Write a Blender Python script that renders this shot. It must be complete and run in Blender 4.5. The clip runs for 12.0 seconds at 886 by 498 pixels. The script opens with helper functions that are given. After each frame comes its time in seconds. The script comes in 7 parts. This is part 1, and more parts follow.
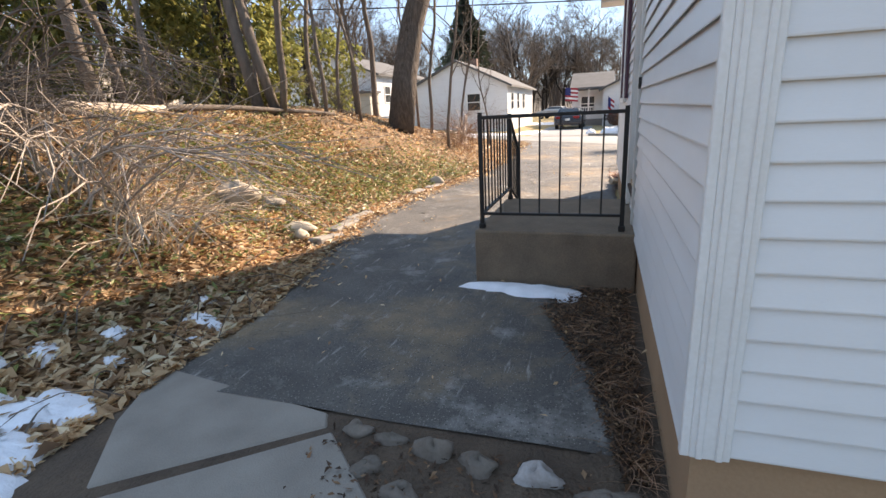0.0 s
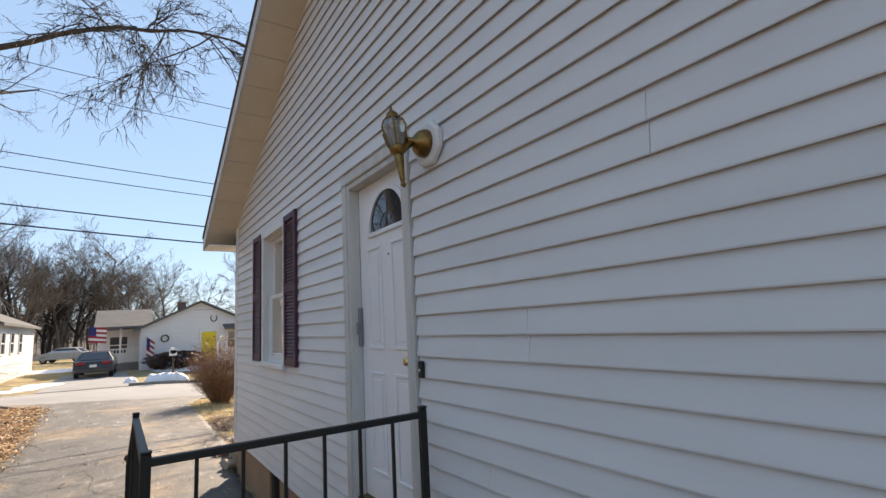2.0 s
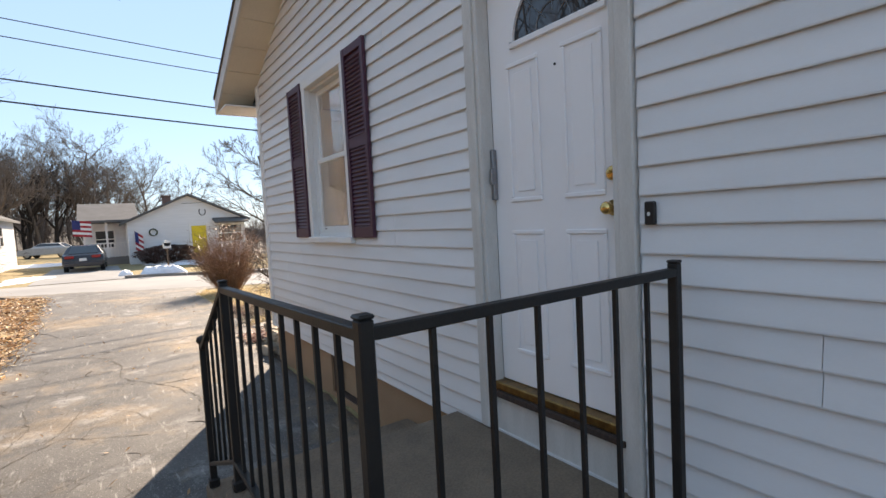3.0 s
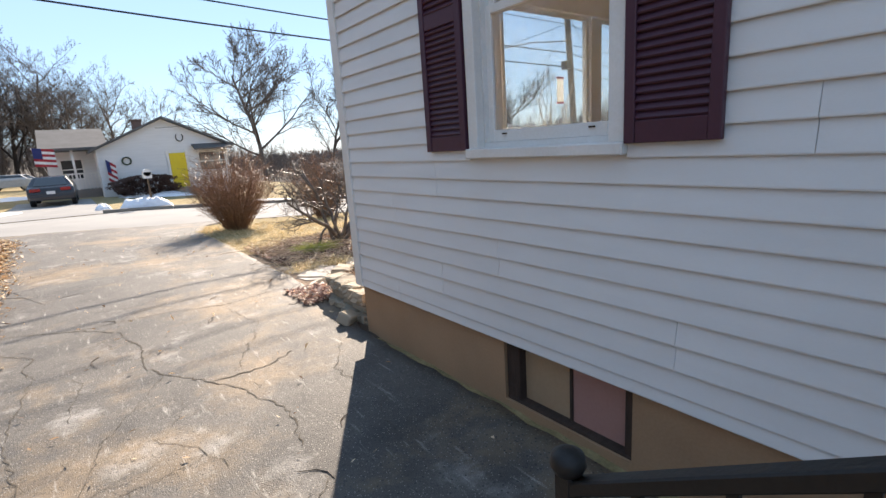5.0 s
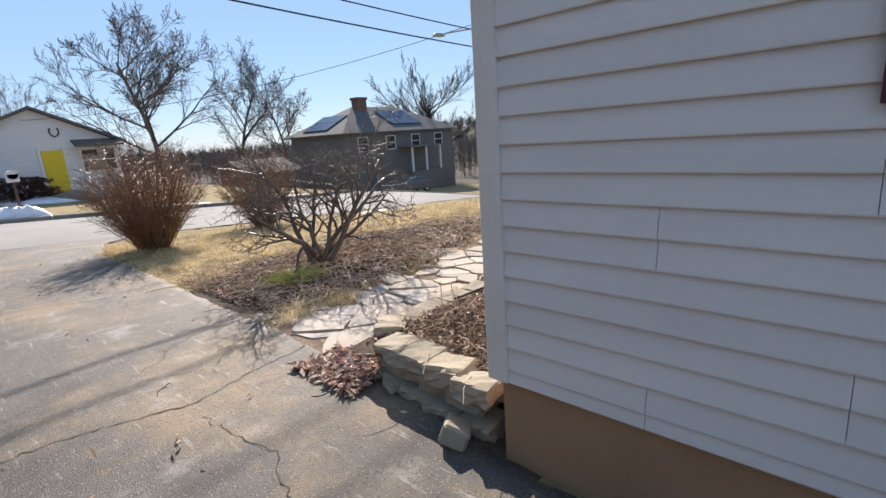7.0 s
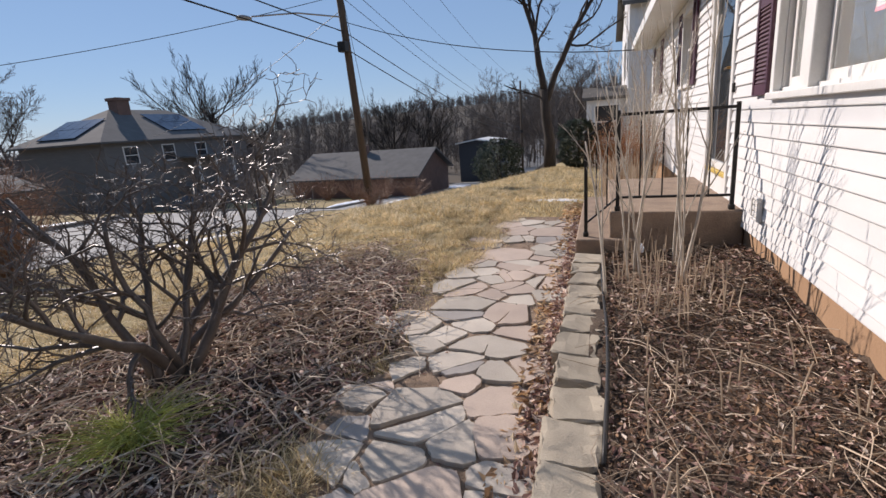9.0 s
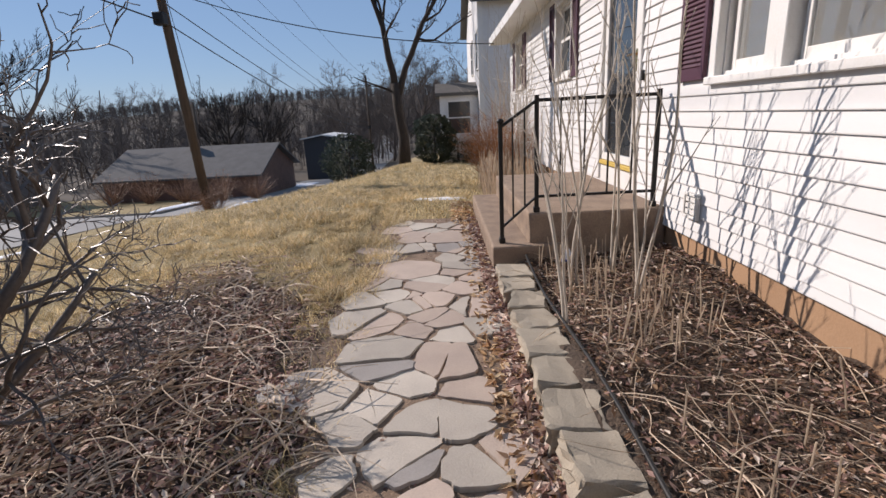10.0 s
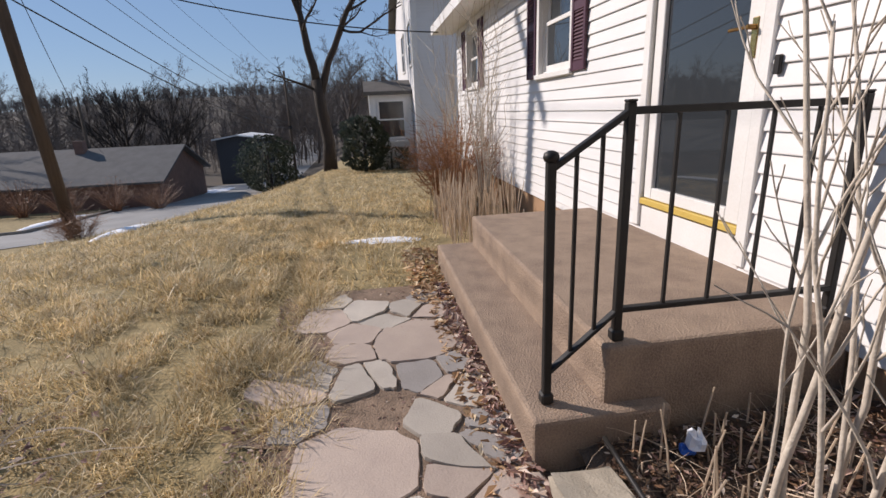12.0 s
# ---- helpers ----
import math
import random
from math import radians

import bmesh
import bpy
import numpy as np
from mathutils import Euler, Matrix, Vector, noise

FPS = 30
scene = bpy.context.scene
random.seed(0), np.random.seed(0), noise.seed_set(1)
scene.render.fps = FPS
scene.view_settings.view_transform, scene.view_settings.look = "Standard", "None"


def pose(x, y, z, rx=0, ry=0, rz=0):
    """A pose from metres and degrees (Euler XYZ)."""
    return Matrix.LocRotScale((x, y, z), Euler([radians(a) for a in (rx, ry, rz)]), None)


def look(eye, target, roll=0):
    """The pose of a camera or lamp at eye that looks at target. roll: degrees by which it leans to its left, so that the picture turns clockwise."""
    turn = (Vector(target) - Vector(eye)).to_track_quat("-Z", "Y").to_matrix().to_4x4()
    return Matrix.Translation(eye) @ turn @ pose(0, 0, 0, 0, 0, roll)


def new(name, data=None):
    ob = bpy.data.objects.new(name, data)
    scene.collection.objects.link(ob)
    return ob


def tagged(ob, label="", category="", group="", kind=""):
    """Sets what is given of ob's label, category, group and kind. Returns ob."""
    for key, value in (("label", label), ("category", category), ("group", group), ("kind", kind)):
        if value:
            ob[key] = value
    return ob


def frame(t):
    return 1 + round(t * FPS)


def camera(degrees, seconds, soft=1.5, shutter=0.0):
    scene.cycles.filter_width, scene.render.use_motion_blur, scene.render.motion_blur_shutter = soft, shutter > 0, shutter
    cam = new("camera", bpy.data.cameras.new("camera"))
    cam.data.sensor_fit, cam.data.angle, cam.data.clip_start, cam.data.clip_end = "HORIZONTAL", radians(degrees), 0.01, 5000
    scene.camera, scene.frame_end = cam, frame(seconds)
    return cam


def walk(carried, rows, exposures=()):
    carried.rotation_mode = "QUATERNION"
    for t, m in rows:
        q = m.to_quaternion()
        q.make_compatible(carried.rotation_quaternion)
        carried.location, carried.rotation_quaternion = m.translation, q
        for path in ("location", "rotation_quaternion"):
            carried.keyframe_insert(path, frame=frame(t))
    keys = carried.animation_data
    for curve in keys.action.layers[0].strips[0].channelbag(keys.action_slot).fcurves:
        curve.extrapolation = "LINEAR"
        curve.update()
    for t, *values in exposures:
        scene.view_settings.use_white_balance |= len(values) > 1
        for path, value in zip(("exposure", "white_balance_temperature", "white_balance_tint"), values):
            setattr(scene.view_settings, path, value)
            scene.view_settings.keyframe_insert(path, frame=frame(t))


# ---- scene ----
cam = camera(85.2, 12.0)
PATH = [
    (0, (-0.274, -1.414, 1.49), (-0.885, 0.409, 0.939), -3.0),
    (0.5, (-0.614, -0.85, 1.525), (-0.972, 1.064, 1.068), -2.9),
    (0.9, (-0.763, -0.509, 1.607), (-0.538, 1.449, 1.27), -3.1),
    (1, (-0.816, -0.408, 1.61), (-0.434, 1.533, 1.322), -4.1),
    (1.5, (-1.066, 0.107, 1.706), (-0.213, 1.915, 1.769), -3.9),
    (2, (-1.321, 0.491, 1.856), (-0.222, 2.136, 2.154), -3.1),
    (2.5, (-1.417, 1.061, 1.841), (-0.215, 2.649, 2.028), -4.0),
    (2.7, (-1.514, 1.339, 1.738), (-0.302, 2.928, 1.803), -3.7),
    (3, (-1.639, 1.713, 1.639), (-0.491, 3.346, 1.512), -3.1),
    (3.2, (-1.707, 1.938, 1.638), (-0.6, 3.587, 1.4), -3.5),
    (4.8, (-1.781, 3.786, 1.528), (-0.553, 5.301, 1.084), -3.1),
    (5, (-1.802, 4.112, 1.574), (-0.628, 5.674, 1.145), -3.8),
    (5.5, (-1.888, 4.693, 1.58), (-0.842, 6.346, 1.162), -5.1),
    (6, (-1.845, 5.379, 1.532), (-0.801, 7.022, 1.072), -6.4),
    (6.5, (-1.72, 5.96, 1.504), (-0.424, 7.388, 0.975), -5.7),
    (8.3, (-0.999, 8.236, 1.607), (0.563, 9.439, 1.269), -3.8),
    (8.5, (-0.852, 8.51, 1.589), (0.785, 9.594, 1.207), -3.8),
    (9, (-0.51, 8.952, 1.507), (1.327, 9.574, 1.017), -4.2),
    (9.5, (-0.032, 9.296, 1.493), (1.884, 9.569, 0.989), -3.6),
    (10, (0.411, 9.569, 1.436), (2.336, 9.588, 0.895), -3.0),
    (10.5, (0.92, 9.657, 1.417), (2.833, 9.523, 0.849), -2.3),
    (11, (1.526, 9.73, 1.456), (3.44, 9.536, 0.907), -1.7),
    (11.5, (2.075, 9.776, 1.495), (3.99, 9.569, 0.957), -1.6),
    (12, (2.747, 9.742, 1.532), (4.649, 9.472, 0.975), -2.4),
]
walk(cam, [(t, look(eye, target, roll)) for t, eye, target, roll in PATH], [(0, 2.0, 7900, 19), (1.0, 1.9, 7900, 19), (2.0, 1.55, 7800, 17), (2.5, 1.5, 7800, 17), (3.2, 1.8, 7700, 17), (4.9, 1.75, 7300, 16), (5.6, 1.4, 7100, 16), (6.6, 1.3, 6900, 16), (8.3, 0.74, 6600, 19), (12, 0.48, 6500, 19)])

# ---- light ----
SUN_TO = Vector((0.86, 1.38, 1.0)).normalized()
world = bpy.data.worlds.new("sky")
world.use_nodes = True
scene.world = world
wn = world.node_tree
sky = wn.nodes.new("ShaderNodeTexSky")
sky.sky_type, sky.sun_disc = "NISHITA", False
sky.sun_elevation, sky.sun_rotation = math.asin(SUN_TO.z), math.atan2(SUN_TO.x, SUN_TO.y)
sky.air_density, sky.dust_density, sky.ozone_density = 1.0, 0.0, 3.0
sky_fill = wn.nodes.new("ShaderNodeMix")     # even blue mixed into the clear sky, added to fill the shaded walls
sky_fill.data_type = "RGBA"
sky_fill.inputs[0].default_value, sky_fill.inputs[7].default_value = 0.78, (1.28, 2.18, 3.45, 1)
wn.links.new(sky.outputs[0], sky_fill.inputs[6]), wn.links.new(sky_fill.outputs[2], wn.nodes["Background"].inputs[0])
wn.nodes["Background"].inputs[1].default_value = 0.10
sun = new("sun", bpy.data.lights.new("sun", "SUN"))
sun.data.energy, sun.data.angle, sun.data.color = 3.5, radians(0.53), (1.0, 0.93, 0.82)
sun.matrix_world = look(SUN_TO * 50, (0, 0, 0))

# ---- materials ----
def mat(name, c, c2=None, rough=0.7, scale=6.0, fine=90.0, bump=0.15, metal=0.0, rand=0.0, island=0.0, fine_mix=0.35, stretch=(1, 1, 1), spec=0.5, dist=0.01):
    """A surface of two colours mixed by a broad and a fine noise, with relief and a spread of brightness from piece to piece."""
    m = bpy.data.materials.new(name)
    m.use_nodes = True
    n, l = m.node_tree.nodes, m.node_tree.links
    b = n["Principled BSDF"]
    b.inputs["Roughness"].default_value, b.inputs["Metallic"].default_value = rough, metal
    b.inputs["Specular IOR Level"].default_value = spec
    c2 = c2 or tuple(v * 0.75 for v in c)
    tc, mp = n.new("ShaderNodeTexCoord"), n.new("ShaderNodeMapping")
    mp.inputs["Scale"].default_value = stretch
    l.new(tc.outputs["Object"], mp.inputs[0])
    a, d = n.new("ShaderNodeTexNoise"), n.new("ShaderNodeTexNoise")
    for t, sc, det in ((a, scale, 5), (d, fine, 3)):
        t.inputs["Scale"].default_value, t.inputs["Detail"].default_value = sc, det
        l.new(mp.outputs[0], t.inputs["Vector"])
    mr = n.new("ShaderNodeMapRange")
    mr.inputs[1].default_value, mr.inputs[2].default_value = 0.32, 0.68
    l.new(a.outputs[0], mr.inputs[0])
    mf = n.new("ShaderNodeMapRange")
    mf.inputs[1].default_value, mf.inputs[2].default_value = 0.3, 0.7
    l.new(d.outputs[0], mf.inputs[0])
    mx = n.new("ShaderNodeMix")
    mx.inputs[0].default_value = fine_mix
    l.new(mr.outputs[0], mx.inputs[2]), l.new(mf.outputs[0], mx.inputs[3])
    cm = n.new("ShaderNodeMix")
    cm.data_type = "RGBA"
    cm.inputs[6].default_value, cm.inputs[7].default_value = (*c, 1), (*c2, 1)
    l.new(mx.outputs[0], cm.inputs[0])
    out = cm.outputs[2]
    for amount, node, sock in ((rand, "ShaderNodeObjectInfo", "Random"), (island, "ShaderNodeNewGeometry", "Random Per Island")):
        if amount:
            src, rr, hsv = n.new(node), n.new("ShaderNodeMapRange"), n.new("ShaderNodeHueSaturation")
            rr.inputs[3].default_value, rr.inputs[4].default_value = 1 - amount, 1 + amount
            l.new(src.outputs[sock], rr.inputs[0]), l.new(rr.outputs[0], hsv.inputs["Value"]), l.new(out, hsv.inputs["Color"])
            out = hsv.outputs[0]
    l.new(out, b.inputs["Base Color"])
    if bump:
        bp = n.new("ShaderNodeBump")
        bp.inputs["Strength"].default_value, bp.inputs["Distance"].default_value = bump, dist
        l.new(mx.outputs[0], bp.inputs["Height"]), l.new(bp.outputs[0], b.inputs["Normal"])
    return m


def ramp_mat(name, stops, rough=0.8, spec=0.3, translucent=0.0, patch=1.7, low=0.75, high=1.3):
    """Loose pieces in one mesh, each with a colour of its own out of a range."""
    m = bpy.data.materials.new(name)
    m.use_nodes = True
    n, l = m.node_tree.nodes, m.node_tree.links
    b = n["Principled BSDF"]
    b.inputs["Roughness"].default_value, b.inputs["Specular IOR Level"].default_value = rough, spec
    g, r = n.new("ShaderNodeNewGeometry"), n.new("ShaderNodeValToRGB")
    while len(r.color_ramp.elements) < len(stops):
        r.color_ramp.elements.new(0.5)
    for e, (p, c) in zip(r.color_ramp.elements, stops):
        e.position, e.color = p, (*c, 1)
    l.new(g.outputs["Random Per Island"], r.inputs[0])
    tc, t, hs = n.new("ShaderNodeTexCoord"), n.new("ShaderNodeTexNoise"), n.new("ShaderNodeHueSaturation")
    t.inputs["Scale"].default_value, t.inputs["Detail"].default_value = patch, 4
    l.new(tc.outputs["Object"], t.inputs["Vector"])
    mr = n.new("ShaderNodeMapRange")
    mr.inputs[1].default_value, mr.inputs[2].default_value, mr.inputs[3].default_value, mr.inputs[4].default_value = 0.3, 0.7, low, high
    l.new(t.outputs[0], mr.inputs[0]), l.new(mr.outputs[0], hs.inputs["Value"]), l.new(r.outputs[0], hs.inputs["Color"])
    l.new(hs.outputs[0], b.inputs["Base Color"])
    if translucent:
        let_through(m, hs.outputs[0], translucent)
    return m


def let_through(m, colour, amount):
    """Thin leaves and blades pass some light to their far side."""
    n, l = m.node_tree.nodes, m.node_tree.links
    tr, ms = n.new("ShaderNodeBsdfTranslucent"), n.new("ShaderNodeMixShader")
    ms.inputs[0].default_value = amount
    l.new(colour, tr.inputs[0])
    l.new(n["Principled BSDF"].outputs[0], ms.inputs[1]), l.new(tr.outputs[0], ms.inputs[2])
    l.new(ms.outputs[0], n["Material Output"].inputs[0])
    return m


def glass_mat(name, tint, rough=0.02, clear=0.0):
    m = bpy.data.materials.new(name)
    m.use_nodes = True
    b = m.node_tree.nodes["Principled BSDF"]
    b.inputs["Base Color"].default_value = (*tint, 1)
    b.inputs["Roughness"].default_value, b.inputs["IOR"].default_value = rough, 1.5
    b.inputs["Transmission Weight"].default_value = clear
    b.inputs["Specular IOR Level"].default_value = 0.8
    return m


def paving(name):
    """Old asphalt: pale worn binder, darker patches, ochre silt and a salt-and-pepper of stones."""
    m = mat(name, (0.145, 0.132, 0.117), (0.052, 0.049, 0.046), 0.68, 2.6, 160, 0.8, fine_mix=0.6, dist=0.005, spec=0.4)
    n, l = m.node_tree.nodes, m.node_tree.links
    b = n["Principled BSDF"]
    old = b.inputs["Base Color"].links[0].from_socket
    tc = n.new("ShaderNodeTexCoord")
    for kind, scale, colour, lo, hi, amount in (("noise", 0.55, (0.31, 0.215, 0.12), 0.50, 0.64, 0.65), ("noise", 1.6, (0.38, 0.365, 0.34), 0.56, 0.68, 0.6), ("noise", 0.7, (0.035, 0.035, 0.036), 0.51, 0.66, 0.7), ("voronoi", 55.0, (0.42, 0.39, 0.35), 0.22, 0.09, 0.8), ("voronoi", 34.0, (0.035, 0.035, 0.035), 0.26, 0.10, 0.85), ("streak", 3.0, (0.55, 0.53, 0.49), 0.60, 0.70, 0.5)):
        t = n.new("ShaderNodeTexVoronoi" if kind == "voronoi" else "ShaderNodeTexNoise")
        t.inputs["Scale"].default_value = scale
        mp = n.new("ShaderNodeMapping")
        mp.inputs["Location"].default_value = (scale * 3, colour[0] * 50, 0)
        l.new(tc.outputs["Object"], mp.inputs[0]), l.new(mp.outputs[0], t.inputs["Vector"])
        if kind == "streak":     # pale scuffs drawn along the drive
            mp.inputs["Scale"].default_value, mp.inputs["Rotation"].default_value = (6, 0.8, 1), (0, 0, 0.6)
        if kind != "voronoi":
            t.inputs["Detail"].default_value = 7
            t.inputs["Roughness"].default_value = 0.7
        r = n.new("ShaderNodeMapRange")
        r.inputs[1].default_value, r.inputs[2].default_value, r.inputs[4].default_value = lo, hi, amount
        l.new(t.outputs[0], r.inputs[0])
        x = n.new("ShaderNodeMix")
        x.data_type = "RGBA"
        x.inputs[7].default_value = (*colour, 1)
        l.new(r.outputs[0], x.inputs[0]), l.new(old, x.inputs[6])
        old = x.outputs[2]
    l.new(old, b.inputs["Base Color"])
    return m


vinyl = mat("white_vinyl", (0.76, 0.755, 0.745), (0.69, 0.68, 0.665), 0.45, 1.1, 60, 0.05, rand=0.025, fine_mix=0.2, stretch=(1, 1, 5))
trimwhite = mat("white_paint", (0.80, 0.79, 0.77), (0.68, 0.66, 0.62), 0.45, 2.5, 70, 0.08)
oldtrim = mat("weathered_aluminium_trim", (0.66, 0.64, 0.60), (0.50, 0.48, 0.44), 0.5, 3, 60, 0.1, stretch=(4, 4, 1))
soffitmat = mat("cream_soffit", (0.70, 0.62, 0.48), (0.60, 0.52, 0.40), 0.6, 2, 50, 0.08)
doorpaint = mat("door_paint", (0.88, 0.865, 0.855), (0.83, 0.81, 0.80), 0.35, 2.0, 40, 0.04, fine_mix=0.15)
fndmat = mat("tan_foundation_paint", (0.42, 0.26, 0.15), (0.33, 0.20, 0.115), 0.85, 2.2, 70, 0.35, dist=0.006)
pinkboard = mat("faded_pink_board", (0.46, 0.26, 0.22), (0.40, 0.21, 0.18), 0.8, 3, 60, 0.1)
tanboard = mat("tan_board", (0.46, 0.32, 0.20), (0.38, 0.26, 0.16), 0.8, 3, 60, 0.1)
rotwood = mat("dark_rotten_wood", (0.075, 0.045, 0.032), (0.04, 0.024, 0.018), 0.9, 8, 90, 0.4, stretch=(1, 6, 1))
plum = mat("plum_shutter_paint", (0.075, 0.020, 0.040), (0.055, 0.016, 0.031), 0.5, 2, 80, 0.1)
blackiron = mat("black_painted_iron", (0.011, 0.0105, 0.0105), (0.022, 0.019, 0.017), 0.5, 9, 120, 0.25, dist=0.003, spec=0.35)
stepmat = mat("brown_painted_concrete", (0.25, 0.18, 0.122), (0.13, 0.094, 0.066), 0.9, 4.2, 90, 0.8, fine_mix=0.5, dist=0.007)
treadmat = mat("worn_concrete_tread", (0.38, 0.28, 0.20), (0.19, 0.135, 0.10), 0.9, 6, 110, 0.9, fine_mix=0.5, dist=0.007)
concrete = mat("old_concrete", (0.31, 0.275, 0.235), (0.20, 0.175, 0.15), 0.9, 3.2, 140, 0.5, dist=0.006)
asphalt = paving("weathered_asphalt")
roadmat = mat("road_asphalt", (0.30, 0.295, 0.28), (0.21, 0.205, 0.20), 0.9, 0.5, 90, 0.3)
crackmat = mat("crack_dirt", (0.06, 0.05, 0.04), (0.10, 0.085, 0.065), 1.0, 20, 200, 0.3)
soil = mat("dark_soil", (0.13, 0.090, 0.062), (0.065, 0.046, 0.034), 1.0, 5, 60, 0.9, dist=0.02)
leafsoil = mat("leaf_mould", (0.27, 0.165, 0.085), (0.13, 0.080, 0.045), 1.0, 4, 50, 0.9, dist=0.02)
turf = mat("dormant_turf", (0.40, 0.30, 0.145), (0.17, 0.135, 0.062), 1.0, 4.0, 45, 0.9, dist=0.02)
farland = mat("far_winter_ground", (0.085, 0.068, 0.05), (0.055, 0.045, 0.035), 1.0, 0.12, 4, 0.3)
bark = mat("grey_brown_bark", (0.19, 0.148, 0.115), (0.095, 0.074, 0.058), 0.95, 5, 40, 0.8, stretch=(3, 3, 0.6), dist=0.02)
darkbark = mat("dark_bark", (0.050, 0.038, 0.031), (0.028, 0.022, 0.018), 0.95, 5, 40, 0.7, stretch=(3, 3, 0.6), dist=0.02)
farbark = mat("far_twig_grey", (0.17, 0.135, 0.11), (0.11, 0.088, 0.075), 1.0, 1, 8, 0, island=0.25)
stemmat = mat("pale_stem_bark", (0.60, 0.53, 0.44), (0.42, 0.36, 0.29), 0.85, 20, 90, 0.3, island=0.18)
redstem = mat("red_brown_twigs", (0.33, 0.175, 0.095), (0.20, 0.11, 0.065), 0.5, 10, 80, 0.2, island=0.3)
deadstem = mat("bleached_dead_stalk", (0.62, 0.49, 0.355), (0.38, 0.28, 0.195), 0.7, 12, 90, 0.2, island=0.3)
stone = mat("bluestone_flag", (0.50, 0.445, 0.375), (0.37, 0.325, 0.275), 0.8, 4, 110, 0.45, rand=0.16, dist=0.006)
blockmat = mat("tan_wall_block", (0.43, 0.37, 0.285), (0.30, 0.255, 0.195), 0.92, 5, 130, 0.6, rand=0.12, dist=0.008)
rockmat = mat("field_stone", (0.44, 0.37, 0.28), (0.29, 0.24, 0.185), 0.85, 7, 90, 0.5, rand=0.18, dist=0.01)
snowmat = mat("old_snow", (0.86, 0.88, 0.92), (0.72, 0.74, 0.78), 0.6, 9, 80, 0.5, dist=0.01)
brass = mat("aged_brass", (0.34, 0.20, 0.065), (0.16, 0.09, 0.035), 0.38, 25, 120, 0.2, metal=0.9, dist=0.002)
polished = mat("polished_brass", (0.75, 0.52, 0.20), (0.65, 0.42, 0.15), 0.22, 20, 90, 0.05, metal=1.0)
lampglass = glass_mat("smoked_lamp_glass", (0.55, 0.52, 0.45), 0.08, 0.75)
pane_glass = glass_mat("window_glass", (0.035, 0.04, 0.045), 0.015)
clear_glass = glass_mat("clear_glass", (0.9, 0.93, 0.93), 0.01, 0.92)
shingle = mat("grey_roof_shingle", (0.125, 0.115, 0.105), (0.085, 0.08, 0.075), 0.95, 3, 40, 0.4)
woodpole = mat("weathered_pole", (0.12, 0.085, 0.06), (0.07, 0.05, 0.036), 0.95, 4, 60, 0.5, stretch=(4, 4, 0.4))
wiremat = mat("black_wire", (0.012, 0.012, 0.013), None, 0.6, 5, 50, 0)
carpaint = mat("dark_blue_car_paint", (0.012, 0.014, 0.020), (0.016, 0.018, 0.025), 0.22, 3, 60, 0, spec=0.7)
ochre = mat("ochre_sill_paint", (0.60, 0.43, 0.10), (0.52, 0.36, 0.08), 0.5, 8, 60, 0.1)
yellow = mat("yellow_door_paint", (0.74, 0.55, 0.015), (0.70, 0.50, 0.012), 0.4, 3, 60, 0.05)
needles = mat("dark_conifer_needles", (0.09, 0.10, 0.06), (0.052, 0.062, 0.038), 0.8, 4, 40, 0.2, island=0.35)
leafbrown = ramp_mat("fallen_leaves", [(0.0, (0.16, 0.085, 0.045)), (0.3, (0.40, 0.235, 0.12)), (0.6, (0.56, 0.365, 0.20)), (0.85, (0.70, 0.515, 0.31)), (1.0, (0.80, 0.68, 0.48))], translucent=0.35, rough=0.55, spec=0.5)
leafgreen = ramp_mat("ground_ivy", [(0.0, (0.08, 0.11, 0.028)), (0.5, (0.17, 0.205, 0.055)), (1.0, (0.34, 0.33, 0.12))], 0.5, 0.4, 0.3)
grassblade = ramp_mat("dormant_grass_blades", [(0.0, (0.29, 0.225, 0.095)), (0.3, (0.57, 0.435, 0.225)), (0.7, (0.76, 0.60, 0.345)), (1.0, (0.84, 0.72, 0.49))], translucent=0.42, rough=0.55, spec=0.5, patch=3.2, low=0.6, high=1.3)
litter = ramp_mat("bark_and_stem_litter", [(0.0, (0.10, 0.052, 0.044)), (0.35, (0.28, 0.155, 0.125)), (0.7, (0.54, 0.37, 0.29)), (1.0, (0.82, 0.70, 0.58))], rough=0.65, spec=0.4, translucent=0.25)
darklitter = ramp_mat("dark_wet_litter", [(0.0, (0.035, 0.022, 0.016)), (0.5, (0.085, 0.048, 0.03)), (0.85, (0.17, 0.092, 0.05)), (1.0, (0.30, 0.19, 0.11))])

# ---- building tools ----
rng = np.random.default_rng(11)


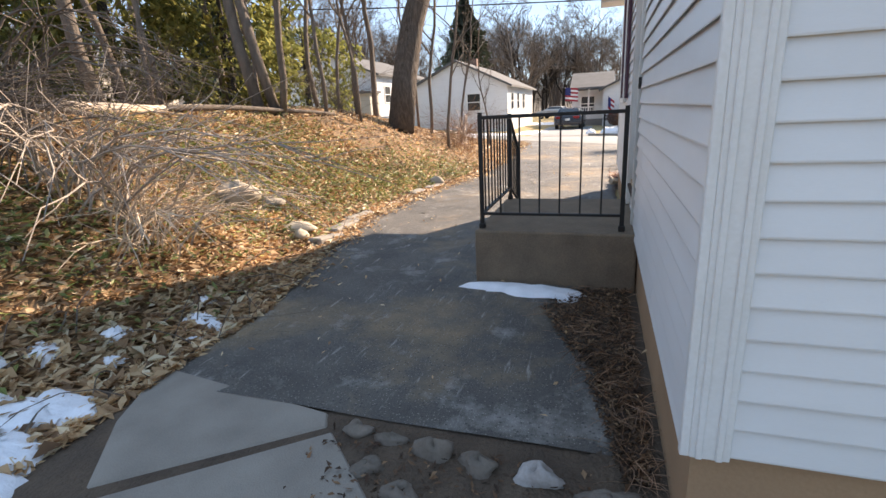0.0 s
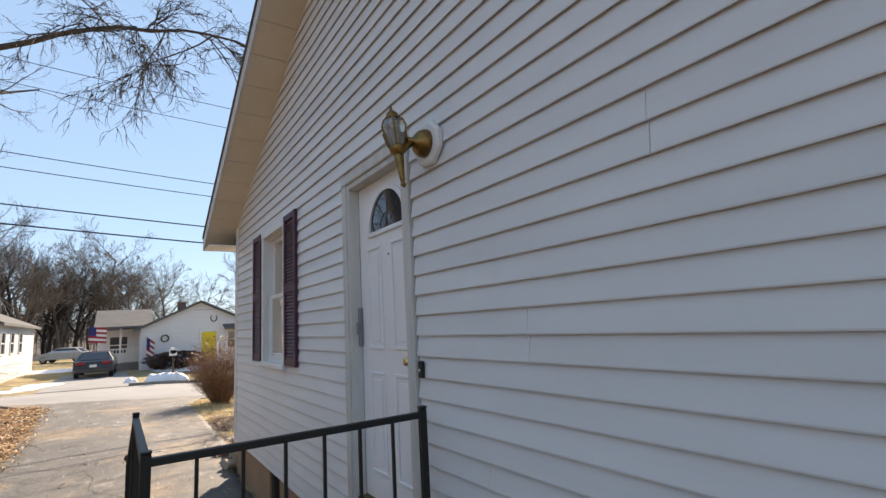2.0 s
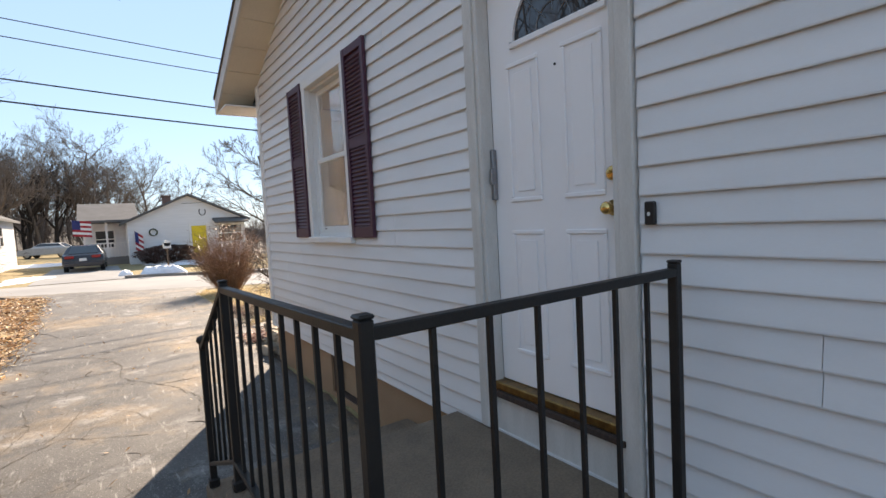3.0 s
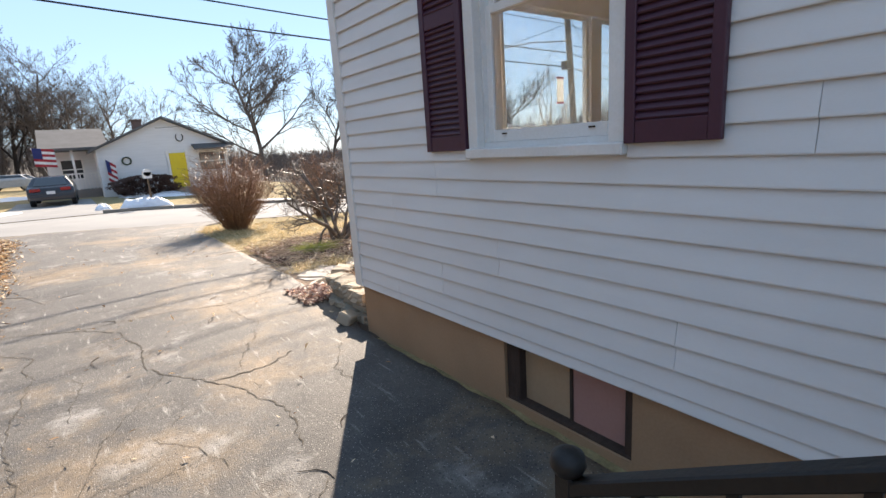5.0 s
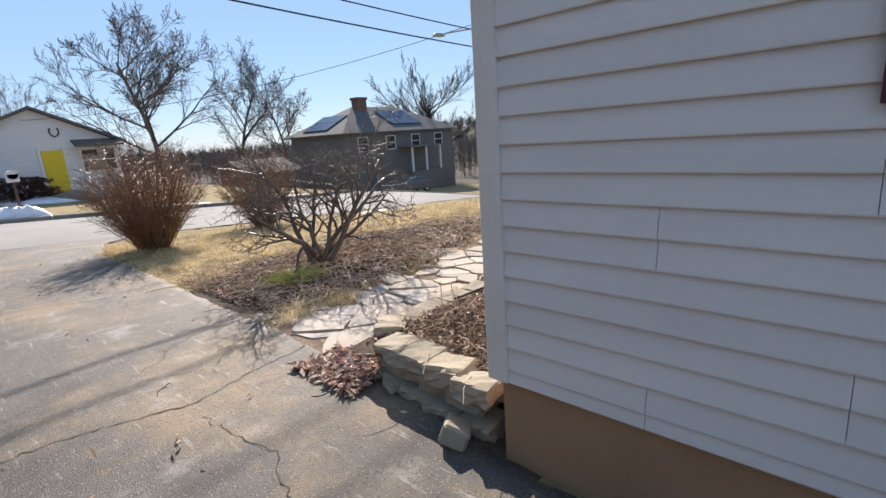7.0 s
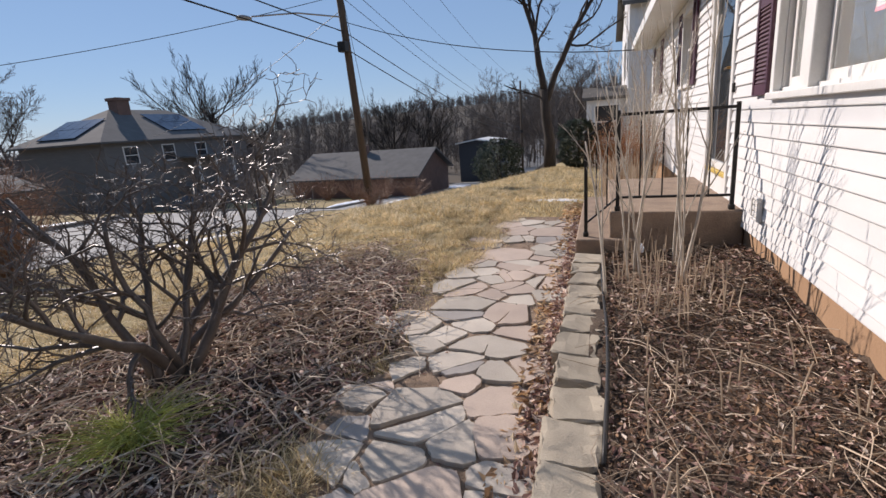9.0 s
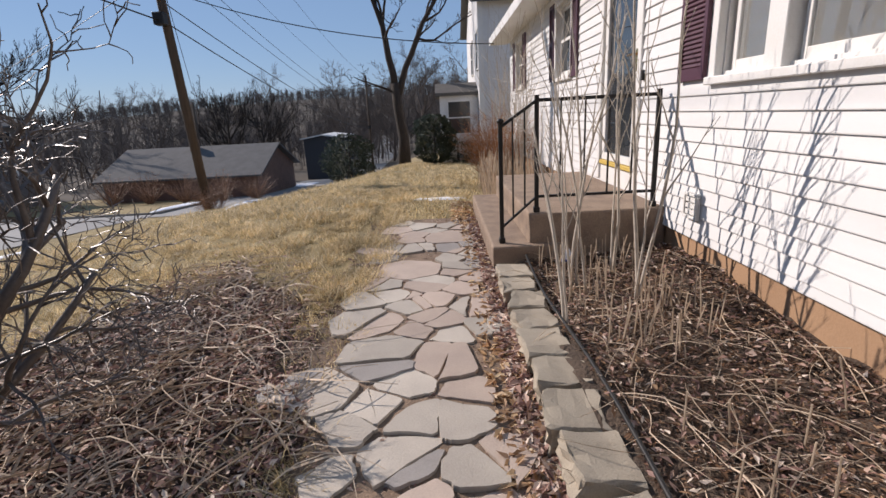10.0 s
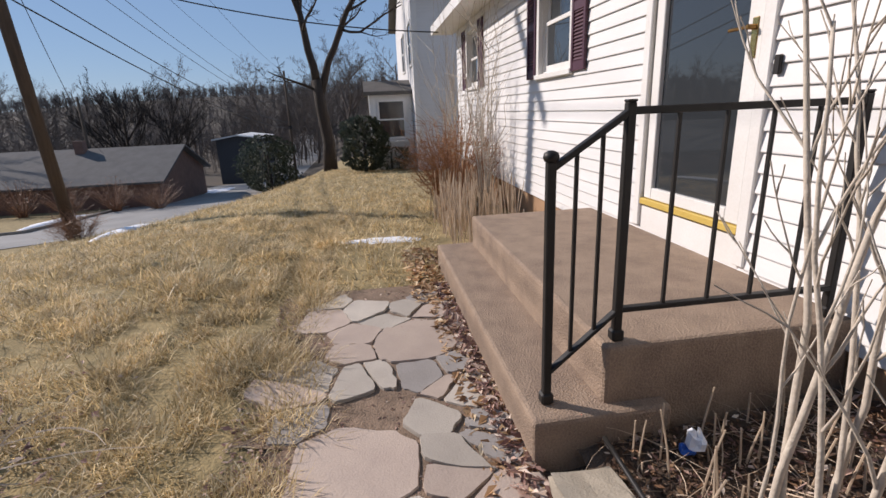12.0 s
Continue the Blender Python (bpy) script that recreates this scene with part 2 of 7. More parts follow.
class Geo:
    """Vertices and faces gathered for one mesh."""
    def __init__(self):
        self.v, self.f = [], []

    def add(self, verts, faces):
        o = len(self.v)
        self.v.extend(verts)
        self.f.extend(tuple(i + o for i in f) for f in faces)
        return self

    def box(self, x0, y0, z0, x1, y1, z1, m=None):
        vs = [Vector((x, y, z)) for z in (z0, z1) for x, y in ((x0, y0), (x1, y0), (x1, y1), (x0, y1))]
        if m:
            vs = [m @ v for v in vs]
        return self.add([tuple(v) for v in vs], [(3, 2, 1, 0), (4, 5, 6, 7), (0, 1, 5, 4), (1, 2, 6, 5), (2, 3, 7, 6), (3, 0, 4, 7)])

    def prism(self, poly, z0, z1):
        """A flat polygon (x, y), counter-clockwise, made into a slab."""
        k = len(poly)
        return self.add([(x, y, z0) for x, y in poly] + [(x, y, z1) for x, y in poly],
                        [tuple(range(k))[::-1], tuple(range(k, 2 * k))] + [(i, (i + 1) % k, (i + 1) % k + k, i + k) for i in range(k)])

    def tube(self, pts, radii, n=6, cap=True):
        p = np.asarray(pts, float)
        k = len(p)
        r = np.broadcast_to(np.asarray(radii, float), (k,))
        d = np.gradient(p, axis=0)
        d /= np.linalg.norm(d, axis=1, keepdims=True) + 1e-9
        ref = np.array((0.0, 0.0, 1.0)) if abs(d[0][2]) < 0.9 else np.array((1.0, 0.0, 0.0))
        a = np.cross(d, ref)
        a /= np.linalg.norm(a, axis=1, keepdims=True) + 1e-9
        b = np.cross(d, a)
        th = np.arange(n) * 2 * np.pi / n
        ring = p[:, None] + r[:, None, None] * (np.cos(th)[None, :, None] * a[:, None] + np.sin(th)[None, :, None] * b[:, None])
        f = [(i * n + j, i * n + (j + 1) % n, (i + 1) * n + (j + 1) % n, (i + 1) * n + j) for i in range(k - 1) for j in range(n)]
        if cap:
            f += [tuple(range(n))[::-1], tuple(range((k - 1) * n, k * n))]
        return self.add(ring.reshape(-1, 3).tolist(), f)

    def lathe(self, profile, n=20, m=None):
        """(radius, z) turned about the z axis."""
        vs = [Vector((r * math.cos(2 * math.pi * j / n), r * math.sin(2 * math.pi * j / n), z)) for r, z in profile for j in range(n)]
        if m:
            vs = [m @ v for v in vs]
        k = len(profile)
        f = [(i * n + j, i * n + (j + 1) % n, (i + 1) * n + (j + 1) % n, (i + 1) * n + j) for i in range(k - 1) for j in range(n)]
        return self.add([tuple(v) for v in vs], f + [tuple(range(n))[::-1], tuple(range((k - 1) * n, k * n))])

    def mesh(self, name, material, smooth=False, bevel=0.0, segments=1):
        me = bpy.data.meshes.new(name)
        me.from_pydata(self.v, [], self.f)
        if bevel:
            bm = bmesh.new()
            bm.from_mesh(me)
            bmesh.ops.bevel(bm, geom=bm.edges[:], offset=bevel, segments=segments, affect="EDGES", profile=0.5)
            bm.to_mesh(me)
            bm.free()
        me.materials.append(material)
        if smooth:
            me.polygons.foreach_set("use_smooth", [True] * len(me.polygons))
        me.update()
        return me


def thing(name, label, category, group="", kind="", at=(0, 0, 0)):
    ob = tagged(new(name), label, category, group, kind)
    ob.location = at
    return ob


def part(name, geo, material, parent=None, label="", smooth=False, bevel=0.0, segments=1):
    ob = new(name, geo.mesh(name, material, smooth, bevel, segments) if isinstance(geo, Geo) else geo)
    ob.parent = parent
    if parent:
        if not parent.parent:
            ob.matrix_parent_inverse = Matrix.Translation(-parent.location)
    return tagged(ob, label)


def solo(name, geo, material, label, category, group="", kind="", smooth=False, bevel=0.0):
    return tagged(new(name, geo.mesh(name, material, smooth, bevel)), label, category, group, kind)


def sstep(a, b, v):
    t = np.clip((np.asarray(v, float) - a) / (b - a), 0, 1)
    return t * t * (3 - 2 * t)


# ---- ground ----
FW, SB, EXPO = 7.74, 0.445, 0.107     # front wall, bottom and step of the siding
LEFT_Y, LEFT_X = [-4, 0.6, 1.5, 3.2, 4.8, 7.2, 9.0, 12, 17, 18.4], [-2.6, -2.85, -2.85, -3.3, -3.6, -3.45, -3.1, -3.0, -3.1, -4.2]
RIGHT_Y, RIGHT_X = [-4, 0.3, 1.2, 2.0, 2.4, 2.6, 7.8, 8.2, 9.3, 12, 16.0, 17.4, 18.4], [-0.05, -0.08, -0.30, -0.62, -0.5, -0.05, -0.02, 0.16, 0.22, 0.24, 0.34, 0.7, 1.6]


def gz(x, y):
    x, y = np.asarray(x, float), np.asarray(y, float)
    street = -0.05 - 0.07 * np.clip(x, -40, 60) - 0.10 * np.clip(x - 14, 0, 14)
    lawn = 0.01 + 0.10 * sstep(0.2, 3.5, x) - 0.058 * np.clip(x - 8, 0, 60)
    edge = np.interp(y, LEFT_Y, LEFT_X)
    bank = 1.72 * sstep(0.0, 4.0, edge - x) + 0.03 * np.clip(-8 - x, 0, 40)
    wl, wb = sstep(10.8, 18.0, y), sstep(8.5, 18.2, y)
    z = np.where(x > edge, lawn * (1 - wl) + street * wl, bank * (1 - wb) + (street + 0.25 * sstep(0.3, 2.5, edge - x) * (1 - sstep(15, 18, y))) * wb)
    r = np.hypot(x, y - 8)
    z = z - (0.2 + 0.05 * np.clip(-x, 0, 8)) * sstep(18.5, 27, y) * (1 - sstep(8, 16, x))
    return z + 19 * sstep(85, 300, r) * (0.55 + 0.45 * np.sin(np.arctan2(y, x) * 3 + 1.0))


def axis_steps(lo, hi, step, far):
    out = list(np.arange(lo, hi, step))
    for sign in (-1, 1):
        v, d = (lo if sign < 0 else hi), step
        while abs(v) < far:
            d *= 1.16
            v += sign * d
            out.append(v)
    return np.array(sorted(out))


gx, gy = axis_steps(-9.0, 9.0, 0.14, 900), axis_steps(-2.0, 19.0, 0.14, 900)
XX, YY = np.meshgrid(gx, gy)
near = (np.abs(XX) < 12) & (YY > -4) & (YY < 22)
paved = (XX > np.interp(YY, LEFT_Y, LEFT_X) + .12) & (XX < np.interp(YY, RIGHT_Y, RIGHT_X) - .12) & (YY > .5) & (YY < 18.5)
ZZ = gz(XX, YY) + np.where(near & ~paved, rng.normal(0, 0.008, XX.shape), 0) - np.where(paved | ((YY > 18.4) & (YY < 26.3)), 0.06, 0)
nx, ny = len(gx), len(gy)
idx = np.arange(nx * ny).reshape(ny, nx)
gface = np.stack([idx[:-1, :-1], idx[:-1, 1:], idx[1:, 1:], idx[1:, :-1]], -1).reshape(-1, 4)
cx, cy = (XX[:-1, :-1] + XX[1:, 1:]).ravel() / 2, (YY[:-1, :-1] + YY[1:, 1:]).ravel() / 2
me = bpy.data.meshes.new("ground")
me.from_pydata(np.stack([XX, YY, ZZ], -1).reshape(-1, 3).tolist(), [], gface.tolist())
for m in (turf, leafsoil, soil, farland):
    me.materials.append(m)
wob = 0.25 * np.sin(cx * 3.1 + 1) + 0.2 * np.sin(cy * 4.3) + rng.normal(0, 0.08, cx.shape)
mulch = ((cx - 1.95) / 2.45) ** 2 + ((cy - 11.4) / 1.2) ** 2 + wob * 0.5 < 1
kinds = np.zeros(len(cx), int)
kinds[(cx < np.interp(cy, LEFT_Y, LEFT_X) + 0.3) & (cy < 18.2)] = 1
kinds[(mulch & (cx > 0.1)) | ((cx > -1.6) & (cx < 6.6) & (cy > 7.5) & (cy < 10.35) & (cx > -0.05)) | ((cx > -1.5) & (cx < 0.2) & (cy < 2.6) & (cy > -3))] = 2
kinds[(np.hypot(cx, cy - 8) > 72) | ((cx > 44) & (cy < 60)) | ((cy > 52) & (cx > 10))] = 3
me.polygons.foreach_set("material_index", kinds.tolist())
me.polygons.foreach_set("use_smooth", [True] * len(kinds))
tagged(new("ground", me), "sloping winter yard of straw-coloured turf, leaf mould and bare soil", "ground", kind="structure")


def sheet(name, y0, y1, dy, left, right, lift, material, label, category, jitter=0.02, across=36, skirt=0.06):
    """A paved strip that follows the ground between two uneven edges."""
    ys = np.arange(y0, y1 + 1e-6, dy)
    g = Geo()
    rows = []
    for y in ys:
        a, b = left(y) + rng.normal(0, jitter), right(y) + rng.normal(0, jitter * 0.6)
        xs = np.linspace(a, b, across)
        z = gz(xs, np.full(across, y)) + lift + 0.006 * np.sin(xs * 2.3 + y) + 0.004 * np.sin(xs * 5 - 3 * y)
        xs, z = np.r_[a - 0.01, xs, b + 0.01], np.r_[z[0] - skirt, z, z[-1] - skirt]
        rows.append([(x, y, v) for x, v in zip(xs, z)])
    k = across + 2
    g.v = [p for r in rows for p in r]
    g.f = [(i * k + j, i * k + j + 1, (i + 1) * k + j + 1, (i + 1) * k + j) for i in range(len(rows) - 1) for j in range(k - 1)]
    return solo(name, g, material, label, category, kind="structure", smooth=True)


drive = sheet("driveway", 0.45, 18.5, 0.13, lambda y: float(np.interp(y, LEFT_Y, LEFT_X)), lambda y: float(np.interp(y, RIGHT_Y, RIGHT_X)), 0.02, asphalt,
              "cracked pale grey asphalt driveway beside the house", "driveway")
g = Geo()
rx = np.linspace(-130, 130, 261)
for y in np.linspace(18.3, 26.4, 9):
    crown = 0.05 * (1 - ((y - 22.3) / 4.2) ** 2)
    g.v += [(x, y, float(gz(x, y)) + crown + 0.012) for x in rx]
g.f = [(i * 261 + j, i * 261 + j + 1, (i + 1) * 261 + j + 1, (i + 1) * 261 + j) for i in range(8) for j in range(260)]
solo("road", g, roadmat, "grey asphalt street running downhill past the yards", "road", kind="structure", smooth=True)
kerb = thing("far_kerb", "low weathered concrete kerb along the far side of the street", "kerb", kind="structure")
for i, x in enumerate(np.arange(-1, 40, 2.4)):
    if not 11 < x < 14:
        z0, z1 = float(gz(x, 26.5)), float(gz(x + 2.37, 26.5))
        k = Geo().add([(x, 26.4, z0 - .1), (x + 2.37, 26.4, z1 - .1), (x + 2.37, 26.56, z1 - .1), (x, 26.56, z0 - .1), (x, 26.4, z0 + .15), (x + 2.37, 26.4, z1 + .15), (x + 2.37, 26.56, z1 + .16), (x, 26.56, z0 + .16)],
                      [(3, 2, 1, 0), (4, 5, 6, 7), (0, 1, 5, 4), (1, 2, 6, 5), (2, 3, 7, 6), (3, 0, 4, 7)])
        part("kerb_stone", k, concrete, kerb, bevel=0.015)

# ---- the house: shell ----
HX = 13.6


def rake_z(y):
    return 3.30 + 0.49 * min(FW - y, y)


SIDE_OPEN = [(2.80, 3.70, 0.50, 2.89), (5.27, 6.14, 1.53, 2.92)]
FRONT_OPEN = [(1.02, 3.80, 1.58, 2.88), (5.06, 6.10, 0.62, 2.95), (7.46, 8.40, 1.86, 2.90), (11.45, 12.45, 1.90, 2.90)]


def wall_with_holes(name, to_world, a0, a1, z0, top, openings, label):
    """A wall of one thickness, cut at every opening's edges and closed round it."""
    cols = sorted({a0, a1, *[v for o in openings for v in o[:2]]} | ({FW / 2} if name == "wall_side" else set()))
    g = Geo()
    for a, b in zip(cols, cols[1:]):
        mid = (a + b) / 2
        holes = sorted((o[2], o[3]) for o in openings if o[0] < mid < o[1])
        z = z0
        for h0, h1 in holes + [(None, None)]:
            ta, tb = (top(a), top(b)) if h0 is None else (h0, h0)
            if min(ta, tb) > z:
                vs = [(a, 0, z), (b, 0, z), (b, 0, tb), (a, 0, ta), (a, -.14, z), (b, -.14, z), (b, -.14, tb), (a, -.14, ta)]
                g.add([to_world(*v) for v in vs], [(3, 2, 1, 0), (4, 5, 6, 7), (0, 1, 5, 4), (1, 2, 6, 5), (2, 3, 7, 6), (3, 0, 4, 7)])
            z = h1
    return solo(name, g, vinyl, label, "wall", kind="structure")


side_w = lambda a, out, z: (-out + 0.012, a, z)
front_w = lambda a, out, z: (a, FW + out - 0.012, z)
back_w = lambda a, out, z: (a, -out + 0.012, z)
wall_side = wall_with_holes("wall_side", side_w, 0.012, FW - .012, SB, lambda y: rake_z(y) + .03, SIDE_OPEN, "gable wall clad in pale vinyl clapboard siding")
wall_front = wall_with_holes("wall_front", front_w, 0.152, HX, SB, lambda x: 3.08, FRONT_OPEN, "front wall clad in white vinyl clapboard siding")
wall_back = wall_with_holes("wall_back", back_w, 0.152, HX, SB, lambda x: 3.2, [], "rear wall clad in white vinyl clapboard siding")
solo("wall_far_end", Geo().box(HX - .15, 0.15, SB, HX, FW - .15, 3.9), vinyl, "far gable wall with white siding", "wall", kind="structure")

found = thing("foundation", "tan painted block foundation under the siding", "foundation", kind="structure")
g = Geo()
HY0, HY1 = 5.20, 6.02
for y0, y1, z1 in ((0.03, HY0, SB), (HY1, FW - .03, SB), (HY0, HY1, 0.05)):
    g.box(0.03, y0, -.5, 0.22, y1, z1 + .01)
g.box(0.22, FW - .22, -.5, HX - .03, FW - .03, SB + .01).box(0.22, 0.03, -.5, HX - .03, 0.22, SB + .01)
part("foundation_wall", g, fndmat, found)
hatch = thing("crawlspace_hatch", "boarded crawlspace opening with tan and faded pink panels", "hatch")
part("frame", Geo().box(0.05, HY0, .05, .13, HY0 + .05, SB).box(0.05, HY1 - .10, .05, .13, HY1, SB).box(0.045, HY0, .03, .14, HY1, .075).box(0.09, 5.58, .07, .12, 5.60, SB), rotwood, hatch, bevel=.004)
part("tan_panel", Geo().box(0.105, 5.60, .07, .125, HY1 - .1, SB), tanboard, hatch)
part("pink_panel", Geo().box(0.10, HY0 + .05, .07, .12, 5.58, SB), pinkboard, hatch)


def siding(wall, to_world, a0, a1, top_span, openings, seams, lap=EXPO, first=.06):
    """Lap boards, a course at a time, stopped at the openings and at the joints."""
    k, z = 0, SB
    while True:
        step = lap if k else first
        span = top_span(z)
        if span is None:
            break
        lo, hi = max(a0, span[0]), min(a1, span[1])
        if hi - lo < 0.1:
            break
        stops = [lo, hi]
        cuts = [(o[0] - .045, o[1] + .045) for o in openings if o[2] - .03 < z + step / 2 < o[3] + .04]
        spans, cur = [], lo
        for c0, c1 in sorted(cuts):
            spans.append((cur, c0))
            cur = c1
        spans.append((cur, hi))
        final = []
        for s0, s1 in spans:
            js = sorted(j for j, zz in seams if s0 + .1 < j < s1 - .1 and abs(zz - (k // 2)) < .1)
            pts = [s0, *js, s1]
            final += [(p + (.0012 if p in js else 0), q - (.0012 if q in js else 0)) for p, q in zip(pts, pts[1:])]
        for s0, s1 in final:
            if s1 - s0 < .03:
                continue
            prof = [(0.0, z + .013), (0.014, z + .013), (0.016, z), (0.0185, z), (0.0195, z + .006), (0.003 + .0155 * (1 - step / lap), z + step + .008), (0.0, z + step + .008)]
            vs = [to_world(s, o + .002, h) for s in (s0, s1) for o, h in prof]
            n = len(prof)
            g = Geo().add(vs, [tuple(range(n)), tuple(range(2 * n - 1, n - 1, -1))] + [(i + n, (i + 1) % n + n, (i + 1) % n, i) for i in range(n)])
            part("siding_board", g, vinyl, wall)
        k, z = k + 1, z + step


def gable_span(z):
    if z > 3.3 + .49 * FW / 2 - .12:
        return None
    cut = max(0.0, (z - 3.30) / .49)
    return (cut, FW - cut)


SEAMS_SIDE = [(7.07, 0), (6.53, 1), (6.0, 2), (7.05, 3), (6.53, 4), (4.6, 5), (5.0, 1), (2.2, 3), (1.1, 0), (1.9, 6), (6.9, 10), (4.62, 11), (1.3, 9), (4.9, 12), (2.9, 14), (3.6, 16)]
SEAMS_FRONT = [(1.9, 0), (4.0, 1), (7.2, 2), (9.3, 3), (8.9, 1), (10.2, 4), (2.7, 2), (11.0, 0), (9.8, 6)]
PIECES = [lambda: siding(wall_side, side_w, 0.015, FW - .085, gable_span, SIDE_OPEN, SEAMS_SIDE),
          lambda: siding(wall_front, front_w, 0.085, HX - .08, lambda z: (0, HX) if z < 3.0 else None, FRONT_OPEN, SEAMS_FRONT),
          lambda: siding(wall_back, back_w, 0.125, HX - .1, lambda z: (0, HX) if z < 3.1 else None, [], [], 0.0975, 0.0975)]

post = thing("corner_trim", "white vinyl corner post with a fluted face", "trim", kind="structure")
part("corner_board", Geo().box(-.016, FW - .085, SB - .004, .012, FW + .022, 3.32).box(.012, FW - .012, SB - .004, .085, FW + .020, 3.1), trimwhite, post, bevel=.004)
part("corner_board", Geo().box(-.012, -.018, SB - .01, .014, .012, 3.4).box(.014, -.020, SB - .01, .125, .012, 3.4).box(.03, -.025, SB - .01, .05, -.02, 3.4).box(.085, -.025, SB - .01, .105, -.02, 3.4), trimwhite, post, bevel=.003)

# ---- roof ----
roof = thing("roof", "grey shingle gable roof with cream soffit and white fascia", "roof", kind="structure")
OV, RK = 0.46, 0.36
ridge = 3.3 + .49 * FW / 2
for sgn, nm in ((1, "front"), (-1, "back")):
    def ry(d):
        return FW + d if sgn > 0 else -d
    e_y, e_z, r_z = ry(OV), 3.30 - .49 * OV, ridge
    top = Geo().add([(-RK, e_y, e_z + .20), (HX + RK, e_y, e_z + .20), (HX + RK, FW / 2, r_z + .20), (-RK, FW / 2, r_z + .20), (-RK, e_y, e_z + .165), (HX + RK, e_y, e_z + .165), (HX + RK, FW / 2, r_z + .165), (-RK, FW / 2, r_z + .165)],
                    [(3, 2, 1, 0), (4, 5, 6, 7), (0, 1, 5, 4), (1, 2, 6, 5), (2, 3, 7, 6), (3, 0, 4, 7)])
    part("shingle_slope", top, shingle, roof)
    fas = Geo().add([(-RK - .02, e_y, e_z - .01), (-RK, e_y, e_z - .01), (-RK, FW / 2, r_z - .01), (-RK - .02, FW / 2, r_z - .01), (-RK - .02, e_y, e_z + .163), (-RK, e_y, e_z + .163), (-RK, FW / 2, r_z + .163), (-RK - .02, FW / 2, r_z + .163)],
                    [(3, 2, 1, 0), (4, 5, 6, 7), (0, 1, 5, 4), (1, 2, 6, 5), (2, 3, 7, 6), (3, 0, 4, 7)])
    part("rake_fascia", fas, oldtrim, roof, "weathered white rake board")
    part("drip_edge", Geo().add([(-RK - .035, e_y + .01 * sgn, e_z + .165), (-RK, e_y + .01 * sgn, e_z + .165), (-RK, FW / 2, r_z + .165), (-RK - .035, FW / 2, r_z + .165), (-RK - .035, e_y + .01 * sgn, e_z + .195), (-RK, e_y + .01 * sgn, e_z + .195), (-RK, FW / 2, r_z + .195), (-RK - .035, FW / 2, r_z + .195)],
                    [(3, 2, 1, 0), (4, 5, 6, 7), (0, 1, 5, 4), (1, 2, 6, 5), (2, 3, 7, 6), (3, 0, 4, 7)]), shingle, roof)
    # rake soffit panels
    ds = np.arange(-OV, FW / 2, 0.34)
    for d in ds:
        d1 = min(d + .334, FW / 2)
        ya, yb = (FW - d, FW - d1) if sgn > 0 else (d, d1)
        za, zb = 3.30 + .49 * d, 3.30 + .49 * d1
        g = Geo().add([(-RK, ya, za), (.012, ya, za), (.012, yb, zb), (-RK, yb, zb), (-RK, ya, za + .015), (.012, ya, za + .015), (.012, yb, zb + .015), (-RK, yb, zb + .015)],
                      [(3, 2, 1, 0), (4, 5, 6, 7), (0, 1, 5, 4), (1, 2, 6, 5), (2, 3, 7, 6), (3, 0, 4, 7)])
        part("soffit_panel", g, soffitmat, roof)
    y_in, y_out = sorted((ry(0.0), ry(OV)))
    part("eave_soffit", Geo().box(-RK, y_in, e_z, HX + RK, y_out, e_z + .015), trimwhite, roof)
    ya, yb = sorted((ry(OV), ry(OV + .02)))
    part("eave_fascia", Geo().box(-RK - .02, ya, e_z - .01, HX + RK, yb, e_z + .165), trimwhite, roof)

# ---- windows, doors, shutters ----
def shutter(to_world, a0, a1, z0, z1, group):
    s = thing("shutter", "plum vinyl louvred shutter beside a window", "shutter", group)
    def bar(b0, b1, h0, h1, o0, o1):
        g = Geo()
        vs = [to_world(a, o, h) for h in (h0, h1) for a, o in ((b0, o0), (b1, o0), (b1, o1), (b0, o1))]
        return g.add(vs, [(3, 2, 1, 0), (4, 5, 6, 7), (0, 1, 5, 4), (1, 2, 6, 5), (2, 3, 7, 6), (3, 0, 4, 7)])
    mid = (z0 + z1) / 2
    w = .045
    for b in ((a0, a0 + w, z0, z1), (a1 - w, a1, z0, z1)):
        part("stile", bar(*b, .02, .05), plum, s, bevel=.003)
    for h0, h1 in ((z0, z0 + .085), (mid - .04, mid + .04), (z1 - .06, z1)):
        part("rail", bar(a0 + w, a1 - w, h0, h1, .02, .046), plum, s, bevel=.003)
    part("back", bar(a0 + w, a1 - w, z0 + .05, z1 - .05, .02, .026), plum, s)
    for h0, h1 in ((z0 + .085, mid - .04), (mid + .04, z1 - .06)):
        for h in np.arange(h0 + .004, h1 - .02, 0.0315):
            vs = [to_world(a, o, hh) for a in (a0 + w, a1 - w) for o, hh in ((.026, h + .024), (.030, h + .028), (.044, h + .006), (.040, h))]
            part("slat", Geo().add(vs, [(3, 2, 1, 0), (4, 5, 6, 7), (0, 1, 5, 4), (1, 2, 6, 5), (2, 3, 7, 6), (3, 0, 4, 7)]), plum, s)
    return s


def bars(to_world, specs, g=None):
    g = g or Geo()
    for b0, b1, h0, h1, o0, o1 in specs:
        vs = [to_world(a, o, h) for h in (h0, h1) for a, o in ((b0, o0), (b1, o0), (b1, o1), (b0, o1))]
        g.add(vs, [(3, 2, 1, 0), (4, 5, 6, 7), (0, 1, 5, 4), (1, 2, 6, 5), (2, 3, 7, 6), (3, 0, 4, 7)])
    return g


